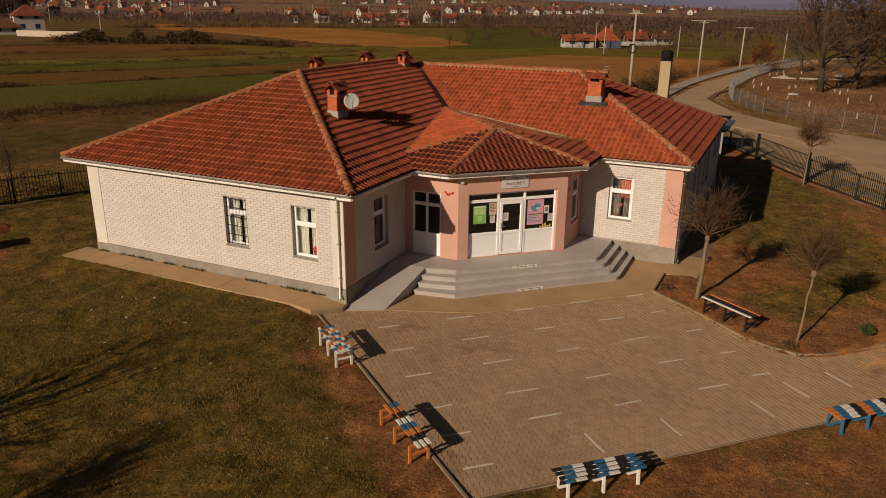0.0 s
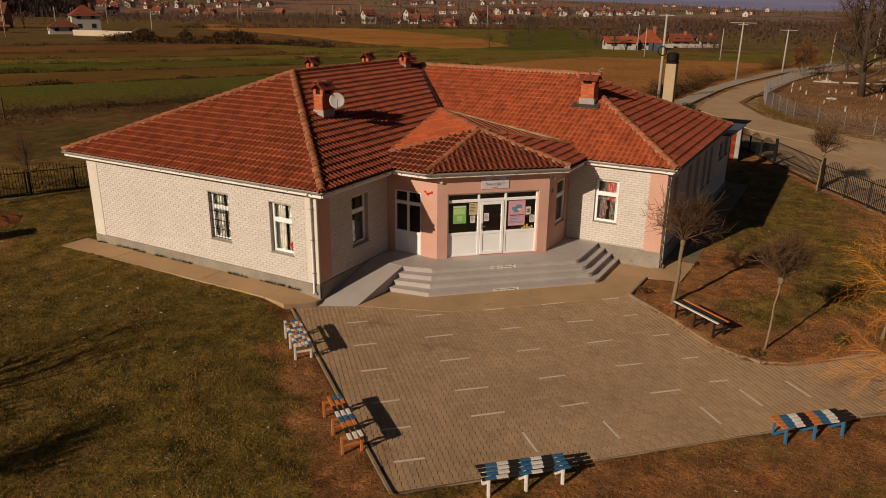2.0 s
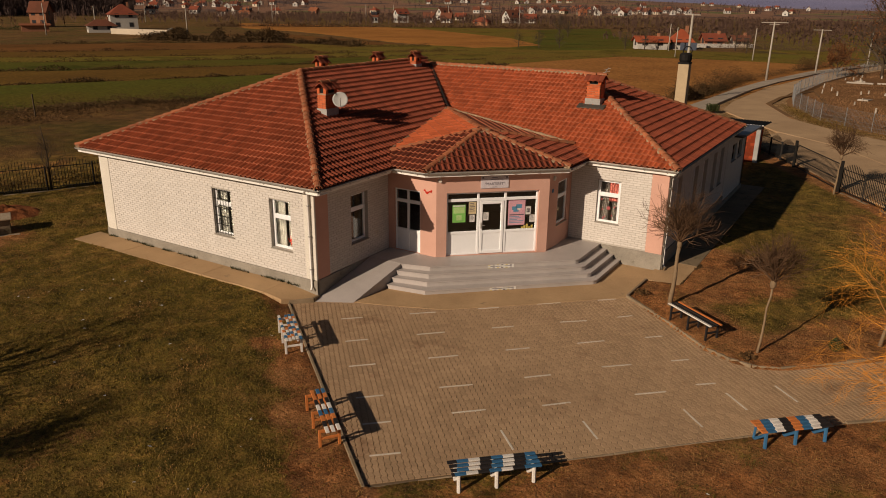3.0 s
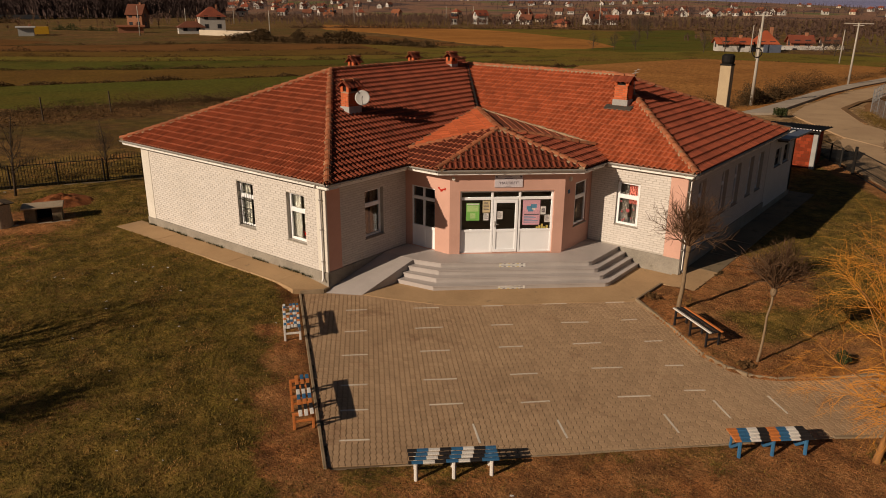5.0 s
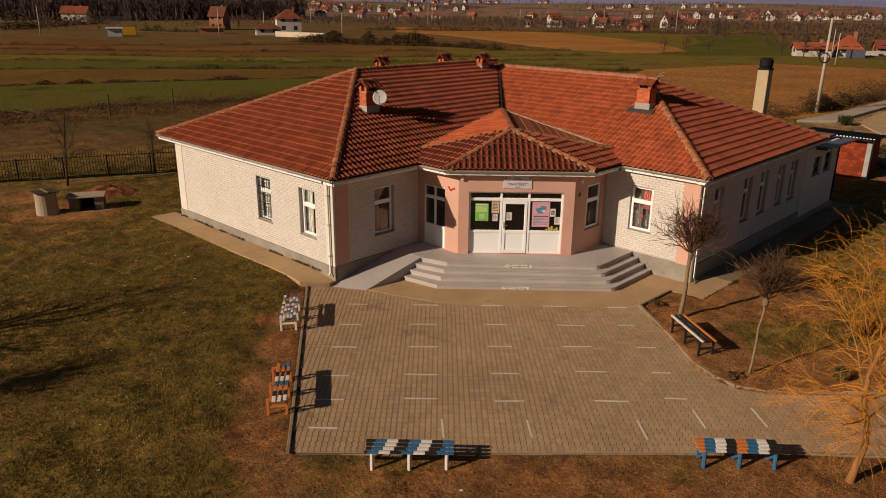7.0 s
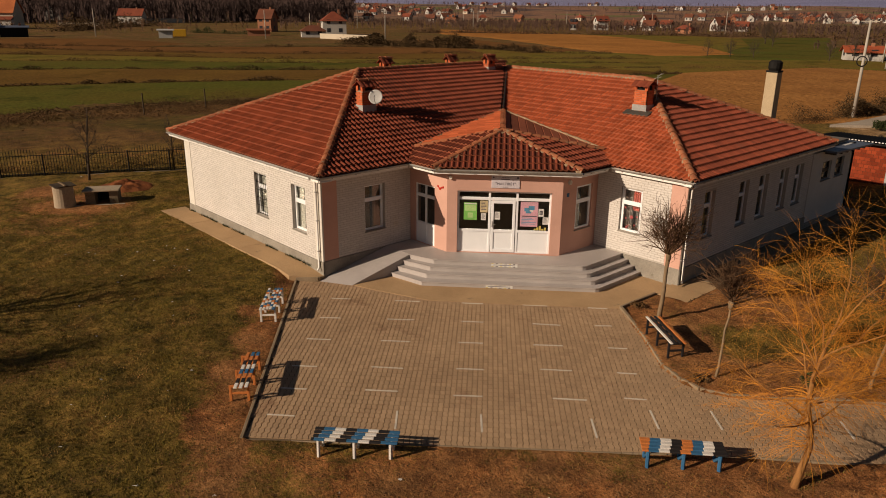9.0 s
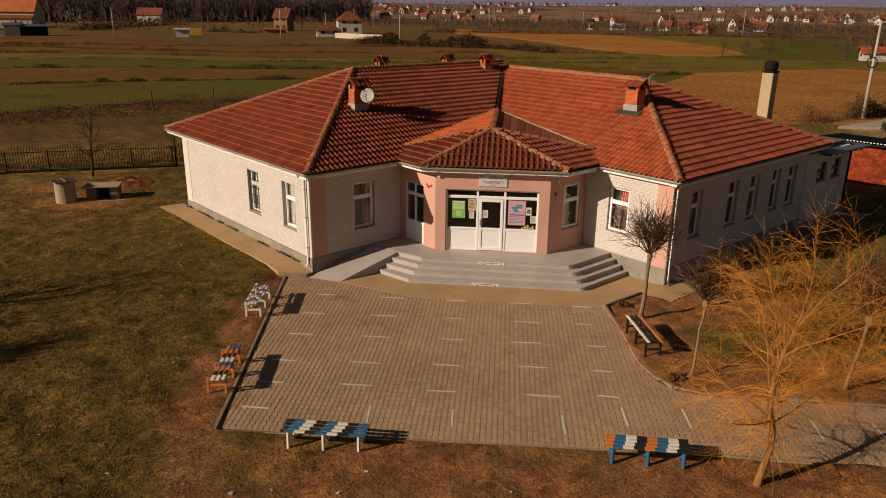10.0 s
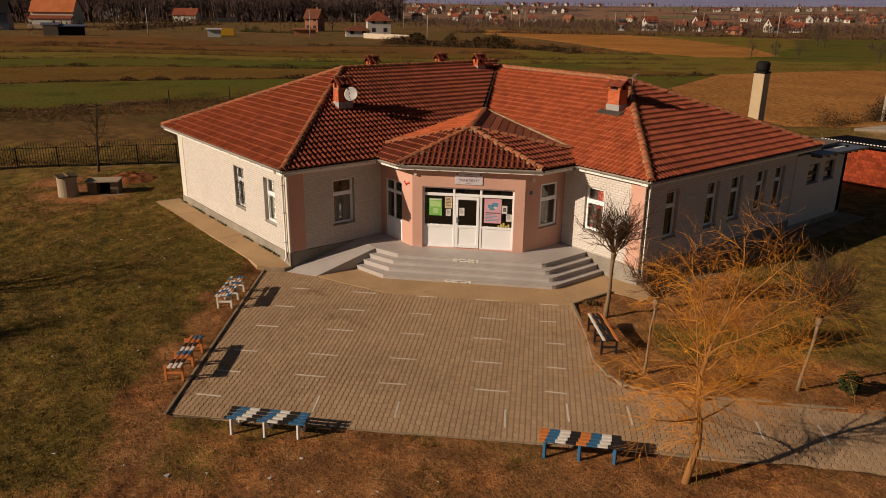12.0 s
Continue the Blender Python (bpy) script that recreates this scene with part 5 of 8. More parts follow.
def chimney(x, y, zb, w, d, h, base=0.0, ridge_along="x", name_label="red brick chimney with a little tiled gable", open_top=True):
    """A brick chimney with a gabled tile cap."""
    c = part("chimney", Geo().box(x - w / 2 - 0.02, y - d / 2 - 0.02, zb - 0.5, x + w / 2 + 0.02, y + d / 2 + 0.02, zb + base), M_CEMENT, school, name_label)
    brick_block(c, x - w / 2, y - d / 2, x + w / 2, y + d / 2, zb + base, zb + h - 0.18)
    for sx in (-1, 1):
        for sy in (-1, 1):
            part("pillar", Geo().box(x + sx * (w / 2 - 0.06) - 0.06, y + sy * (d / 2 - 0.06) - 0.06, zb + h - 0.2, x + sx * (w / 2 - 0.06) + 0.06, y + sy * (d / 2 - 0.06) + 0.06, zb + h), M_REDBRICK, c)
    part("flue", Geo().box(x - w / 2 + 0.05, y - d / 2 + 0.05, zb + h - 0.19, x + w / 2 - 0.05, y + d / 2 - 0.05, zb + h - 0.03), M_SOOT, c)
    along = Vector((1, 0, 0)) if ridge_along == "x" else Vector((0, 1, 0))
    across = Vector((0, 1, 0)) if ridge_along == "x" else Vector((1, 0, 0))
    la, lc = (w, d) if ridge_along == "x" else (d, w)
    for s in (-1, 1):
        k = max(3, round((la + 0.2) / 0.2))
        for i in range(k):
            a0 = -(la + 0.2) / 2 + (la + 0.2) * i / k
            g = Geo()
            pts = []
            for j in range(5):
                t = a0 + (la + 0.2) / k * j / 4
                hgt = 0.03 * math.sin(math.pi * j / 4)
                for q in (0, 1):
                    p = Vector((x, y, zb + h + 0.20 + hgt)) + along * t + across * s * (0.0 if q == 0 else lc / 2 + 0.12) - Vector((0, 0, 0.0 if q == 0 else 0.24))
                    pts.append(p)
            pts += [p - Vector((0, 0, 0.025)) for p in pts]
            f = []
            for j in range(4):
                f += [(2 * j, 2 * j + 2, 2 * j + 3, 2 * j + 1), (10 + 2 * j, 10 + 2 * j + 1, 10 + 2 * j + 3, 10 + 2 * j + 2), (2 * j + 1, 2 * j + 3, 12 + 2 * j + 1, 10 + 2 * j + 1)]
            f += [(0, 1, 11, 10), (8, 18, 19, 9)]
            part("cap_tile", g.add(pts, f), M_TILE, c)
    R = Matrix((along, across, Vector((0, 0, 1)))).transposed().to_4x4()
    for i in range(max(2, round(la / 0.3))):
        ob = new("ridge_tile", CAP)
        ob.parent = c
        ob.matrix_basis = Matrix.Translation(Vector((x, y, zb + h + 0.17)) + along * (-(la + 0.2) / 2 + i * (la - 0.15) / max(1, round(la / 0.3) - 1))) @ R


chimney(-5.95, 7.5, 6.30, 0.34, 0.42, 0.44, 0.0, "y")
chimney(-5.98, 11.5, 6.30, 0.34, 0.42, 0.42, 0.0, "y")
chimney(-4.95, 13.1, 6.10, 0.36, 0.44, 0.62, 0.30, "y", name_label="brick chimney with a cement foot and tiled gable")
chimney(-2.66, 3.95, 5.00, 0.42, 0.62, 1.22, 0.50, "y", "tall brick chimney with a cement foot and tiled gable")
chimney(4.44, 12.12, 5.20, 0.60, 0.48, 1.12, 0.38, "x", "brick chimney with a pale cement foot and tiled gable")
part("flashing", Geo().cbox(-0.6, -0.36, 0.05, 0.56, 0.0, 0.085, 0.008, pose(4.46, 11.95, 5.29, 23, 0, 0)), M_PIPE, roof, "dark lead flashing below the chimney")
# ---- things at the entrance ----
def multi(name, pieces, parent=None, label="", local=False):
    """One mesh from pieces of several materials."""
    g, mats, which = Geo(), [], []
    for geo, m in pieces:
        if m not in mats:
            mats.append(m)
        which += [mats.index(m)] * len(geo.f)
        g.add(geo.v, geo.f)
    me = g.mesh(name)
    for m in mats:
        me.materials.append(m)
    me.polygons.foreach_set("material_index", which)
    return part(name, me, None, parent, label, local=local)


def paint(name, c, rough=0.6, wear=(0.35, 0.24, 0.15)):
    return mat(name, c, tuple(0.85 * k for k in c), 3.0, rough, 0.15, 45, c3=tuple(0.6 * k + 0.4 * w for k, w in zip(c, wear)), c3_scale=9, c3_from=0.64)


P_WHITE, P_BLUE, P_BLACK, P_ORANGE = paint("worn_white_paint", (0.70, 0.66, 0.60)), paint("worn_blue_paint", (0.035, 0.13, 0.25)), paint("worn_black_paint", (0.025, 0.022, 0.022)), paint("worn_orange_paint", (0.58, 0.19, 0.055))
PAPER_G, PAPER_G2 = paint("green_print", (0.20, 0.50, 0.12)), paint("light_green_print", (0.42, 0.62, 0.25))
PAPER_P, PAPER_W, PAPER_Y, PAPER_B, PAPER_D = paint("pink_print", (0.66, 0.36, 0.42)), paint("white_paper", (0.70, 0.68, 0.64)), paint("yellowed_paper", (0.62, 0.50, 0.30)), paint("blue_print", (0.10, 0.28, 0.42)), paint("dark_ink", (0.12, 0.10, 0.12))
SIGN_BG, RED_PLASTIC, YELLOW_TAPE = paint("pale_lilac_board", (0.60, 0.55, 0.58)), paint("red_plastic", (0.55, 0.035, 0.02)), paint("yellow_tape", (0.62, 0.50, 0.14))
MF = frame2(CORNER_A, FACE_U)


def sheet(geo, s0, z0, s1, z1, y, t=0.003, m=MF):
    return geo.box(s0, y - t, z0, s1, y, z1, m)


def poster(name, s0, z0, s1, z1, base, marks, label, y=0.127, m=MF):
    """A flat print on glass with its printed shapes a hair proud of it."""
    p = thing(name, label, name.replace("_", " "), m @ Matrix.Translation(((s0 + s1) / 2, y, z0)))
    part("sheet", sheet(Geo(), s0, z0, s1, z1, y, 0.003, m), base, p)
    for (a, b, c, d, ink) in marks:
        part("printed_bar", sheet(Geo(), s0 + (s1 - s0) * a, z0 + (z1 - z0) * b, s0 + (s1 - s0) * c, z0 + (z1 - z0) * d, y - 0.003, 0.001, m), ink, p)
    return p


def lines(n, a, b, top, bottom, ink):
    r = random.Random(n * 7 + int(top * 100))
    return [(a, top - (top - bottom) * i / n - 0.4 * (top - bottom) / n, a + (b - a) * r.uniform(0.55, 1), top - (top - bottom) * i / n, ink) for i in range(n)]


poster("poster", 0.60, 1.86, 1.07, 2.50, PAPER_G, [(0.05, 0.90, 0.95, 0.97, PAPER_W), (0.08, 0.52, 0.92, 0.86, PAPER_G2), (0.30, 0.12, 0.70, 0.42, PAPER_G2)], "green printed poster taped to the entrance glass")
poster("notice", 1.18, 2.15, 1.45, 2.58, PAPER_Y, lines(6, 0.12, 0.88, 0.9, 0.15, PAPER_D), "yellowed notice on the entrance glass")
poster("notice", 1.22, 1.86, 1.40, 2.12, PAPER_W, lines(6, 0.12, 0.88, 0.9, 0.15, PAPER_D), "small white notice on the entrance glass")
poster("notice", 1.70, 1.90, 1.90, 2.19, PAPER_W, lines(7, 0.12, 0.88, 0.9, 0.15, PAPER_D), "white notice on the door pane", 0.112)
poster("poster", 2.62, 1.67, 3.24, 2.58, PAPER_P, [(0.22, 0.62, 0.52, 0.76, PAPER_B), (0.46, 0.68, 0.80, 0.84, PAPER_B), (0.30, 0.54, 0.62, 0.62, PAPER_B), (0.55, 0.60, 0.72, 0.68, PAPER_W)]
       + lines(5, 0.08, 0.92, 0.36, 0.06, PAPER_B) + [(0.08, 0.40, 0.94, 0.44, PAPER_D)], "pink printed poster with a blue drawing")
poster("notice", 3.26, 2.05, 3.45, 2.34, PAPER_W, [(0.2, 0.25, 0.8, 0.75, PAPER_D), (0.32, 0.38, 0.68, 0.62, PAPER_W)], "white sheet with a dark round drawing")
poster("notice", 3.42, 1.76, 3.62, 2.03, PAPER_W, lines(6, 0.12, 0.88, 0.9, 0.15, PAPER_D), "white notice beside the pink poster")
g = Geo()
for i in range(5):
    sheet(g, 3.12 + 0.09 * i, 1.54, 3.19 + 0.09 * i, 1.60 + 0.05 * (i % 3), 0.127)
tagged(part("paper_cutout", g, YELLOW_TAPE), "row of yellow paper cut-outs along the pane", "decoration")

# name board over the door
board = thing("sign", "pale lilac school name board over the entrance", "sign", pose(*(MF @ Vector((2.05, -0.02, 3.3)))))
part("board", Geo().cbox(1.56, -0.028, 3.09, 2.55, -0.004, 3.53, 0.004, MF), SIGN_BG, board)
for a, b, c, d in ((1.93, 3.46, 2.16, 3.475), (1.90, 3.40, 2.20, 3.42), (1.96, 3.125, 2.14, 3.14), (1.60, 3.44, 1.66, 3.50), (2.45, 3.44, 2.51, 3.50)):
    part("printed_bar", sheet(Geo(), a, b, c, d, -0.028, 0.001), PAPER_D, board)
tc = bpy.data.curves.new("lettering", "FONT")
tc.body, tc.size, tc.extrude, tc.align_x = '"MARTIR\u00cbT"', 0.135, 0.0015, "CENTER"
tc.materials.append(PAPER_D)
txt = new("lettering", tc)
txt.parent, txt.matrix_parent_inverse = board, board.matrix_basis.inverted()
txt.matrix_basis = MF @ Matrix.Translation((2.055, -0.030, 3.20)) @ pose(0, 0, 0, 90, 0, 0)

# step labels with hazard edges
for (s, z, lv) in ((2.02, 0.560, 0), (2.14, 0.088, 3)):
    kl, kr = levels[lv][2], levels[lv][3]
    L = math.hypot(kr[0] - kl[0], kr[1] - kl[1])
    m = frame2(kl, ((kr[0] - kl[0]) / L, (kr[1] - kl[1]) / L))
    ss = s if lv == 0 else s + 0.05
    pieces = [(Geo().box(ss, -0.012, z - 0.062, ss + 0.92, -0.006, z + 0.062, m), PAPER_W), (Geo().box(ss + 0.08, -0.0135, z - 0.010, ss + 0.84, -0.0125, z + 0.010, m), PAPER_D)]
    for k in range(6):
        for zz in (z - 0.060, z + 0.038):
            pieces.append((Geo().box(ss + 0.01 + k * 0.152, -0.0135, zz, ss + 0.085 + k * 0.152, -0.0125, zz + 0.022, m), PAPER_D if k % 2 else YELLOW_TAPE))
    tagged(multi("step_label", pieces), "white warning label with yellow and black edges on the step", "label", group="step labels")

# small fittings on the porch
m = frame2((0, 3.95), UX)
g = Geo()
for (a, b, c, d) in ((1.58, 2.94, 1.74, 2.99), (1.52, 2.99, 1.60, 3.05), (1.72, 2.97, 1.84, 3.02), (1.62, 2.90, 1.70, 2.95), (1.80, 3.00, 1.86, 3.06)):
    g.box(a, -0.012, b, c, -0.002, d, m)
tagged(part("wall_emblem", g, RED_PLASTIC), "small red cut-out emblem on the salmon wall", "emblem")
m = frame2(CORNER_B, UY)
lamp = thing("alarm_siren", "round white siren on the shaded porch wall", "alarm", m @ Matrix.Translation((0.35, 0, 3.3)))
part("housing", Geo().tube([m @ Vector((0.35, 0.0, 3.30)), m @ Vector((0.35, -0.05, 3.30)), m @ Vector((0.35, -0.07, 3.30))], [0.09, 0.085, 0.05], 14), M_CREAM, lamp, smooth=False)
tagged(part("wall_plate", Geo().cbox(0.22, -0.012, 2.78, 0.36, -0.002, 2.92, 0.003, m), P_BLUE), "small blue plate on the porch wall", "plate")
m = frame2(CORNER_A, FACE_U)
tagged(part("porch_light", Geo().tube([m @ Vector((0.12, 0.0, 3.42)), m @ Vector((0.12, -0.09, 3.42))], [0.07, 0.055], 12), M_CREAM), "small round light under the porch eave", "lamp")

# paper flowers and pot plant behind the windows
FADED_RED = paint("faded_red_paper", (0.36, 0.085, 0.085))
m = frame2((5.0, 8.75), UX)
r = random.Random(3)
for (s, z, q) in ((1.48, 2.02, 0.065), (1.20, 2.33, 0.035), (1.62, 1.75, 0.03), (1.25, 1.95, 0.03), (1.36, 1.68, 0.028), (1.70, 2.08, 0.03), (1.55, 2.36, 0.025), (1.30, 1.62, 0.035)):
    g = Geo()
    for k in range(7):
        a = 2 * math.pi * k / 7
        g.box(-0.55 * q, -0.002, -0.35 * q, 0.55 * q, 0.0, 0.35 * q, m @ Matrix.Translation((s + 0.55 * q * math.cos(a), 0.105 - 0.0005 * k, z + 0.55 * q * math.sin(a))) @ pose(0, 0, 0, 0, -math.degrees(a), 0))
    tagged(part("paper_flower", g, FADED_RED), "faded red paper flower stuck to the window", "decoration", group="paper flowers")
m = frame2(E1, UX)
pot = thing("pot_plant", "red flowering pot plant on the window sill inside", "pot plant", m @ Matrix.Translation((9.55, 0.24, 1.45)))
part("pot", Geo().tube([m @ Vector((9.55, 0.26, 1.46)), m @ Vector((9.55, 0.26, 1.58))], [0.055, 0.075], 10), M_TILE, pot)
g = Geo()
for k in range(60):
    c = m @ Vector((9.53 + r.gauss(0, 0.08), 0.235 + r.uniform(-0.02, 0.03), 1.66 + r.gauss(0, 0.05)))
    d = Vector((r.gauss(0, 1), r.gauss(0, 1), r.gauss(0, 1))).normalized() * 0.035
    e = d.orthogonal().normalized() * 0.018
    g.quad(c - d, c + e, c + d, c - e)
part("flowers", g, RED_PLASTIC, pot, "red leaves and flowers")

# ---- benches ----
def bench(m, length, width, height, slat_rows, frame_paint, label, style, gap=0.02, slat_t=0.035, first=1.0, skew=0.0):
    """A backless slatted bench on three leg frames; slats are painted in coloured lengths."""
    b = thing("bench", label, "bench", m, group="painted benches")
    n = len(slat_rows)
    sw = (width - gap * (n - 1)) / n
    for i, colours in enumerate(slat_rows):
        y0 = -width / 2 + i * (sw + gap)
        x = -length / 2 + rng.uniform(-0.02, 0.02)
        pieces = []
        unit = length / (len(colours) - 1 + first)
        for k, c in enumerate(colours):
            x1 = x + unit * (first if k == 0 else 1.0) + rng.uniform(-0.008, 0.012) - (skew * (n - 1 - i) if k == 0 else 0.0)
            if skew and k == len(colours) - 1:
                x1 = length / 2
            if c is not None:
                pieces.append((Geo().cbox(x, y0, height - slat_t, x1, y0 + sw, height, 0.006, pose(0, 0, rng.uniform(-0.003, 0.003))), c))
            x = x1
        if pieces:
            multi("slat", pieces, b, local=True)
    for x in (-length * 0.42, 0.0, length * 0.42):
        g = Geo()
        if style == "trestle":
            for s in (-1, 1):
                g.cbox(x - 0.025, s * width * 0.46 - 0.03, -0.03, x + 0.025, s * width * 0.46 + 0.03, height - slat_t, 0.005)
            g.cbox(x - 0.022, -width * 0.46 + 0.03, height - slat_t - 0.07, x + 0.022, width * 0.46 - 0.03, height - slat_t - 0.002, 0.005)
            g.cbox(x - 0.02, -width * 0.46 + 0.03, height * 0.36, x + 0.02, width * 0.46 - 0.03, height * 0.36 + 0.055, 0.005)
        else:
            q = (width * 0.40) / (height)
            g.tube([(x, -width * 0.44, -0.04), (x, -width * 0.38, height - slat_t)], 0.042, 6)
            g.tube([(x, width * 0.40, -0.04), (x, -width * 0.34, height * 0.70)], 0.036, 6)
            g.cbox(x - 0.024, -width * 0.46, height - slat_t - 0.06, x + 0.024, width * 0.46, height - slat_t - 0.002, 0.005)
            g.tube([(x, width * 0.42, -0.04), (x, width * 0.36, height - slat_t - 0.03)], 0.030, 6)
        part("leg_frame", g, frame_paint, b, local=True)
    return b


W_, B_, K_, O_ = P_WHITE, P_BLUE, P_BLACK, P_ORANGE
lz = lambda x, y: float(lawn_z(x, y))
bench(pose(1.53, -2.92, lz(1.4, -3.1) + 0.02, 0, 0, -39), 1.68, 0.46, 0.46,
      [[W_, B_, O_, W_, B_, W_, O_, W_, B_, W_], [None, None, None, None, None, O_, W_, B_, O_, W_], [B_, O_, W_, B_, O_, B_, W_, B_, O_, W_], [B_, W_, O_, B_, W_, B_, O_, W_, B_, W_], [B_, O_, W_, B_, O_, W_, B_, O_, W_, B_]], P_WHITE,
      "white-framed bench with worn blue, white and orange slats", "trestle", 0.022)
bench(pose(5.12, -5.72, lz(4.9, -5.9) + 0.02, 0, 0, -38), 1.85, 0.46, 0.43,
      [[None] * 8, [O_, O_, K_, W_, B_, O_, K_, W_], [B_, O_, K_, W_, B_, O_, K_, W_], [B_, O_, K_, W_, B_, O_, K_, W_]], P_ORANGE,
      "orange-framed bench with black, white and blue slats", "trestle", 0.045)
bench(pose(9.29, -5.335, lz(9.4, -5.7), 0, 0, 43), 1.84, 0.50, 0.41,
      [[K_, B_, W_, K_, B_, W_, K_, B_]] * 4, P_WHITE,
      "white-legged bench with blue, white and black slats", "brace", 0.055, first=0.85, skew=0.045)
bench(pose(14.15, -0.47, lz(14.3, -0.8), 0, 0, 42), 1.74, 0.50, 0.42,
      [[O_, B_, W_, K_, O_, B_, W_, K_]] * 4, P_BLUE,
      "blue-legged bench with orange, white, blue and black slats", "brace", 0.034, skew=0.03)
bench(pose(10.92, 4.12, lz(11.2, 4.3), 0, 0, -36), 1.82, 0.44, 0.48,
      [[W_], [K_], [K_], [O_]], P_BLACK, "black-legged bench with one white and one orange slat", "trestle", 0.05)

# ---- dish, stack, shed ----
dish = thing("satellite_dish", "grey satellite dish fixed to the tall brick chimney", "satellite dish", pose(-2.2, 4.0, 5.8))
aim = Vector((0.62, -0.74, 0.28)).normalized()
sd = aim.cross(Vector((0, 0, 1))).normalized()
up = sd.cross(aim)
g, rings = Geo(), 6
cx = Vector((-2.12, 4.02, 5.82))
for back in (0.0, -0.012):
    for i in range(rings + 1):
        rr_ = 0.275 * i / rings
        for k in range(24):
            a = 2 * math.pi * k / 24
            g.v.append(tuple(cx + sd * rr_ * math.cos(a) + up * rr_ * math.sin(a) + aim * (0.55 * rr_ ** 2 + back)))
n_ = (rings + 1) * 24
for o in (0, n_):
    for i in range(rings):
        for k in range(24):
            q = (o + i * 24 + k, o + i * 24 + (k + 1) % 24, o + (i + 1) * 24 + (k + 1) % 24, o + (i + 1) * 24 + k)
            g.f.append(q if o == 0 else q[::-1])
for k in range(24):
    g.f.append((rings * 24 + k, rings * 24 + (k + 1) % 24, n_ + rings * 24 + (k + 1) % 24, n_ + rings * 24 + k))
part("reflector", g, M_DISH, dish, smooth=True)
part("arm", Geo().tube([cx - up * 0.26, cx + aim * 0.34 - up * 0.06], 0.012, 6), M_GUTTER, dish)
part("receiver", Geo().tube([cx + aim * 0.36 - up * 0.05, cx + aim * 0.28 - up * 0.02], [0.03, 0.04], 8), M_DISH, dish)
part("bracket", Geo().tube([cx - aim * 0.02, cx - aim * 0.10, (-2.44, 4.05, 5.70)], 0.02, 6), M_GUTTER, dish)

stack = thing("chimney_stack", "tall beige rendered flue with a sooty metal cowl", "chimney", pose(5.91, 20.08, 3.6))
part("shaft", Geo().cbox(5.66, 19.83, 3.2, 6.16, 20.33, 6.52, 0.015), M_STACK, stack)
g = Geo().cbox(5.64, 19.81, 6.52, 6.18, 20.35, 6.60, 0.01)
g.tube([(5.91, 20.08, 6.60), (5.91, 20.08, 6.70), (5.91, 20.08, 6.95), (5.91, 20.08, 7.03)], [0.25, 0.29, 0.29, 0.20], 14)
part("cowl", g, M_SOOT, stack, "black sooty cowl")

# lean-to roof of the annex
awning = part("annex_roof", Geo().prism([(7.0, 19.9), (9.15, 19.9), (9.15, 24.4), (7.0, 24.4)], lambda x, y: 3.36 - 0.03 * (y - 20), lambda x, y: 3.44 - 0.03 * (y - 20)), M_SHEET, school, "flat blue-grey sheet roof of the annex")
for i in range(7):
    y = 20.1 + i * 0.68
    part("rafter", Geo().box(7.1, y, 3.26 - 0.03 * (y - 20), 9.05, y + 0.07, 3.355 - 0.03 * (y - 20)), M_PIPE, awning)
part("annex_roof", Geo().prism([(-10.9, 19.9), (7.0, 19.9), (7.0, 24.4), (-10.9, 24.4)], 3.30, 3.40), M_SHEET, school)

shed = thing("brick_shed", "small red hollow-brick shed with a corrugated roof", "shed", pose(5.5, 32.5, 0))
M_SHEDJOINT = mat("raked_red_joint", (0.17, 0.045, 0.022), (0.13, 0.036, 0.018), 2, 0.95, 0.3, 60)
sw_ = part("shed_wall", Geo().box(4.6, 31.42, -0.1, 7.93, 33.9, 2.12), M_SHEDJOINT, shed)
g, k = Geo(), 0
z = 0.02
while z < 1.95:
    for (p, u, ln) in (((4.6, 31.42), (1, 0), 3.33), ((7.93, 31.42), (0, 1), 2.48)):
        m = frame2(p, u)
        s = -0.13 if k % 2 else 0.0
        while s < ln:
            a, b = max(0.0, s), min(ln, s + 0.245)
            s += 0.265
            if b - a > 0.05:
                g.box(a, -0.012, z, b, 0.0, z + 0.178, m)
    z += 0.20
    k += 1
tagged(part("brickwork", g, M_SHEDBRICK, sw_), kind="stuff")
g = Geo()
n = 50
for j, zo in ((0, 0.0), (1, -0.015)):
    for i in range(n + 1):
        x = 4.1 + 4.3 * i / n
        for yy in (30.95, 34.3):
            g.v.append((x, yy, 2.19 + 0.05 * (34.3 - yy) + 0.03 * math.sin(i * math.pi / 1.0 + 0.5 * math.pi) + zo))
for j in (0, 1):
    for i in range(n):
        o = j * 2 * (n + 1) + 2 * i
        g.f.append((o, o + 2, o + 3, o + 1) if j == 0 else (o, o + 1, o + 3, o + 2))
for i in range(n):
    g.f.append((2 * i, 2 * (n + 1) + 2 * i, 2 * (n + 1) + 2 * i + 2, 2 * i + 2))
part("corrugated_roof", g, M_SOOT, shed, "dark corrugated sheet roof")
# pale tabs added to show sun on the tips of the corrugation
g = Geo()
for i in range(0, 50, 2):
    x = 4.1 + 4.3 * i / 50
    g.box(x, 30.935, 2.335, x + 0.085, 30.955, 2.385)
part("roof_edge", g, M_FASCIA, shed, "pale tabs for the sun glinting on the corrugation tips")
part("corner_pillar", Geo().cbox(7.90, 31.30, -0.1, 8.16, 31.62, 2.1, 0.02), M_CEMENT, shed, "rough grey corner pillar")
part("roof_beam", Geo().cbox(4.2, 31.05, 2.17, 8.3, 31.15, 2.27, 0.01), M_SOOT, shed)

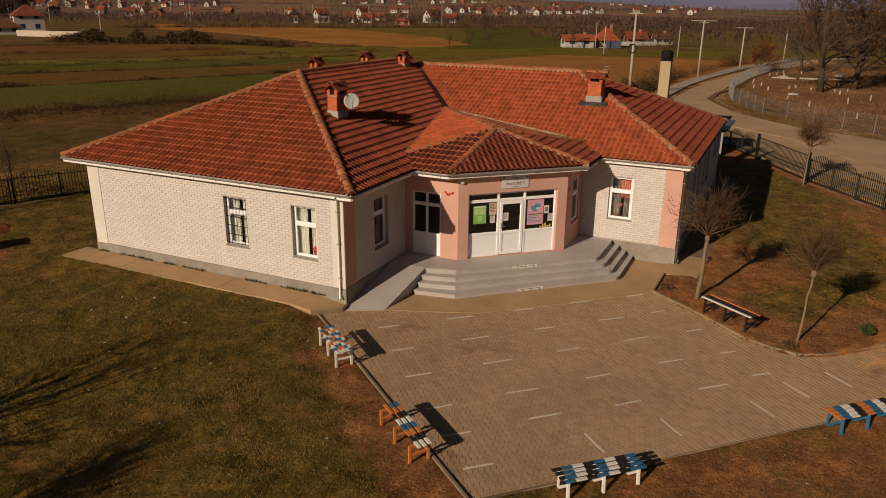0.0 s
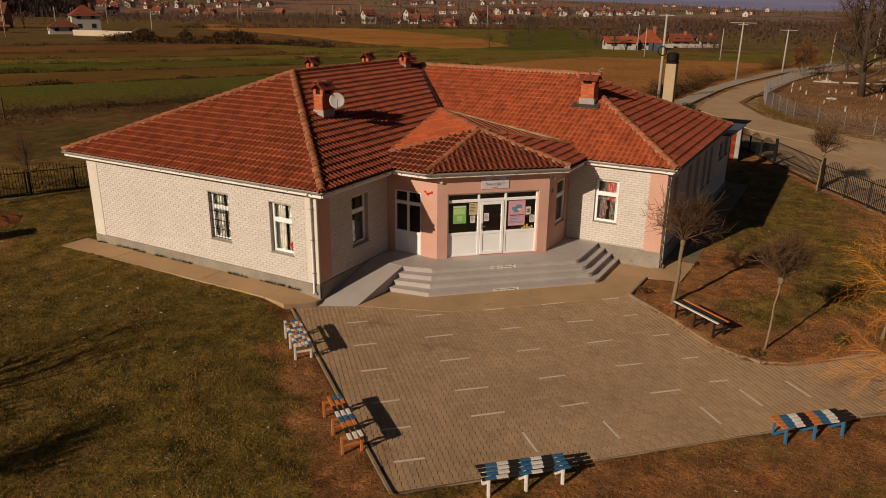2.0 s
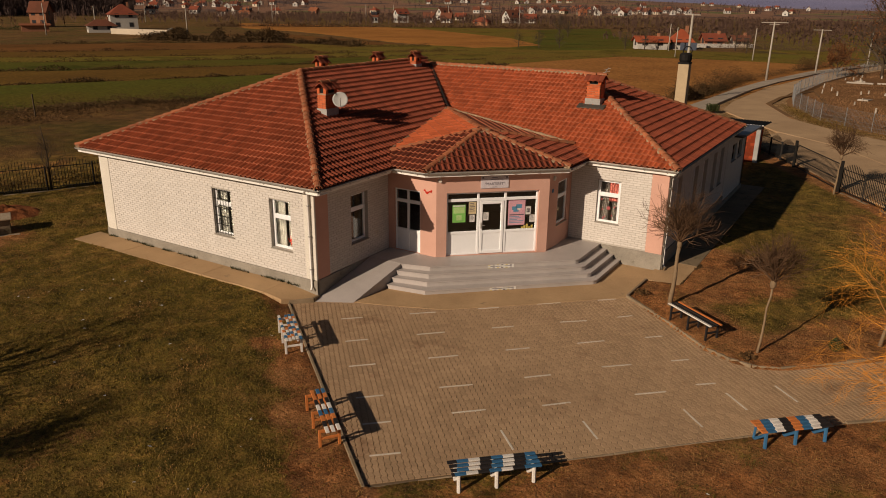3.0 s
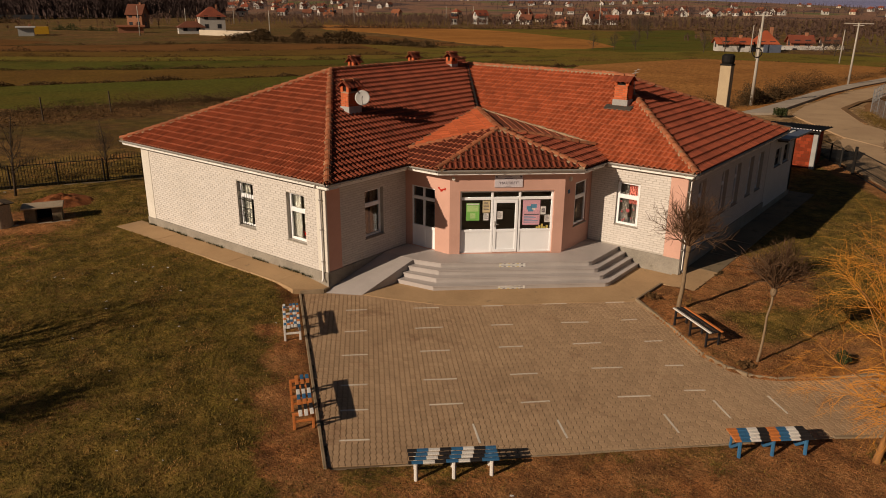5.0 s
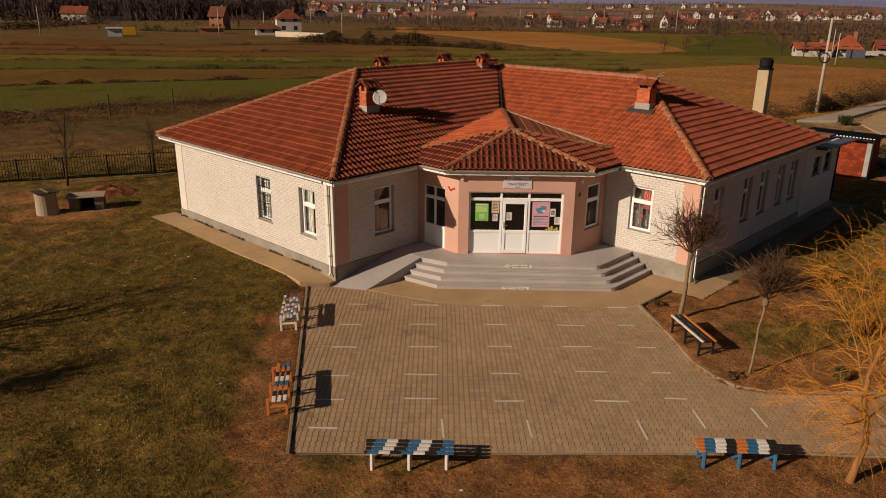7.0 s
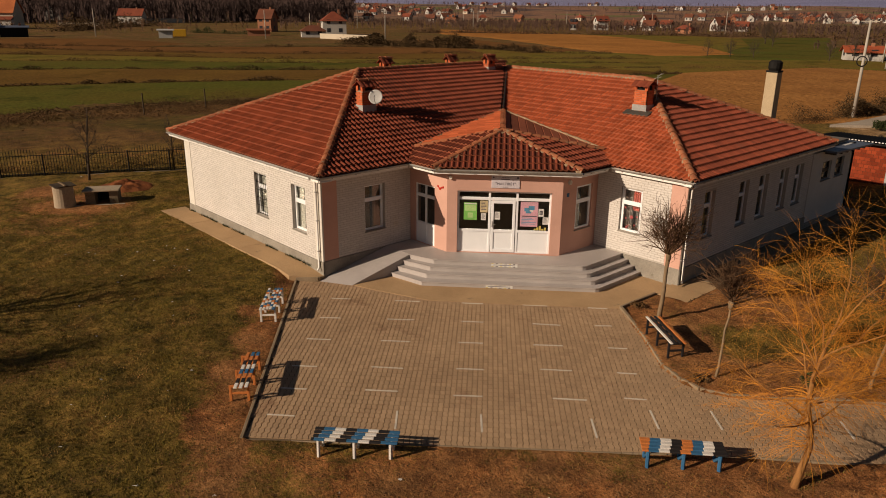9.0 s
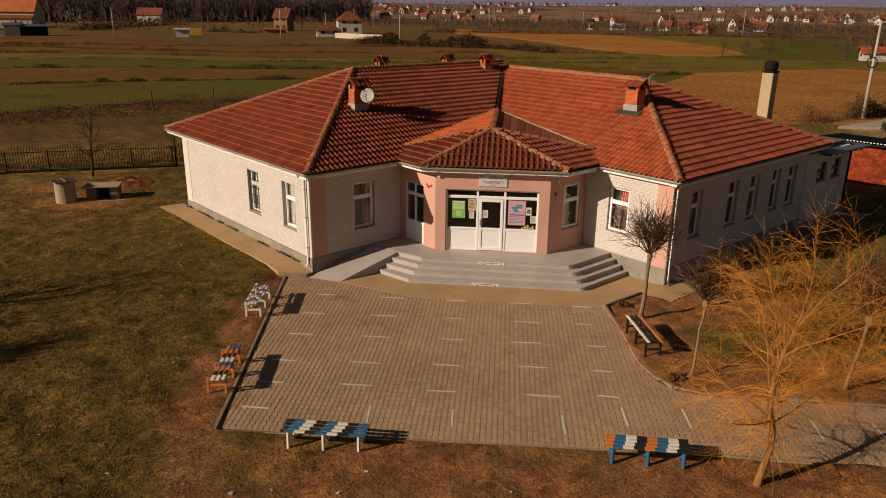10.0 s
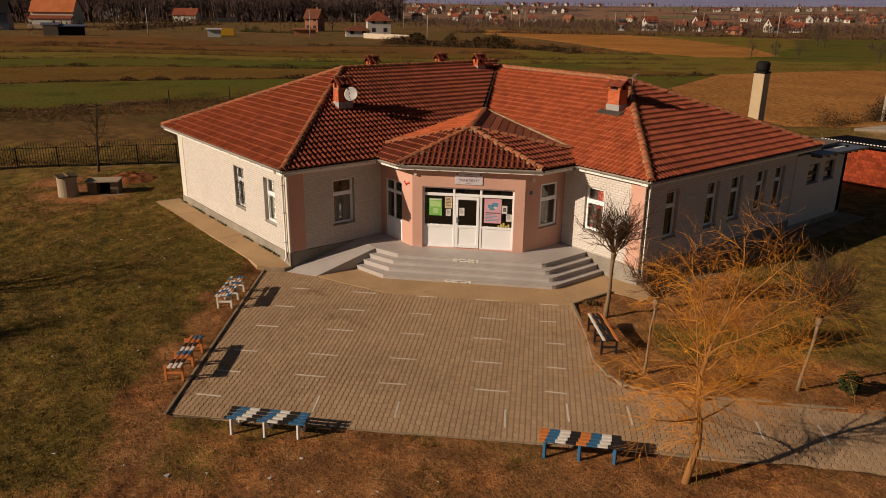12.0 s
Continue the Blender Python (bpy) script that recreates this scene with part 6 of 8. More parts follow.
ant = thing("tv_antenna", "small bent rod antenna behind the chimney", "antenna", pose(4.62, 12.75, 5.9))
part("mast", Geo().tube([(4.62, 12.75, 5.55), (4.60, 12.75, 6.55)], 0.014, 6), M_GUTTER, ant)
for k in range(2):
    part("rod", Geo().tube([(4.50, 12.62 + 0.22 * k, 6.54 + 0.10 * k), (4.80 - 0.05 * k, 12.66 + 0.22 * k, 6.62 + 0.10 * k)], 0.006, 5), M_GUTTER, ant)
part("boom", Geo().tube([(4.60, 12.56, 6.53), (4.62, 12.95, 6.72)], 0.011, 5), M_GUTTER, ant)

# ---- well, concrete box, soil heap ----
M_WELL = mat("pale_well_concrete", (0.38, 0.30, 0.21), (0.30, 0.23, 0.16), 1.5, 0.95, 0.4, 30, c3=(0.15, 0.11, 0.07), c3_scale=4, c3_from=0.6)
# side blocks of the box use a darker concrete than the well
M_SHAFT = mat("dark_shaft_concrete", (0.20, 0.155, 0.105), (0.15, 0.115, 0.075), 1.5, 0.95, 0.5, 25, c3=(0.075, 0.06, 0.035), c3_scale=4, c3_from=0.52)
wz = 0.22
well = thing("well", "concrete ring well with a flat wooden cover", "well", pose(-15.25, -4.05, wz))
part("ring", Geo().tube([(-15.25, -4.05, wz - 0.1), (-15.25, -4.05, wz + 0.04), (-15.25, -4.05, wz + 0.5), (-15.25, -4.05, wz + 0.98)], [0.47, 0.46, 0.44, 0.44], 22), M_WELL, well, smooth=False)
for i in range(5):
    part("cover_board", Geo().cbox(-15.73 + i * 0.195, -4.50, wz + 0.98, -15.73 + i * 0.195 + 0.185, -3.58, wz + 1.02 + 0.006 * (i % 2), 0.008), M_OAKBARK, well, "weathered cover board")
part("cover_batten", Geo().cbox(-15.73, -4.1, wz + 1.028, -14.76, -4.0, wz + 1.07, 0.008), M_GROUND_WOOD, well)
box_m = pose(-14.85, -2.45, wz, 0, 0, 62)
cb = thing("concrete_box", "low open concrete shaft box with a slab on top", "concrete box", box_m)
for (a, b) in ((-0.72, -0.30), (0.32, 0.70)):
    part("side_block", Geo().cbox(a, -0.42, -0.15, b, 0.42, 0.62, 0.015), M_SHAFT, cb, local=True)
# near-black back wall: the darkness of the opening is put into its colour
part("back_wall", Geo().cbox(-0.32, 0.30, -0.15, 0.34, 0.42, 0.62, 0.01), M_SOOT, cb, local=True)
part("top_slab", Geo().cbox(-0.82, -0.54, 0.62, 0.78, 0.46, 0.69, 0.015), M_WELL, cb, local=True)
part("footing", Geo().cbox(-1.2, -0.62, -0.2, 1.0, -0.42, 0.03, 0.015), M_WELL, cb, local=True)
M_HEAP = mat("red_brown_soil", (0.26, 0.085, 0.028), (0.16, 0.05, 0.018), 2, 0.95, 0.8, 12, depth=0.05)
g, n = Geo(), 34
for i in range(n + 1):
    for j in range(n + 1):
        u, v = 2 * i / n - 1, 2 * j / n - 1
        x, y = -17.2 + 1.6 * u, -0.6 + 1.3 * v
        rr_ = math.hypot(u, v)
        h = max(0.0, 1 - rr_) ** 0.7 * (0.03 + 0.50 * float(fbm(x, y, 0.40, 71, 5)))
        g.v.append((x, y, lz(x, y) - 0.04 + h))
for i in range(n):
    for j in range(n):
        q = i * (n + 1) + j
        g.f.append((q, q + n + 1, q + n + 2, q + 1))
tagged(part("soil_mound", g, M_HEAP, smooth=True), "heap of dug red-brown soil and clods", "soil mound")


# ---- fences ----
def arch(i, n):
    return 0.33 * math.sin(math.pi * (i + 0.5) / n) ** 0.8


def iron_fence(posts, label, height=1.15, base=True, z_at=None, spacing=0.14, wave=True):
    """Iron fence panels with spiked bars rising in a low arch between posts."""
    f = thing("iron_fence", label, "fence", pose(posts[0][0], posts[0][1], 0))
    za = z_at or (lambda x, y: 0.0)
    for (x, y) in posts:
        z = za(x, y)
        part("post", Geo().cbox(x - 0.035, y - 0.035, z - 0.2, x + 0.035, y + 0.035, z + height + 0.02, 0.006), M_IRON, f)
    for (x0, y0), (x1, y1) in zip(posts, posts[1:]):
        L = math.hypot(x1 - x0, y1 - y0)
        z = (za(x0, y0) + za(x1, y1)) / 2
        m = frame2((x0, y0), ((x1 - x0) / L, (y1 - y0) / L), z)
        for zz in (0.14, height - 0.06):
            part("rail", Geo().box(0.036, -0.015, zz - 0.018, L - 0.036, 0.015, zz + 0.018, m), M_IRON, f)
        n = max(4, round((L - 0.1) / spacing))
        for i in range(n):
            g = Geo()
            s = 0.05 + (L - 0.1) * (i + 0.5) / n
            t = height + (arch(i, n) if wave else 0)
            g.box(s - 0.012, -0.012, 0.06, s + 0.012, 0.012, t - 0.06, m)
            g.add([m @ Vector(q) for q in ((s - 0.016, -0.016, t - 0.06), (s + 0.016, -0.016, t - 0.06), (s + 0.016, 0.016, t - 0.06), (s - 0.016, 0.016, t - 0.06), (s, 0, t + 0.03))],
                  [(0, 1, 4), (1, 2, 4), (2, 3, 4), (3, 0, 4), (3, 2, 1, 0)])
            part("bar", g, M_IRON, f)
        if base:
            part("base_wall", Geo().cbox(0.0, -0.09, -0.25, L, 0.09, -0.01, 0.012, m), M_KERB, f, "low concrete footing")
    return f


fl = [(-26.2, -10.6), (-25.2, -8.7), (-24.3, -6.8), (-23.3, -4.9), (-22.4, -3.0), (-21.4, -1.1), (-20.5, 0.8), (-19.5, 2.7), (-18.6, 4.6), (-17.6, 6.5), (-16.7, 8.4), (-15.8, 10.3)]
iron_fence(fl, "black iron fence with spiked bars along the lawn", 1.18, True, lambda x, y: lz(x, y))
iron_fence([(13.15, 25.95), (14.25, 24.45), (15.30, 22.80), (16.35, 21.20), (17.4, 19.6), (18.45, 18.0), (19.5, 16.4), (20.6, 14.8), (21.8, 13.0)], "black iron fence beside the road", 1.30)
iron_fence([(4.2, 41.0), (5.4, 39.2), (6.5, 37.4), (7.4, 36.2), (8.4, 34.6), (9.25, 33.2), (10.2, 31.5)], "dark iron fence behind the shed", 1.15)
gate = thing("sliding_gate", "long closed sliding gate of thin black iron bars", "gate", pose(11.7, 28.6, 0))
gx0, gy0, gx1, gy1 = 10.25, 31.3, 13.05, 26.1
L = math.hypot(gx1 - gx0, gy1 - gy0)
m = frame2((gx0, gy0), ((gx1 - gx0) / L, (gy1 - gy0) / L))
for s in (0.0, L):
    part("gate_post", Geo().cbox(s - 0.07, -0.07, -0.2, s + 0.07, 0.07, 1.62, 0.008, m), M_IRON, gate)
for zz in (0.12, 0.62, 1.42):
    part("rail", Geo().box(0.08, -0.02, zz - 0.02, L - 0.08, 0.02, zz + 0.02, m), M_IRON, gate)
for i in range(44):
    s = 0.12 + (L - 0.24) * i / 43
    part("bar", Geo().box(s - 0.009, -0.009, 0.12, s + 0.009, 0.009, 1.42, m), M_IRON, gate)
# ---- trees ----
def grow(g, p, d, length, r, level, spec, rd):
    """One branch and, along it, its children."""
    n = spec["seg"][level]
    pts, rad = [Vector(p)], [r]
    q, dd = Vector(p), Vector(d).normalized()
    for i in range(n):
        w = spec["wander"][level]
        dd = (dd + Vector((rd.gauss(0, w), rd.gauss(0, w), rd.gauss(0, w) + spec["lift"][level]))).normalized()
        q = q + dd * (length / n)
        pts.append(q)
        rad.append(r * (1 - (1 - spec["taper"]) * (i + 1) / n))
    g[min(level, len(g) - 1)].tube(pts, rad, spec["sides"][level], False)
    if level + 1 < len(spec["seg"]):
        for k in range(spec["kids"][level]):
            t = spec["from"][level] + (1 - spec["from"][level]) * (k + rd.random()) / spec["kids"][level]
            f = t * n
            i = min(int(f), n - 1)
            base = pts[i].lerp(pts[i + 1], f - i)
            axis = (pts[i + 1] - pts[i]).normalized()
            side = axis.orthogonal().normalized()
            side.rotate(Matrix.Rotation(rd.uniform(0, 2 * math.pi), 3, axis))
            ang = radians(rd.gauss(*spec["angle"][level]))
            nd = axis * math.cos(ang) + side * math.sin(ang)
            grow(g, base, nd, length * spec["ratio"][level] * rd.uniform(0.7, 1.2), max(spec["rmin"], rad[i] * spec["thin"][level]), level + 1, spec, rd)


def globe_tree(base, trunk_h, crown, label, seed, lean=(0, 0), stems=15, girth=1.0):
    """A small pollarded tree: pale trunk, grafted knot and a round head of bare twigs."""
    rd = random.Random(seed)
    x, y, z = base
    t = thing("globe_tree", label, "tree", pose(x, y, z), group="globe trees")
    top = Vector((x + lean[0], y + lean[1], z + trunk_h))
    pts = [Vector(base).lerp(top, k / 6) + Vector((rd.gauss(0, 0.015), rd.gauss(0, 0.015), 0)) * (0 < k < 6) for k in range(7)]
    pts[0].z -= 0.15
    part("trunk", Geo().tube(pts, [q * girth for q in (0.065, 0.05, 0.045, 0.042, 0.04, 0.04, 0.045)], 9), M_GROUND_WOOD, t, smooth=True)
    part("knot", Geo().tube([top + Vector((0, 0, k)) for k in (-0.10, -0.04, 0.04, 0.12, 0.16)], [0.055, 0.075, 0.085, 0.065, 0.03], 10), M_GROUND_WOOD, t, "swollen graft knot", smooth=True)
    spec = {"seg": [4, 3, 2], "wander": [0.14, 0.18, 0.20], "lift": [0.09, 0.10, 0.07], "taper": 0.35, "sides": [5, 3, 3], "kids": [8, 6], "from": [0.26, 0.1],
            "angle": [(36, 10), (34, 12)], "ratio": [0.60, 0.55], "thin": [0.6, 0.7], "rmin": 0.0075}
    g = [Geo(), Geo()]
    for k in range(stems):
        a, el = 2 * math.pi * k / stems * 2.4 + rd.uniform(-0.3, 0.3), radians(30 + 56 * ((k + 0.5) / stems) + rd.uniform(-7, 7))
        d = Vector((math.cos(a) * math.cos(el), math.sin(a) * math.cos(el), math.sin(el)))
        grow(g, top + Vector((0, 0, 0.08)), d, crown * rd.uniform(0.8, 1.05), 0.022, 0, spec, rd)
    g[0].add(g[1].v, g[1].f)
    part("crown", g[0], M_TWIG, t, "dense round crown of bare brown twigs")
    return t


globe_tree((9.84, 5.60, 0.06), 2.05, 1.10, "round-headed bare tree with a pale trunk by the steps", 4, (0.08, 0.02), 24, 1.45)
globe_tree((12.80, 3.52, 0.06), 2.05, 0.92, "thin crooked bare tree in the planted bed", 9, (0.12, 0.05), 19, 0.72)
globe_tree((15.68, 5.95, 0.08), 1.95, 1.15, "round-headed bare tree leaning in the bare bed", 15, (0.22, -0.05), 20)
globe_tree((12.95, 25.2, 0.0), 1.95, 1.05, "small bare tree with a pale trunk beside the gate", 21, (0.03, 0), 18)
# one more stands out of sight on the lawn; its long shadow crosses it
globe_tree((-2.35, -17.2, 0.0), 2.7, 1.25, "bare tree at the edge of the lawn", 33, (0.05, 0), 18)



def willow():
    rd = random.Random(5)
    x, y, z = 16.10, 0.55, 0.0
    t = thing("willow_tree", "leafless young willow with drooping orange twigs", "tree", pose(x, y, z))
    trunk = [Vector(p) for p in ((x - 0.02, y, -0.2), (x, y + 0.02, 0.1), (x + 0.10, y + 0.10, 0.9), (x + 0.04, y + 0.16, 1.25), (x - 0.10, y + 0.20, 1.7), (x - 0.12, y + 0.25, 2.3), (x - 0.02, y + 0.3, 3.0))]
    part("trunk", Geo().tube(trunk, [0.11, 0.08, 0.06, 0.066, 0.052, 0.045, 0.03], 10), M_WILLOWBARK, t, smooth=True)
    spec = {"seg": [7, 6, 5], "wander": [0.10, 0.12, 0.13], "lift": [0.02, -0.016, -0.045], "taper": 0.30, "sides": [5, 3, 3], "kids": [15, 12], "from": [0.12, 0.1],
            "angle": [(47, 14), (42, 16)], "ratio": [0.50, 0.55], "thin": [0.36, 0.50], "rmin": 0.0025}
    g = [Geo(), Geo(), Geo()]
    limbs = [(1.45, 205, 32, 2.2), (1.25, 190, 14, 1.9), (1.7, 28, 36, 3.0), (2.0, 35, 24, 2.6), (2.3, 18, 50, 3.1), (2.5, 200, 58, 2.4), (2.9, 60, 70, 2.7), (3.0, 20, 62, 2.8), (2.4, 115, 45, 2.5),
             (2.2, 295, 45, 2.3), (1.8, 330, 30, 2.3), (1.9, 150, 42, 2.5), (2.9, 250, 70, 2.2), (1.35, 80, 12, 2.0), (1.4, 260, 12, 1.8), (2.7, 345, 55, 2.5)]
    for h, az, el, ln in limbs:
        i = next(k for k in range(len(trunk) - 1) if trunk[k + 1].z >= h - 0.001)
        p = trunk[i].lerp(trunk[i + 1], (h - trunk[i].z) / (trunk[i + 1].z - trunk[i].z))
        a, e = radians(az + rd.uniform(-15, 15)), radians(el)
        grow(g, p, (math.cos(a) * math.cos(e), math.sin(a) * math.cos(e), math.sin(e)), ln * 0.84, 0.021, 0, spec, rd)
    # short shoots hang from the lower trunk
    for k in range(110):
        h = rd.uniform(0.8, 2.1)
        i = next(q for q in range(len(trunk) - 1) if trunk[q + 1].z >= h)
        p = trunk[i].lerp(trunk[i + 1], (h - trunk[i].z) / (trunk[i + 1].z - trunk[i].z))
        a = rd.uniform(0, 6.28)
        d, q, pts = Vector((math.cos(a), math.sin(a), rd.uniform(0.0, 0.6))).normalized(), p, [p]
        for _ in range(5):
            d = (d + Vector((rd.gauss(0, 0.1), rd.gauss(0, 0.1), -0.22))).normalized()
            q = q + d * rd.uniform(0.12, 0.22)
            pts.append(q)
        g[2].tube(pts, [0.006, 0.005, 0.005, 0.004, 0.004, 0.003], 3, False)
    part("branchwork", g[0], M_WILLOWBARK, t, "upright tan limbs")
    part("crown", g[1].add(g[2].v, g[2].f), M_WILLOW, t, "wide crown of fine drooping orange twigs")


willow()


def field_tree(base, height, label, seed, spread=1.0, bark=None, twig=None, name="bare_tree", leaves=0, leaf_mat=None, group=""):
    """A leafless upright tree; with leaves, some dry leaves cling to it."""
    rd = random.Random(seed)
    x, y, z = base
    t = thing(name, label, "tree", pose(x, y, z), group=group)
    th = height * 0.42
    top = Vector((x + rd.gauss(0, 0.03) * height, y + rd.gauss(0, 0.03) * height, z + th))
    pts = [Vector((x, y, z - 0.2)), Vector(base).lerp(top, 0.3), Vector(base).lerp(top, 0.65), top, top + Vector((rd.gauss(0, 0.1), rd.gauss(0, 0.1), height * 0.22))]
    r0 = height * 0.018 * spread
    part("trunk", Geo().tube(pts, [r0 * 1.25, r0, r0 * 0.85, r0 * 0.7, r0 * 0.35], 8), bark or M_OAKBARK, t, smooth=True)
    spec = {"seg": [5, 4, 3], "wander": [0.13, 0.16, 0.2], "lift": [0.10, 0.05, 0.02], "taper": 0.35, "sides": [5, 4, 3], "kids": [7, 6] if height < 8 else [9, 8], "from": [0.25, 0.2],
            "angle": [(42, 12), (40, 14)], "ratio": [0.55, 0.5], "thin": [0.5, 0.5], "rmin": 0.004 * max(1, height / 5)}
    g = [Geo(), Geo()]
    n = 11 if height < 8 else 15
    for k in range(n):
        f = 0.30 + 0.70 * k / n
        p = Vector(base).lerp(top, f) if f < 0.98 else top
        a = k * 2.4 + rd.uniform(-0.4, 0.4)
        e = radians(28 + 45 * (k / n))
        grow(g, p, (math.cos(a) * math.cos(e), math.sin(a) * math.cos(e), math.sin(e)), height * 0.40 * spread * rd.uniform(0.75, 1.1), r0 * 0.42, 0, spec, rd)
    part("crown", Geo().add(g[0].v, g[0].f).add(g[1].v, g[1].f), bark or M_OAKBARK, t, "open crown of bare limbs and twigs")
    if leaves:
        lg = Geo()
        src = g[1].v
        for k in range(leaves):
            c = Vector(src[rd.randrange(len(src))]) + Vector((rd.gauss(0, 0.08), rd.gauss(0, 0.08), rd.gauss(0, 0.08)))
            d = Vector((rd.gauss(0, 1), rd.gauss(0, 1), rd.gauss(0, 1))).normalized() * 0.10
            e = d.orthogonal().normalized() * 0.06
            lg.quad(c - d, c + e, c + d, c - e)
        tagged(part("foliage", lg, leaf_mat, t, "rust-brown dry leaves"), kind="stuff")
    return t


M_DRYLEAF = mat("dry_leaf", (0.20, 0.080, 0.03), (0.12, 0.05, 0.02), 0.5, 0.9, 0.1, rand=0.3)
field_tree((-5.7, -15.6, 0.0), 6.6, "bare tree at the far side of the lawn", 53, 1.25)
field_tree((-20.0, -1.5, 0.25), 5.9, "slender bare tree beside the lawn fence", 51, 0.55, group="fence trees")
field_tree((-19.5, 2.9, 0.25), 4.9, "bare young tree close to the lawn fence", 52, 0.5, group="fence trees")
field_tree((14.6, 75.2, 0), 15.5, "old bare oak with russet leaves in the graveyard", 61, 1.15, leaves=2600, leaf_mat=M_DRYLEAF, name="oak_tree", group="graveyard oaks")
field_tree((18.2, 80.5, 0), 15.0, "old spreading oak with russet leaves in the graveyard", 62, 1.15, leaves=2600, leaf_mat=M_DRYLEAF, name="oak_tree", group="graveyard oaks")
field_tree((22.5, 88.0, 0), 13.0, "bare oak at the back of the graveyard", 63, 1.1, leaves=2000, leaf_mat=M_DRYLEAF, name="oak_tree", group="graveyard oaks")
field_tree((7.2, 100.0, 0), 4.6, "low russet-leaved tree by the road bend", 64, 1.3, leaves=2600, leaf_mat=M_DRYLEAF, name="russet_tree")
field_tree((12.5, 103.0, 0), 9.0, "bare tree behind the graveyard", 65, 1.1, leaves=600, leaf_mat=M_DRYLEAF)
field_tree((20.5, 108.0, 0), 11.0, "tall bare tree behind the graveyard", 66, 1.1, leaves=800, leaf_mat=M_DRYLEAF)
for i, (x, y, h) in enumerate(((-36, 139, 5), (-33, 143, 6), (-13, 146, 5), (-17, 156, 6), (-58, 133, 4.5), (-54, 135, 5), (-50, 137, 4.5), (-70, 190, 7), (-79, 205, 8))):
    field_tree((x, y, 0), h, "far bare tree among the fields", 70 + i, 1.0, group="field trees")

# ---- shrubs ----
M_SHRUB = mat("dark_evergreen", (0.045, 0.055, 0.018), (0.030, 0.036, 0.013), 2, 0.85, 0.1, rand=0.25)
M_WEED = mat("dry_weed", (0.125, 0.066, 0.026), (0.070, 0.037, 0.016), 0.4, 0.95, 0.1, rand=0.3)


def shrub(x, y, z, w, h, n, material, label, seed, name="shrub", leaf=0.05):
    """A small shrub: short stems and many single leaves."""
    rd = random.Random(seed)
    s = thing(name, label, "shrub", pose(x, y, z))
    g = Geo()
    for k in range(14):
        a = rd.uniform(0, 6.28)
        g.tube([(x, y, z - 0.05), (x + math.cos(a) * w * 0.25, y + math.sin(a) * w * 0.25, z + h * 0.5), (x + math.cos(a) * w * 0.45 * rd.random(), y + math.sin(a) * w * 0.45 * rd.random(), z + h * rd.uniform(0.75, 1.0))], [0.012, 0.009, 0.004], 4, False)
    part("stem", g, M_TWIG, s)
    g = Geo()
    for k in range(n):
        d = Vector((rd.gauss(0, 1), rd.gauss(0, 1), rd.gauss(0, 1))).normalized()
        rr_ = rd.random() ** 0.4 * (0.8 + 0.35 * math.sin(5 * d.x + seed) * math.cos(4 * d.y))
        c = Vector((x + d.x * w / 2 * rr_, y + d.y * w / 2 * rr_, z + h * 0.52 + d.z * h / 2 * rr_))
        e = Vector((rd.gauss(0, 1), rd.gauss(0, 1), rd.gauss(0, 1))).normalized() * leaf
        f = e.orthogonal().normalized() * leaf * 0.45
        g.quad(c - e, c + f, c + e, c - f)
    tagged(part("foliage", g, material, s), kind="stuff")


shrub(16.55, 6.75, 0.08, 0.55, 0.62, 1500, M_SHRUB, "small dark evergreen shrub in the bare bed", 1)
shrub(14.62, 4.82, 0.08, 0.42, 0.40, 900, M_SHRUB, "small dark olive shrub in the bare bed", 2, leaf=0.04)
shrub(0.9, 52.6, 0.08, 1.5, 0.8, 1500, M_SHRUB, "low green bush at the corner of the road", 5, leaf=0.07)
shrub(8.75, 6.1, 0.06, 0.5, 0.14, 260, M_WEED, "flat clump of dry plants by the kerb", 3, leaf=0.05)
shrub(12.6, 3.1, 0.06, 0.55, 0.12, 260, M_WEED, "flat clump of dry plants at the kerb bend", 4, leaf=0.05)

# ---- street: poles and graveyard ----
M_POLE = mat("concrete_pole", (0.42, 0.38, 0.32), (0.35, 0.31, 0.26), 0.8, 0.9, 0.2, 20)


def pole(x, y, h, label, arms=(), coil=None, r=0.15):
    p = thing("utility_pole", label, "utility pole", pose(x, y, 0), group="utility poles")
    part("shaft", Geo().tube([(x, y, -0.3), (x, y, h)], [r, r * 0.55], 10), M_POLE, p, smooth=True)
    for z, ln in arms:
        part("crossarm", Geo().cbox(x - ln / 2, y - 0.035, z - 0.035, x + ln / 2, y + 0.035, z + 0.035, 0.01), M_POLE, p)
        for k in (-0.9, 0.0, 0.9):
            part("insulator", Geo().tube([(x + k * ln / 2, y, z + 0.05), (x + k * ln / 2, y, z + 0.22)], [0.05, 0.03], 6), M_SOOT, p)
    if coil:
        a = [(x - 0.05 + 0.42 * math.cos(t), y - 0.18, coil + 0.42 * math.sin(t)) for t in np.linspace(0, 2 * math.pi, 20)]
        part("cable_coil", Geo().tube(a, 0.05, 6, False), M_SOOT, p, "coil of spare black cable")


pole(-3.30, 58.6, 8.45, "tapered concrete utility pole with a cable coil", ((8.35, 1.5),), 5.0, 0.17)
pole(0.03, 87.0, 7.4, "concrete utility pole with a wide crossarm", ((7.3, 3.2), (7.1, 1.2)))
pole(4.03, 104.5, 6.2, "concrete utility pole far along the road", ((6.1, 2.4),))
pole(-28.1, 143.8, 5.6, "thin concrete pole before the farm", (), None, 0.12)
pole(-22.0, 126.0, 5.4, "thin concrete pole at the field edge", (), None, 0.12)
pole(-8.3, 126.0, 5.6, "thin concrete pole beyond the ploughed field", (), None, 0.12)
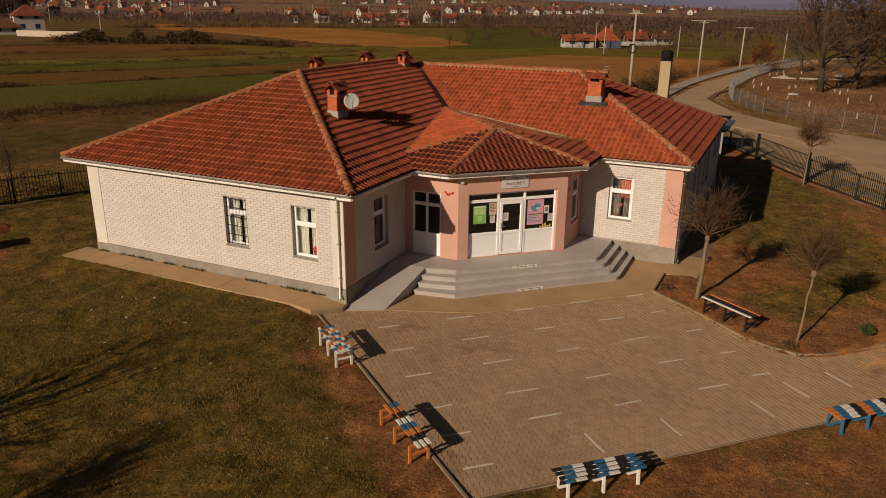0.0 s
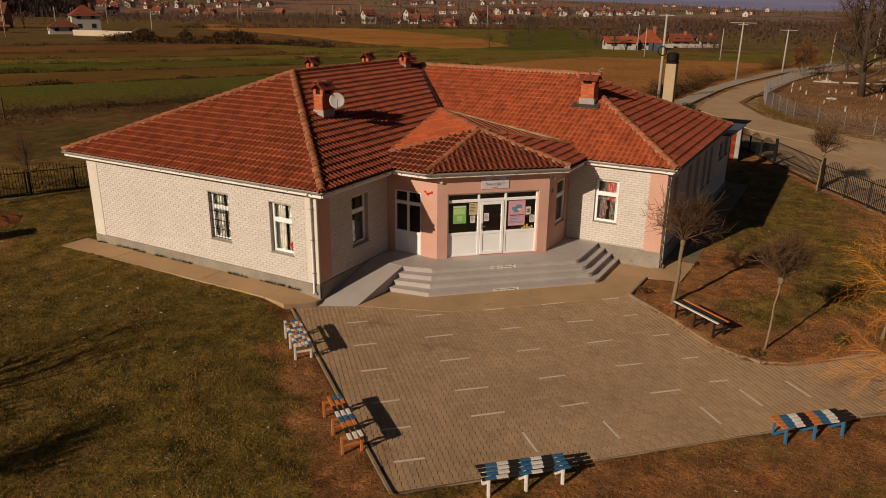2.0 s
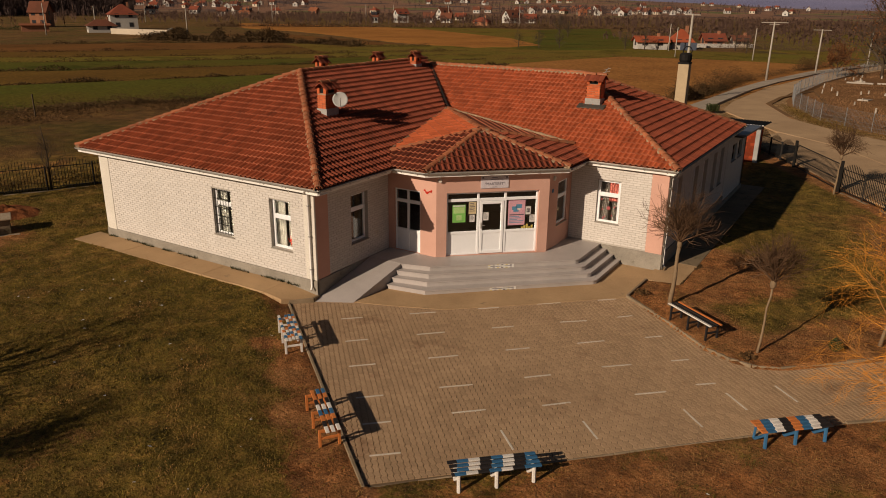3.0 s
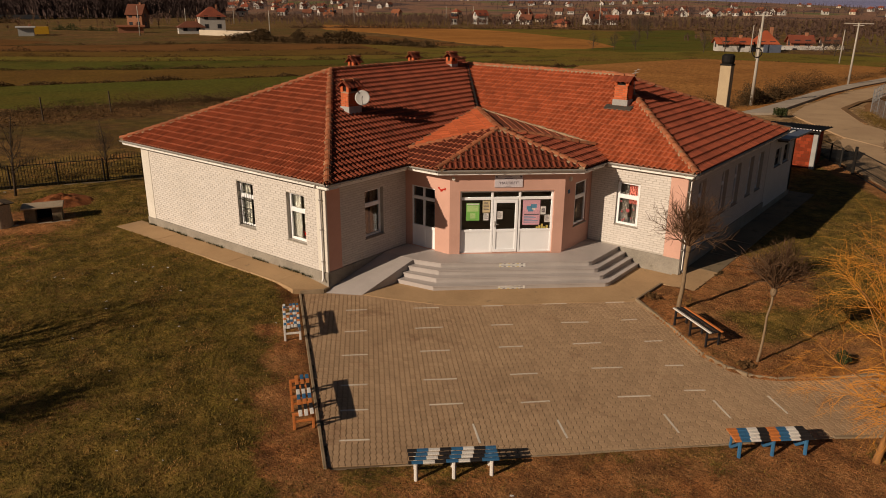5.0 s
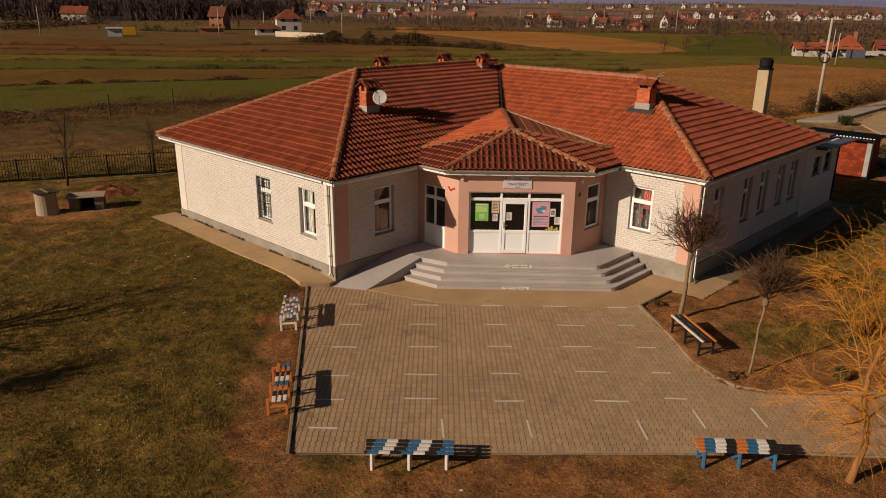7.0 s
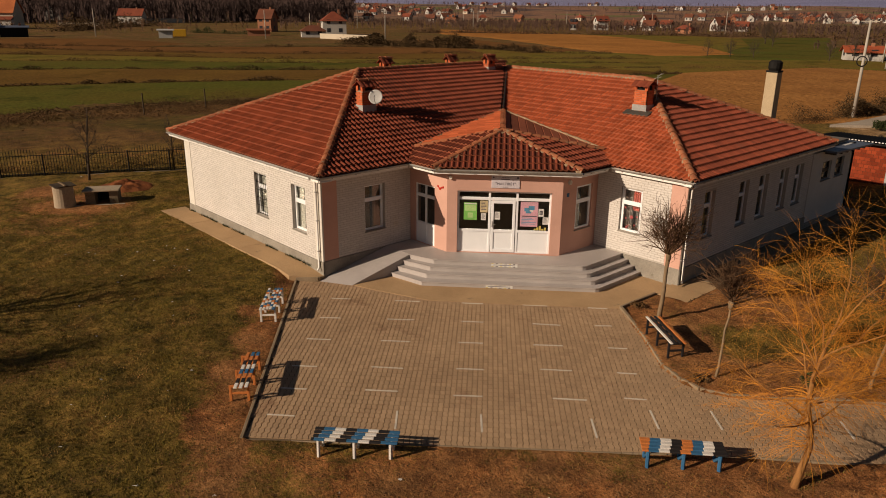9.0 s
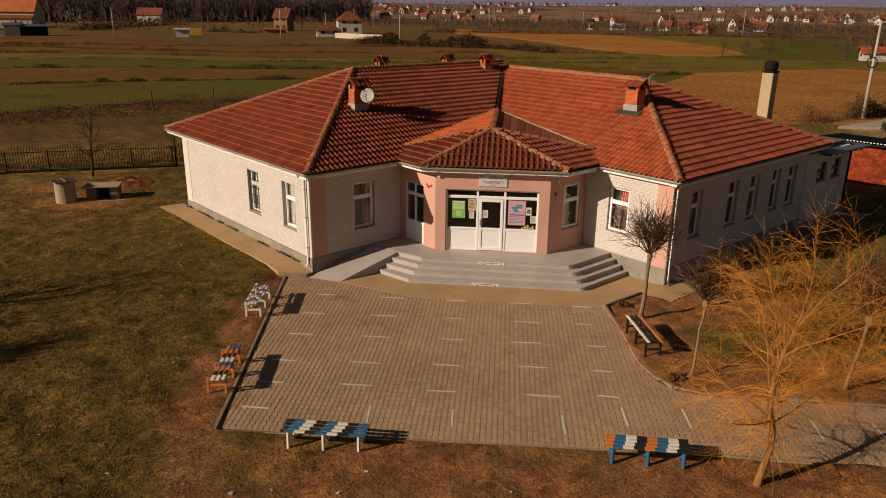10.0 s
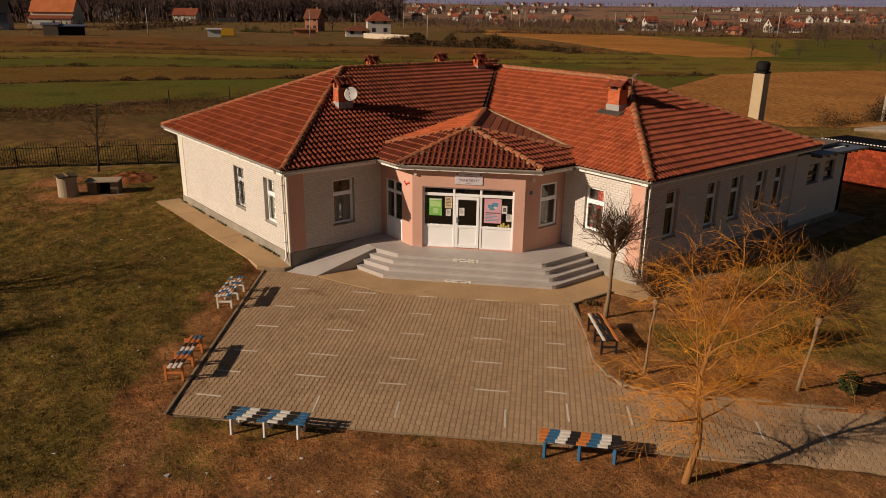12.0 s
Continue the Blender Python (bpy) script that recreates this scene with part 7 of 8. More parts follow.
pole(9.6, 127.0, 5.4, "thin concrete pole at the far bend", (), None, 0.12)
pole(16.0, 128.0, 6.6, "thin concrete pole behind the graveyard", (), None, 0.12)
for i, (x, y, h) in enumerate(((-150, 120, 7), (-177, 97, 8), (-205, 130, 7), (-236, 240, 8), (-255, 262, 8), (-228, 300, 8), (-214, 305, 8), (-190, 320, 8), (-305, 300, 8), (-260, 190, 8), (-215, 62, 8), (-120, 260, 9))):
    pole(x, y, h, "far concrete utility pole by the village", (), None, 0.16)
for (x, y) in ((-42.9, 10.2), (-43.0, 15.8)):
    part_ob = thing("field_post", "thin dark wooden post at the field edge", "post", pose(x, y, 0), group="field posts")
    part("shaft", Geo().cbox(x - 0.045, y - 0.045, -0.2, x + 0.045, y + 0.045, 2.0, 0.01), M_OAKBARK, part_ob)

M_WIRE = mat("galvanised_wire", (0.22, 0.22, 0.22), (0.17, 0.17, 0.17), 1.0, 0.6, 0.05, metal=0.4)
cem_line = [(34.0, 29.0), (26.6, 36.5), (19.8, 44.2), (13.6, 48.8), (9.6, 53.2), (6.4, 62.0), (5.5, 68.5), (5.4, 75.0), (6.4, 89.6), (8.8, 106.0), (12.5, 122.0)]
cf = thing("wire_fence", "grey wire mesh fence round the graveyard", "fence", pose(13.6, 48.8, 0))
g = Geo()
for (x0, y0), (x1, y1) in zip(cem_line, cem_line[1:]):
    L = math.hypot(x1 - x0, y1 - y0)
    n = round(L / 2.4)
    for i in range(n):
        x, y = x0 + (x1 - x0) * i / n, y0 + (y1 - y0) * i / n
        part("post", Geo().tube([(x, y, -0.2), (x, y, 1.55)], 0.035, 6), M_WIRE, cf)
    m = frame2((x0, y0), ((x1 - x0) / L, (y1 - y0) / L))
    k = round(L / 0.13)
    for i in range(k):
        s = L * i / k
        g.box(s - 0.006, -0.004, 0.05, s + 0.006, 0.004, 1.45, m)
    for z in (0.08, 0.35, 0.65, 1.0, 1.45):
        g.box(0, -0.004, z - 0.006, L, 0.004, z + 0.006, m)
tagged(part("wire_mesh", g, M_WIRE, cf), kind="stuff")
M_GRAVEGRASS = field_mat("dry_graveyard_grass", (0.27, 0.140, 0.062), (0.17, 0.088, 0.042))
field("graveyard", [(35, 30), (46, 44), (60, 120), (20, 128), (13, 122), (9.2, 106), (6.8, 89.6), (5.8, 75), (5.9, 68.5), (6.8, 62.2), (10, 53.6), (14, 49.3), (20.2, 44.8), (27, 37)], M_GRAVEGRASS, "dry rust-brown grass of the graveyard", 0.07)
M_STONE = mat("white_gravestone", (0.44, 0.39, 0.33), (0.34, 0.30, 0.25), 1.5, 0.85, 0.2, 20)
rd = random.Random(12)
spots = [(7.6, 76), (8.3, 79), (7.2, 82), (8.6, 95), (9.5, 96), (10.5, 92), (13.4, 61), (16.9, 65.4), (19.1, 69.2), (16.6, 86.8)] + [(rd.uniform(9, 30), rd.uniform(52, 112)) for _ in range(34)]
for (x, y) in spots:
    if not inside([(34, 31), (45, 44), (58, 118), (22, 124), (14, 118), (9.6, 104), (7.0, 88), (6.4, 75), (6.6, 69), (11, 55), (15, 50), (21, 46)], x, y):
        continue
    w, h = rd.uniform(0.09, 0.17), rd.uniform(0.30, 0.75)
    m = pose(x, y, 0.05, rd.uniform(-6, 6), rd.uniform(-6, 6), rd.uniform(-25, 25))
    s = thing("gravestone", "small weathered white gravestone in dry grass", "gravestone", m, group="gravestones")
    hd = Geo().cbox(-w / 2, -0.05, -0.1, w / 2, 0.05, h * 0.8, 0.015)
    hd.tube([(0, -0.05, h * 0.8 - w * 0.25), (0, 0.05, h * 0.8 - w * 0.25)], w / 2, 14)
    part("headstone", hd, M_STONE, s, local=True)
    if rd.random() < 0.10:
        part("grave_kerb", Geo().cbox(-0.5, 0.1, -0.1, 0.5, 2.0, 0.18, 0.02), M_STONE, s, local=True)
for i in range(3):
    x, y = 9.0 + 3.4 * i, 91 + 0.6 * i
    tagged(part("grave_wall", Geo().cbox(x, y, 0, x + 3.0, y + 0.18, 0.26, 0.02), M_STONE), "low white grave enclosure wall", "wall", group="grave walls")

# graveyard_grass_tufts
M_RUSTGRASS = mat("rust_grass_blade", (0.24, 0.125, 0.058), (0.14, 0.072, 0.036), 0.25, 0.9, 0.0, c3=(0.12, 0.05, 0.022), c3_scale=0.12, c3_from=0.55, rand=0.4)
g = Geo()
rd = random.Random(19)
GY = [(34, 31), (45, 44), (58, 118), (22, 124), (14, 118), (9.6, 104), (7.0, 88), (6.4, 75), (6.6, 69), (7.4, 62.4), (11, 54.4), (15, 50), (21, 46)]
gx_ = np.array([rd.uniform(6, 46) for _ in range(110000)])
gy_ = np.array([rd.uniform(31, 118) for _ in range(110000)])
keep_ = inside(GY, gx_, gy_) & (noise_arr(gx_, gy_, 2.2, 3) + 0.4 * noise_arr(gx_, gy_, 7.0, 4) > 0.58)
for x, y in zip(gx_[keep_].tolist(), gy_[keep_].tolist()):
    h, a = rd.uniform(0.06, 0.30), rd.uniform(0, 6.28)
    dx, dy = 0.03 * math.cos(a), 0.03 * math.sin(a)
    g.quad((x - dx, y - dy, 0.05), (x + dx, y + dy, 0.05), (x + rd.gauss(0, 0.12), y + rd.gauss(0, 0.12), 0.06 + h))
tagged(part("dry_grass", g, M_RUSTGRASS), "tall rust-brown dry grass tufts between the graves", "dry grass", kind="stuff")

# ---- hedges and weeds along the fields ----
def clump_band(name, line, width, height, count, material, label, seed, leaf=0.10):
    """A ragged band of dry stalks and leaves along a line."""
    rd = random.Random(seed)
    g = Geo()
    seg = list(zip(line, line[1:]))
    lens = [math.hypot(b[0] - a[0], b[1] - a[1]) for a, b in seg]
    for k in range(count):
        t = rd.uniform(0, sum(lens))
        i = 0
        while t > lens[i] and i < len(seg) - 1:
            t -= lens[i]
            i += 1
        (x0, y0), (x1, y1) = seg[i]
        u = t / lens[i]
        x, y = x0 + (x1 - x0) * u + rd.gauss(0, width / 2), y0 + (y1 - y0) * u + rd.gauss(0, width / 2)
        lump = float(noise_arr(x, y, 5.0, seed) * noise_arr(x, y, 1.7, seed + 3)) ** 1.2 * 2.2
        if rd.random() > 0.12 + lump:
            continue
        h = height * (0.25 + lump)
        c = Vector((x, y, h * rd.random() ** 1.6))
        d = Vector((rd.gauss(0, 1), rd.gauss(0, 1), rd.gauss(0.25, 0.7))).normalized() * leaf * rd.uniform(1.2, 2.6)
        e = d.orthogonal().normalized() * leaf * 0.6
        g.quad(c - d, c + e, c + d, c - e)
    tagged(part(name, g, material), label, name.replace("_", " "), kind="stuff")


# village trees in a paler brown, with distance haze put into the colour
M_ORCHARD = mat("village_bare_trees", (0.115, 0.068, 0.050), (0.085, 0.050, 0.038), 0.02, 0.95, 0.0, grain=0.1)
M_WEEDDARK = mat("dark_dead_weed", (0.085, 0.050, 0.021), (0.050, 0.030, 0.014), 0.4, 0.95, 0.1, rand=0.35)
clump_band("weed_band", [(-51, -60), (-47.5, -5), (-46, 10), (-42, 26), (-35, 46), (-29, 60)], 5.0, 0.42, 40000, M_WEED, "rough band of dry weeds along the field", 81, 0.05)
clump_band("weed_band", [(-54.5, -60), (-51, -12), (-49.8, 3), (-49, 12.6), (-46.5, 19.4), (-41.8, 33), (-35, 51), (-30, 64)], 1.6, 0.42, 36000, M_WEEDDARK, "matted dark weeds at the edge of the wheat", 97, 0.06)
clump_band("weed_band", [(-5.5, 51.5), (-4, 60), (-2.5, 84), (0.5, 104), (4, 120)], 1.3, 1.5, 34000, M_WEED, "dry weeds along the road", 82, 0.045)
clump_band("weed_band", [(-3.9, 58), (-3.2, 64), (-2.6, 74)], 0.9, 1.35, 11000, M_WEEDDARK, "dark bushes behind the roadside pole", 114, 0.06)
for i, c in ((1, 15000), (2, 12000), (3, 9000), (4, 9000), (5, 12000), (6, 16000)):
    clump_band("weed_band", EDGES[i], 0.5, 0.40 + 0.06 * i, int(1.7 * c), M_WEEDDARK, "dark dry weeds on the strip between fields", 90 + i, 0.075)
# tufts added in place of the dark, shaded edge of the slabs
clump_band("weed_band", [(9.70, 7.7), (9.80, 9.9)], 0.07, 0.12, 1800, M_WEEDDARK, "dark tufts standing in for the dark edge of the side pavement", 115, 0.03)
clump_band("scrub_band", [(-46, -20), (-45, 4), (-43.5, 16), (-39, 28), (-33, 42)], 4.6, 0.62, 46000, M_WEED, "brown tangle of dry weeds before the wheat", 113, 0.05)
clump_band("scrub_band", [(-48.5, 8), (-45.5, 20), (-41.5, 31), (-37, 42)], 2.6, 1.05, 22000, M_WEEDDARK, "dark leafless scrub at the edge of the wheat", 98, 0.035)
M_TUSSOCK = mat("olive_tussock", (0.15, 0.095, 0.022), (0.105, 0.058, 0.018), 0.12, 0.95, 0.1, c3=(0.26, 0.15, 0.045), c3_scale=0.2, c3_from=0.55, rand=0.35)
clump_band("weed_band", [(-31, -40), (-30.5, -10), (-29, 10), (-26, 30), (-22, 50)], 10.0, 0.30, 110000, M_TUSSOCK, "olive and straw tussocks beyond the lawn fence", 95, 0.035)
clump_band("weed_band", [(-26.6, -10.8), (-21.6, -1.0), (-16.0, 10.4)], 0.30, 0.5, 6000, M_WEEDDARK, "dark weeds along the foot of the lawn fence", 96, 0.03)
clump_band("weed_band", [(-28.0, -10.4), (-23.0, -0.4), (-17.4, 11.0)], 1.3, 0.75, 16000, M_TUSSOCK, "rank olive and brown growth behind the lawn fence", 99, 0.035)
clump_band("weed_band", [(33.2, 28.2), (25.8, 35.7), (19.0, 43.4), (12.8, 48.0), (8.7, 52.6), (5.6, 61.6)], 1.1, 0.35, 16000, M_TUSSOCK, "thin olive grass on the verge of the road", 100, 0.03)
clump_band("weed_band", [(-37, 74), (-45, 94), (-32, 119), (-10, 124)], 0.8, 0.45, 5000, M_WEED, "dry weeds round the ploughed field", 83, 0.06)
clump_band("hedge", [(-140, 102), (-124, 107), (-110, 112)], 3.6, 2.15, 52000, M_WEEDDARK, "dark leafless thicket across the fields", 84, 0.16)
clump_band("hedge", [(-112, 111), (-98, 113), (-86, 112)], 2.0, 1.3, 9000, M_WEEDDARK, "low dark hedge trailing from the thicket", 85, 0.14)
clump_band("hedge", [(-205, 176), (-160, 215), (-110, 262), (-60, 300)], 3.0, 1.6, 16000, M_TWIG, "bare hedge below the village", 86, 0.2)
clump_band("hedge", [(-24, 164), (0, 168), (30, 170)], 6.0, 2.6, 20000, M_ORCHARD, "bare trees and bushes behind the farm", 87, 0.07)


def woods(name, spots, hmin, hmax, label, seed, material):
    """Far bare woodland: thin trunks with a few forked limbs each."""
    rd = random.Random(seed)
    g = Geo()
    for x, y in spots:
        z = float(lawn_z(x, y)) if math.hypot(x, y) > 300 else 0.0
        h = rd.uniform(hmin, hmax)
        w = 0.10 + 0.012 * h
        g.add([(x - w, y, z), (x + w, y + w, z), (x, y + w, z), (x + rd.gauss(0, 0.4), y, z + h)], [(0, 1, 3), (1, 2, 3), (2, 0, 3)])
        for k in range(14):
            f = rd.uniform(0.25, 0.95)
            a = rd.uniform(0, 6.28)
            L = h * rd.uniform(0.15, 0.32)
            px, py, pz = x, y, z + h * f
            ex, ey, ez = px + math.cos(a) * L * 0.7, py + math.sin(a) * L * 0.7, pz + L * 0.8
            q = 0.09 + 0.010 * h
            g.quad((px - q, py, pz), (px + q, py, pz + 0.2), (ex + 0.3 * q, ey, ez))
            g.quad(((px + ex) / 2 - q, (py + ey) / 2, (pz + ez) / 2), ((px + ex) / 2 + q, (py + ey) / 2 + q, (pz + ez) / 2), (ex + rd.gauss(0, 0.8), ey + rd.gauss(0, 0.8), ez + L * 0.5))
    tagged(part(name, g, material), label, "woods", kind="stuff")


M_WOOD = mat("far_bare_wood", (0.098, 0.064, 0.056), (0.080, 0.052, 0.046), 0.05, 0.95, 0.0, grain=0.1)
rd = random.Random(44)
woods("far_woods", [(x, y) for x, y in ((rd.uniform(-540, -385), rd.uniform(-60, 330)) for _ in range(3000)) if math.degrees(math.atan2(y, x)) > 144.2], 11, 20, "dense dark leafless wood behind the yards", 101, M_WOOD)
woods("village_trees", [(a * math.cos(b), a * math.sin(b)) for a, b in ((rd.uniform(300, 480), radians(rd.uniform(80, 150))) for _ in range(3200)) if noise_arr(a, b * 60, 14.0, 8) > 0.36], 1.6, 3.6, "leafless gardens and trees of the village", 103, M_ORCHARD)
woods("village_trees", [(rd.uniform(-330, -228), rd.uniform(-60, 140)) for _ in range(120)], 1.8, 3.8, "leafless garden trees by the far yards", 104, M_TWIG)
woods("village_trees", [(rd.uniform(-60, 90), rd.uniform(185, 300)) for _ in range(700)], 1.2, 2.8, "leafless trees beyond the farm", 105, M_ORCHARD)
woods("hill_woods", [(a * math.cos(b), a * math.sin(b)) for a, b in ((rd.uniform(700, 1500), rd.uniform(0.9, 2.7)) for _ in range(1200)) if noise_arr(a * math.cos(b), a * math.sin(b), 160.0, 9) > 0.60], 3, 6, "dark copses on the hills", 106, M_WOOD)

# ---- village ----
M_HROOF = [mat("village_roof_red", (0.24, 0.065, 0.035), (0.18, 0.05, 0.03), 0.3, 0.85, 0.1), mat("village_roof_brown", (0.17, 0.06, 0.035), (0.13, 0.05, 0.03), 0.3, 0.85, 0.1), mat("village_roof_orange", (0.28, 0.10, 0.05), (0.22, 0.08, 0.04), 0.3, 0.85, 0.1)]
M_FARMROOF = mat("farm_roof_red", (0.36, 0.085, 0.038), (0.28, 0.065, 0.03), 0.3, 0.85, 0.1)
M_ORANGEROOF = mat("bright_orange_roof", (0.50, 0.15, 0.055), (0.40, 0.12, 0.045), 0.3, 0.85, 0.1)
M_HWALL = [mat("village_wall_white", (0.52, 0.49, 0.44), (0.44, 0.41, 0.37), 0.2, 0.9, 0.05), mat("village_wall_brick", (0.36, 0.16, 0.09), (0.29, 0.125, 0.07), 0.3, 0.9, 0.1), mat("village_wall_cream", (0.56, 0.47, 0.36), (0.49, 0.41, 0.31), 0.2, 0.9, 0.05)]
M_HWIN = mat("village_window_dark", (0.045, 0.045, 0.05), (0.03, 0.03, 0.035), 1, 0.3, 0.0, grain=0)


def house(m, w, d, h, rise, roof_kind, wall_m, roof_m, label, floors=1, group="", annex=False):
    """A plain house: walls, gable or hip roof with eaves, windows and a chimney."""
    e = thing("house", label, "house", m, group=group)
    g = Geo().box(-w / 2, -d / 2, -0.5, w / 2, d / 2, h)
    if roof_kind == "gable":
        for s in (-1, 1):
            q = [(s * w / 2, -d / 2, h), (s * w / 2, d / 2, h), (s * w / 2, 0, h + rise)]
            g.quad(*(q if s > 0 else q[::-1]))
    part("wall", g, wall_m, e, local=True)
    o, t = 0.5, 0.18
    rg = Geo()
    k = rise / (d / 2)
    ze, zr = h - o * k, h + rise
    if roof_kind == "gable":
        for z in (0, t):
            a = [(-w / 2 - o, -d / 2 - o, ze + z), (w / 2 + o, -d / 2 - o, ze + z), (w / 2 + o, 0, zr + z), (-w / 2 - o, 0, zr + z)]
            b = [(w / 2 + o, d / 2 + o, ze + z), (-w / 2 - o, d / 2 + o, ze + z), (-w / 2 - o, 0, zr + z), (w / 2 + o, 0, zr + z)]
            rg.quad(*(a if z else a[::-1]))
            rg.quad(*(b if z else b[::-1]))
        for s in (-1, 1):
            x = s * (w / 2 + o)
            rg.quad((x, -d / 2 - o, ze), (x, 0, zr), (x, 0, zr + t), (x, -d / 2 - o, ze + t))
            rg.quad((x, 0, zr), (x, d / 2 + o, ze), (x, d / 2 + o, ze + t), (x, 0, zr + t))
            y = s * (d / 2 + o)
            rg.quad((-w / 2 - o, y, ze), (w / 2 + o, y, ze), (w / 2 + o, y, ze + t), (-w / 2 - o, y, ze + t))
    else:
        c = max(0.3, (w - d) / 2)
        p = [(-w / 2 - o, -d / 2 - o, ze), (w / 2 + o, -d / 2 - o, ze), (w / 2 + o, d / 2 + o, ze), (-w / 2 - o, d / 2 + o, ze), (-c, 0, zr), (c, 0, zr)]
        rg.add(p, [(0, 1, 5, 4), (1, 2, 5), (2, 3, 4, 5), (3, 0, 4), (3, 2, 1, 0)])
    part("roof", rg, roof_m, e, local=True)
    part("chimney", Geo().cbox(w * 0.2, -0.3, h, w * 0.2 + 0.6, 0.3, zr + 0.7, 0.02), M_HWALL[1], e, local=True)
    for f in range(floors):
        z = 0.9 + f * 2.8
        for s in (-1, 1):
            for i in range(max(2, int(w / 3.5))):
                x = -w / 2 + w * (i + 0.5) / max(2, int(w / 3.5))
                part("window", Geo().cbox(x - 0.6, s * (d / 2 + 0.02) - 0.03, z, x + 0.6, s * (d / 2 + 0.02) + 0.03, z + 1.3, 0.01), M_HWIN, e, local=True)
            part("window", Geo().cbox(s * (w / 2 + 0.02) - 0.03, -0.6, z, s * (w / 2 + 0.02) + 0.03, 0.6, z + 1.3, 0.01), M_HWIN, e, local=True)
    return e


WHT, BRK, CRM = M_HWALL
RED, BRN, ORG = M_HROOF
# single houses that can be told apart
house(pose(-199, 135.7, 0, 0, 0, 62), 8.0, 7.0, 4.9, 2.7, "hip", WHT, RED, "two-storey white house with a red hip roof behind a wall", 2)
house(pose(-182, 116.5, 0, 0, 0, 62), 7.4, 4.5, 2.2, 1.4, "hip", WHT, BRN, "low white outbuilding with a brown roof", 1)
house(pose(-234, 130, 0, 0, 0, 38), 5.2, 6.6, 5.0, 3.0, "gable", BRK, BRN, "unfinished red brick house with a gable roof", 2)
house(pose(-199, 107, 0, 0, 0, 62), 7.0, 3, 1.8, 0.3, "gable", BRK, ORG, "long low red block outbuilding", 0)
house(pose(-371, 130.6, 0, 0, 0, 48), 12, 7, 4.2, 3.0, "gable", WHT, RED, "long white house with a red gable roof", 1)
big = house(pose(-311, 57, 0, 0, 0, 56), 16, 10, 6.2, 5.2, "gable", CRM, M_ORANGEROOF, "big cream house with a steep orange roof", 1)
part("lean_to_roof", Geo().prism([(-8.3, -8.0), (8.3, -8.0), (8.3, -4.9), (-8.3, -4.9)], lambda x, y: 3.2 + 0.35 * (y + 8.0), lambda x, y: 3.45 + 0.35 * (y + 8.0)), RED, big, "red tiled lean-to roof", local=True)
part("porch_wall", Geo().box(-8.0, -7.6, -0.5, 8.0, -5.0, 3.3), WHT, big, local=True)
house(pose(-445, 67, 0, 0, 0, 60), 15, 10, 5.0, 5.0, "gable", BRK, BRN, "brick house with a dark brown gable roof", 1)
house(pose(-280, 31, 0, 0, 0, 70), 9, 8, 6.0, 4.0, "gable", M_SHEET, M_SOOT, "dark barn at the end of the yards", 0)
house(pose(-470, 121, 0, 0, 0, 150), 10, 11, 6.0, 4.2, "gable", WHT, BRN, "white house with a dark gable roof", 2)
house(pose(-223.7, 36.9, 0, 0, 0, 75), 3.9, 4, 3.0, 0.5, "gable", CRM, M_SHEET, "small cream shed by the yard", 0)
house(pose(-222.5, 42.2, 0, 0, 0, 75), 7, 4, 2.6, 0.4, "gable", M_SOOT, M_SHEET, "dark sheet metal shed by the yard", 0)
house(pose(-195.8, 75.3, 0, 0, 0, 63), 3.7, 2.4, 2.2, 0.2, "gable", M_DISH, M_DISH, "pale grey metal container", 0)
for x0, y0, ln, hw in ((-392, 141, 24, 2.2), (-330, 84, 22, 1.6), (-300, 44, 12, 1.4)):
    gw = thing("garden_wall", "long pale concrete garden wall", "wall", pose(x0, y0, 0), group="garden walls")
    part("wall_panel", Geo().cbox(0, -0.15, -0.3, ln, 0.15, hw, 0.03, frame2((x0, y0), (0.42, 0.907))), CRM, gw)
clump_band("hedge", [(-234.7, 100.2), (-224, 105.4), (-213.4, 110.4)], 0.5, 2.6, 3600, M_SHRUB, "clipped row of dark evergreens by the yards", 111, 0.14)
clump_band("hedge", [(-262, 66), (-282, 78), (-322, 112), (-330, 128)], 6.0, 3.6, 6000, M_WEEDDARK, "dark tangled garden bushes by the yards", 112, 0.28)
truck = thing("yellow_skip", "yellow metal skip parked beside a container", "skip", pose(-201, 81.6, 0, 0, 0, 63))
part("tub", Geo().cbox(-1.9, -0.9, 0.2, 1.9, 0.9, 2.2, 0.05), paint("yellow_steel", (0.60, 0.33, 0.03)), truck, local=True)
for x in (-1.1, 1.1):
    part("skid", Geo().cbox(x - 0.15, -0.8, -0.1, x + 0.15, 0.8, 0.2, 0.03), M_SOOT, truck, local=True)
g = Geo()
yard_wall = thing("garden_wall", "long pale concrete garden wall", "wall", pose(-172, 110, 0), group="garden walls")
for (x0, y0), (x1, y1) in zip([(-172.5, 112.8), (-163.2, 114.8), (-153.9, 116.7)], [(-163.2, 114.8), (-153.9, 116.7), (-166, 128)]):
    L = math.hypot(x1 - x0, y1 - y0)
    part("wall_panel", Geo().cbox(0, -0.15, -0.3, L, 0.15, 1.5, 0.03, frame2((x0, y0), ((x1 - x0) / L, (y1 - y0) / L))), M_HWALL[2], yard_wall)
house(pose(-33.6, 149, 0, 0, 0, 32), 6.6, 3.6, 1.8, 0.9, "gable", WHT, M_FARMROOF, "white farmhouse with a long red roof", 1)
house(pose(-28.5, 154.5, 0, 0, 0, 32), 4.2, 4.2, 2.1, 2.2, "hip", WHT, M_FARMROOF, "farmhouse wing with a steep orange roof", 1)
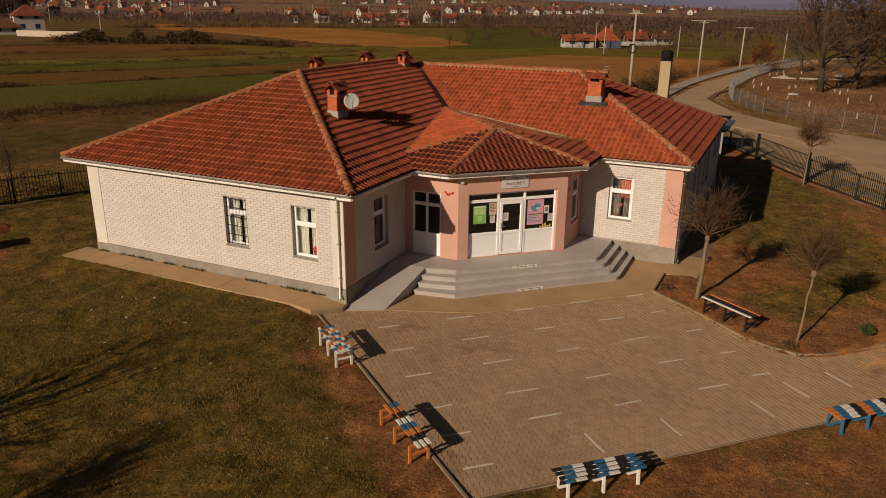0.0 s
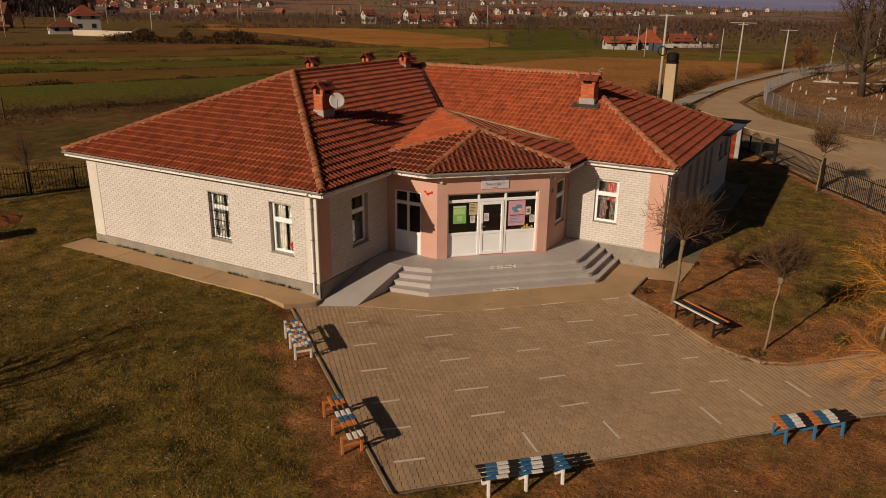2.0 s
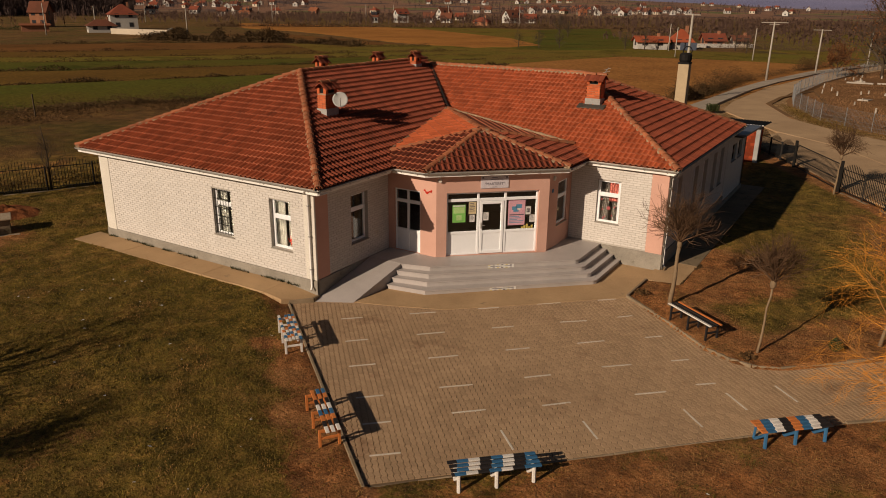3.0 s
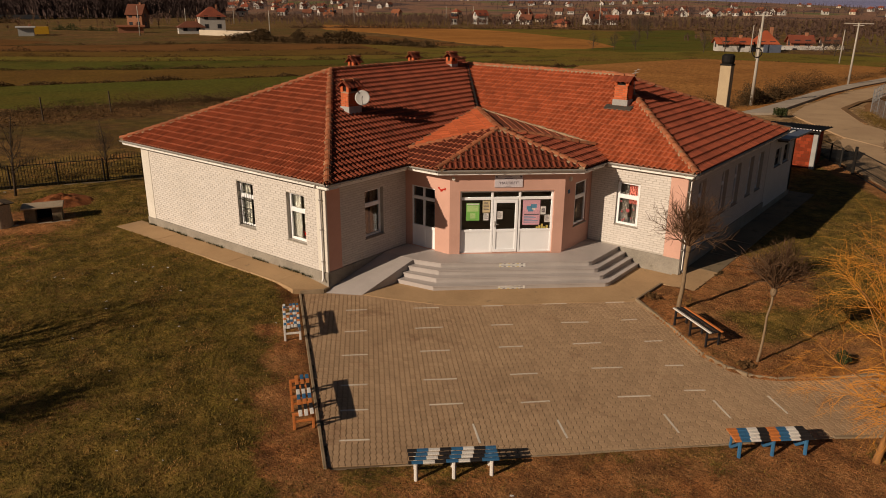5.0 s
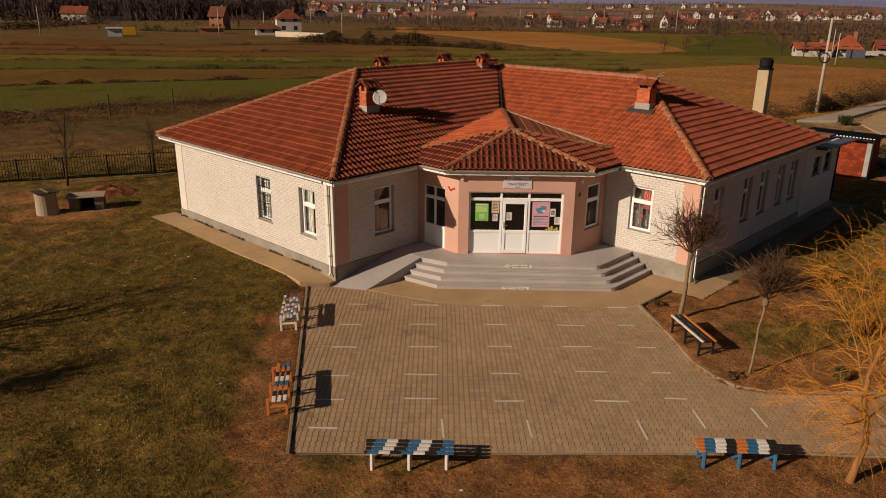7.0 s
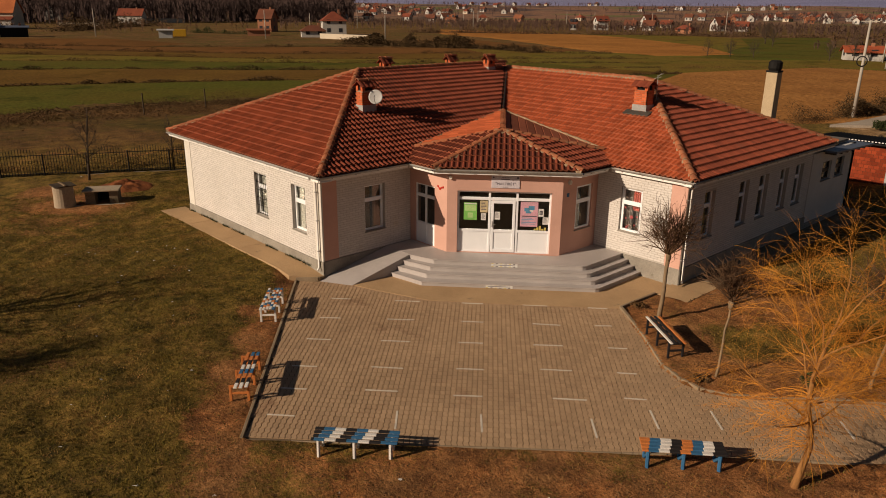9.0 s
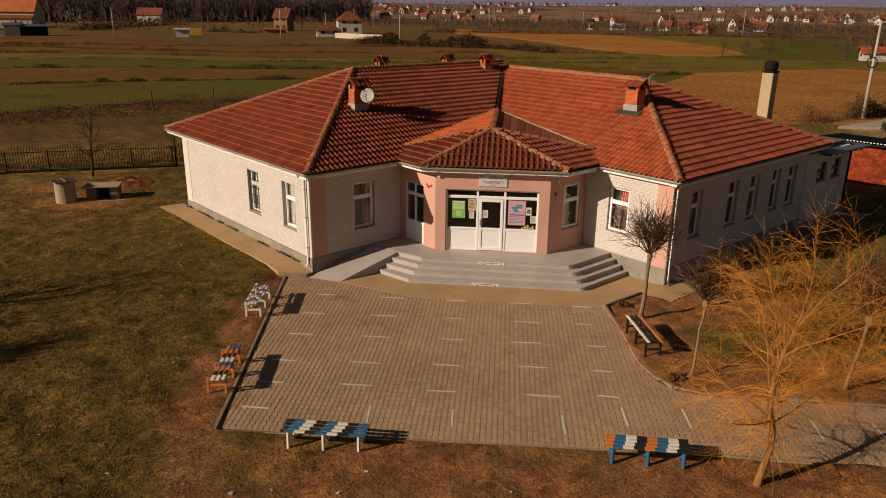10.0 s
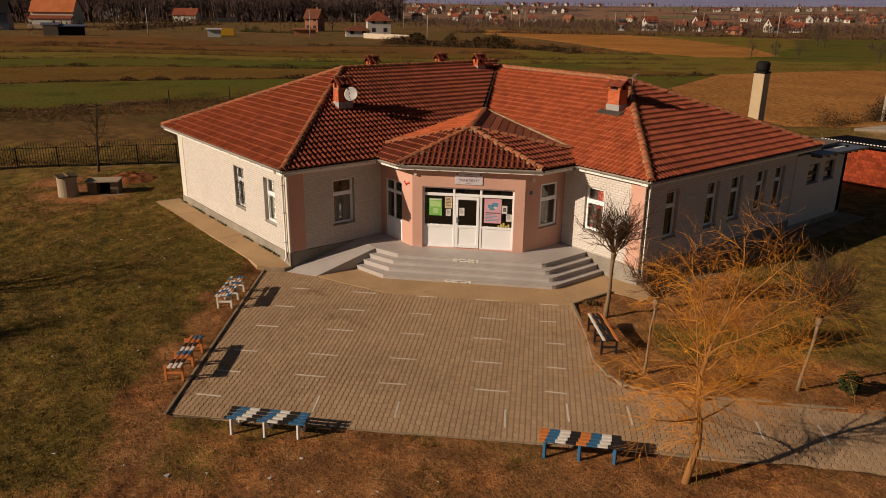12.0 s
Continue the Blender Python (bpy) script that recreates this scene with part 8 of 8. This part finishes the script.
house(pose(-24.5, 168, 0, 0, 0, 32), 4.6, 3.2, 1.8, 1.2, "gable", BRK, RED, "brick outbuilding with a red roof", 1)
house(pose(-19, 171, 0, 0, 0, 32), 3.6, 3.0, 1.8, 0.9, "gable", CRM, BRN, "grey outbuilding of the farm", 1)
fw = thing("garden_wall", "white garden wall in front of the farm", "wall", pose(-10, 156, 0), group="garden walls")
part("wall_panel", Geo().cbox(0, -0.15, -0.3, 14, 0.15, 0.9, 0.03, frame2((-27.5, 163.5), (0.82, 0.57))), WHT, fw)
part("wall_panel", Geo().cbox(0, -0.15, -0.3, 3.6, 0.12, 1.6, 0.03, frame2((-27.2, 149.6), (0.82, 0.57))), M_SHEET, fw)
named = [(-194, 283, 9, 8, 7.0, 3.2, "gable", WHT, RED, 60), (-189, 300, 8, 7, 4.0, 3.4, "gable", WHT, BRN, 20), (-180, 302, 8, 7, 4.0, 3.4, "gable", WHT, BRN, 20), (-221, 366, 12, 10, 5.5, 5.0, "gable", WHT, BRN, 70),
         (-203, 355, 9, 8, 3.5, 2.8, "gable", CRM, RED, 20), (-146, 276, 11, 8, 3.2, 2.4, "hip", BRK, RED, 10), (-157, 327, 12, 10, 5.0, 5.0, "gable", WHT, BRN, 65), (-150, 334, 9, 8, 4.0, 3.0, "gable", WHT, RED, 20),
         (-336, 320, 12, 9, 5.0, 3.6, "hip", BRK, ORG, 20), (-366, 328, 9, 8, 4.5, 3.4, "gable", WHT, BRN, 30), (-200, 270, 5, 4, 5.0, 2.0, "gable", WHT, BRN, 30), (-430, 300, 11, 9, 6, 3, "gable", WHT, RED, 30), (-415, 312, 11, 9, 6, 3, "hip", WHT, RED, 30)]
for (x, y, w, d, h, rs, kd, wm, rm, a) in named:
    house(pose(x, y, float(lawn_z(x, y)) if math.hypot(x, y) > 300 else 0, 0, 0, a), w * 0.62, d * 0.62, h * 0.62, rs * 0.62, kd, wm, rm, "village house with pale walls and a tiled roof", 2 if h > 4.5 else 1, "village houses")
masters = [house(pose(-420, 352, float(lawn_z(-420, 352)), 0, 0, 20), 6.2, 5.4, 3.0, 2.1, "gable", WHT, RED, "small white village house with a red roof", 1, "village houses"),
           house(pose(-395, 368, float(lawn_z(-395, 368)), 0, 0, 70), 6, 5.4, 3.2, 2.3, "gable", WHT, BRN, "small white village house with a brown roof", 1, "village houses"),
           house(pose(-380, 392, float(lawn_z(-380, 392)), 0, 0, 45), 6.5, 5.6, 3.0, 2.0, "hip", CRM, RED, "small cream village house with a red hip roof", 1, "village houses"),
           house(pose(-360, 410, float(lawn_z(-360, 410)), 0, 0, 10), 6, 5, 2.9, 2.0, "gable", BRK, ORG, "small brick village house with an orange roof", 1, "village houses")]
rd = random.Random(77)
placed = []
tries = 0
while len(placed) < 120 and tries < 5000:
    tries += 1
    a, b = rd.uniform(470, 900), radians(rd.uniform(103, 146) if rd.random() < 0.93 else rd.uniform(88, 103))
    if rd.random() < 0.25:
        a = rd.uniform(900, 1400)
    x, y = a * math.cos(b), a * math.sin(b)
    if noise_arr(x, y, 120.0, 5) < 0.60 or any(math.hypot(x - p, y - q) < 13 for p, q in placed):
        continue
    placed.append((x, y))
    copy_thing(masters[(0, 0, 1, 1, 2, 0, 1, 2, 3)[rd.randrange(9)]], pose(x, y, float(lawn_z(x, y)), 0, 0, rd.uniform(0, 180)))
woods("village_trees", [(x + rd.gauss(0, 11), y + rd.gauss(0, 11)) for x, y in placed for _ in range(9)], 2.5, 6, "leafless trees between the village houses", 107, M_WOOD)

# ---- litter and small growth ----
M_LITTER = paint("white_litter", (0.62, 0.60, 0.56))
rd = random.Random(8)
for (x, y) in ((4.4, -8.9), (2.6, -8.4), (12.6, -4.6), (13.3, -5.2), (9.6, -7.7), (11.9, -5.5), (10.4, -7.0), (15.0, -4.0), (8.7, -8.3), (17.2, -2.4), (0.0, -5.4), (-5.0, -4.0), (7.4, -9.3), (15.9, -3.2), (18.6, -1.0), (10.9, -6.1), (-20.9, -1.6), (-21.6, -2.9), (14.6, 23.2), (15.0, 22.6), *[(rd.uniform(-9, 5), rd.uniform(-12, -2.5)) for _ in range(26)], *[(rd.uniform(8, 18), rd.uniform(-8, -1.5)) for _ in range(10)]):
    if inside(PAD, x, y) or edge_distance(PAD, x, y) < 0.2:
        continue
    z = float(lawn_z(x, y))
    g = Geo()
    c = [Vector((x + rd.gauss(0, 0.032), y + rd.gauss(0, 0.032), z + 0.01 + rd.random() * 0.03)) for _ in range(7)]
    for i in range(5):
        g.quad(c[i], c[i + 1], c[i + 2])
    tagged(part("litter", g, M_LITTER), "crumpled scrap of white paper on the ground", "litter", group="litter")

M_LEAF = mat("fallen_leaf", (0.20, 0.105, 0.045), (0.13, 0.065, 0.03), 2, 0.9, 0.1, rand=0.45)
M_BLADE = mat("grass_blade", (0.172, 0.120, 0.020), (0.092, 0.073, 0.014), 1.1, 0.85, 0.0, c3=(0.27, 0.145, 0.046), c3_scale=0.7, c3_from=0.50, rand=0.45)
M_STRAW = mat("dry_grass_blade", (0.30, 0.165, 0.055), (0.21, 0.105, 0.038), 0.6, 0.9, 0.0, rand=0.35)
rs = np.random.RandomState(3)


def scatter(n, x0, x1, y0, y1, keep, h0, h1, wd, material, name, label, blades=3, flat=False):
    """Tufts of thin blades (or flat leaves) spread over the open ground."""
    x, y = rs.uniform(x0, x1, n), rs.uniform(y0, y1, n)
    ok = ~inside(PAD, x, y) & (edge_distance(PAD, x, y) > 0.09) & keep(x, y, grass_cover(x, y))
    ok &= ~inside([(-11.45, -1.17), (0.1, -1.05), (0.1, 24), (-11.45, 24)], x, y)
    x, y = x[ok], y[ok]
    z = lawn_z(x, y)
    V, k = [], len(x)
    for b in range(blades):
        a = rs.uniform(0, 6.283, k)
        h = rs.uniform(h0, h1, k)
        ox, oy = rs.normal(0, 0.03, k), rs.normal(0, 0.03, k)
        dx, dy = np.cos(a) * wd, np.sin(a) * wd
        if flat:
            tx, ty, h = -np.sin(a) * wd * 2.2, np.cos(a) * wd * 2.2, 0.012 + 0.02 * rs.rand(k)
        else:
            tx, ty = rs.normal(0, 0.5, k) * h, rs.normal(0, 0.5, k) * h
        p0 = np.stack([x + ox - dx, y + oy - dy, z - 0.004 + 0.012 * flat], -1)
        p1 = np.stack([x + ox + dx, y + oy + dy, z - 0.004 + 0.012 * flat], -1)
        p2 = np.stack([x + ox + tx, y + oy + ty, z + h], -1)
        V.append(np.stack([p0, p1, p2], 1))
    V = np.concatenate(V).reshape(-1, 3)
    me = bpy.data.meshes.new(name)
    me.from_pydata(V.tolist(), [], np.arange(len(V)).reshape(-1, 3).tolist())
    tagged(part(name, me, material), label, name.replace("_", " "), kind="stuff")


scatter(200000, -19, 18, -20, 12, lambda x, y, g: (rs.rand(len(x)) < g) & (west_of_pad(x, y) > 0), 0.02, 0.065, 0.011, M_BLADE, "grass", "short winter grass of the lawn")
scatter(60000, 0, 34, -16, 30, lambda x, y, g: (rs.rand(len(x)) < g * 0.9) & (west_of_pad(x, y) < 0), 0.02, 0.07, 0.010, M_BLADE, "grass", "thin winter grass round the beds")
scatter(80000, -8, 30, -18, 20, lambda x, y, g: rs.rand(len(x)) < 0.60 - 0.55 * g, 0.015, 0.06, 0.010, M_STRAW, "dry_grass", "short dry straw-coloured grass", 2)
scatter(26000, 6, 26, -12, 12, lambda x, y, g: rs.rand(len(x)) < 0.8 - 0.7 * g, 0.01, 0.02, 0.020, M_LEAF, "fallen_leaves", "scattered brown fallen leaves", 1, True)
M_WEEDGREEN = mat("green_weed", (0.135, 0.095, 0.020), (0.090, 0.062, 0.015), 1.0, 0.9, 0.0, c3=(0.19, 0.12, 0.03), c3_scale=1.5, c3_from=0.56, rand=0.35)
scatter(90000, 2, 26, -16, 3, lambda x, y, g: (noise_arr(x, y, 0.9, 13) * noise_arr(x, y, 3.1, 17) > 0.55) & (west_of_pad(x, y) < 0.6), 0.02, 0.07, 0.010, M_WEEDGREEN, "weeds", "patches of low green weeds on the bare soil")
scatter(60000, -18, 30, -20, 12, lambda x, y, g: noise_arr(x, y, 1.7, 23) > 0.62, 0.01, 0.02, 0.011, M_STRAW, "straw_litter", "bits of dry straw and leaf on the ground", 1, True)
# weeds along the foot of the wall
g = Geo()
r = random.Random(6)
for k in range(900):
    x = -10.6 + 10.3 * r.random()
    if noise_arr(x, 0.0, 0.45, 3) < 0.55:
        continue
    a, h = r.uniform(0, 6.28), r.uniform(0.03, 0.12)
    dx, dy = 0.012 * math.cos(a), 0.012 * math.sin(a)
    y = -0.07 - abs(r.gauss(0, 0.035))
    g.quad((x - dx, y - dy, 0.298), (x + dx, y + dy, 0.298), (x + r.gauss(0, 0.03), y + r.gauss(0, 0.03), 0.30 + h))
tagged(part("wall_weeds", g, M_SHRUB), "small green weeds in the joint along the wall", "weeds", kind="stuff")

# ---- paving stones ----
PU, PV_ = (math.cos(radians(44.0)), math.sin(radians(44.0))), (-math.sin(radians(44.0)), math.cos(radians(44.0)))
PW, PL, ZIG = 0.132, 0.200, 0.018


def paver_geo():
    """An interlocking paver: zigzag long sides, a small chamfer, sides down to the bed."""
    j = 0.004
    n, wave = 4, (0.0, 1.0, 0.0, -1.0, 0.0)
    right = [(PW / 2 - 0.0075 + ZIG * wave[k], -PL / 2 + 0.0015 + (PL - 0.003) * k / n) for k in range(n + 1)]
    left = [(x - PW + 0.015, y) for x, y in right]
    ring = right + left[::-1]
    c = 0.006
    top = [(x * (1 - c / 0.08), y * (1 - c / 0.1)) for x, y in ring]
    m = len(ring)
    v = [(x, y, 0.0) for x, y in top] + [(x, y, -0.006) for x, y in ring] + [(x, y, -0.03) for x, y in ring]
    f = [tuple(range(m))] + [(i, m + i, m + (i + 1) % m, (i + 1) % m) for i in range(m)] + [(m + i, 2 * m + i, 2 * m + (i + 1) % m, m + (i + 1) % m) for i in range(m)]
    return v, f


pv, pf = paver_geo()
PAVER = Geo().add(pv, pf).mesh("paver")
PAVER.materials.append(M_PAVER)
us, vs = np.arange(-3, 32, PW), np.arange(-17, 12, PL)
cu, cv = np.meshgrid(us, vs)
cv = cv + (np.arange(len(us)) % 2)[None, :] * PL * 0.0
px = cu * PU[0] + cv * PV_[0]
py = cu * PU[1] + cv * PV_[1]
UNDER = PAVE[:14] + [(8.46, 5.85), (5.86, 3.45), (3.8, 1.62), (2.05, 0.9), (1.1, 0.55), (0.0, -0.1), (-0.45, -0.85)]
in_, ed = inside(UNDER, px, py), edge_distance(UNDER, px, py)
ok = (in_ & (ed > 0.015)) | (~in_ & (ed < 0.115) & (0.67 * px - 0.74 * py < 8.0) & (west_of_pad(px, py) < -0.6) & (px > 8.6))
ok |= in_ & (0.67 * px - 0.74 * py < 8.0) & (px > 8.6)
cu, cv, px, py = cu[ok], cv[ok], px[ok], py[ok]
order = np.argsort(np.hypot(px - 10.5, py + 1.5))
tv = np.array(pv)
rot = np.array([[PU[0], PU[1], 0], [PV_[0], PV_[1], 0], [0, 0, 1]])
jz = rs.uniform(-0.003, 0.002, len(px))
tx, ty = rs.normal(0, 0.004, len(px)), rs.normal(0, 0.004, len(px))
for k in order[:300]:
    ob = new("paver", PAVER)
    ob.parent = forecourt
    ob.matrix_basis = Matrix.Translation((float(px[k]), float(py[k]), float(jz[k]))) @ pose(0, 0, 0, math.degrees(ty[k]), math.degrees(-tx[k]), 44.0)
rest = order[300:]
loc = np.repeat(tv[None], len(rest), 0)
loc[:, :, 2] += jz[rest][:, None] + loc[:, :, 0] * tx[rest][:, None] + loc[:, :, 1] * ty[rest][:, None]
wv = loc @ rot + np.stack([px[rest], py[rest], 0 * px[rest]], -1)[:, None, :]
me = bpy.data.meshes.new("paving")
me.from_pydata(wv.reshape(-1, 3).tolist(), [], [tuple(i + len(tv) * q for i in f) for q in range(len(rest)) for f in pf])
tagged(part("paving", me, M_PAVER, forecourt), kind="stuff")
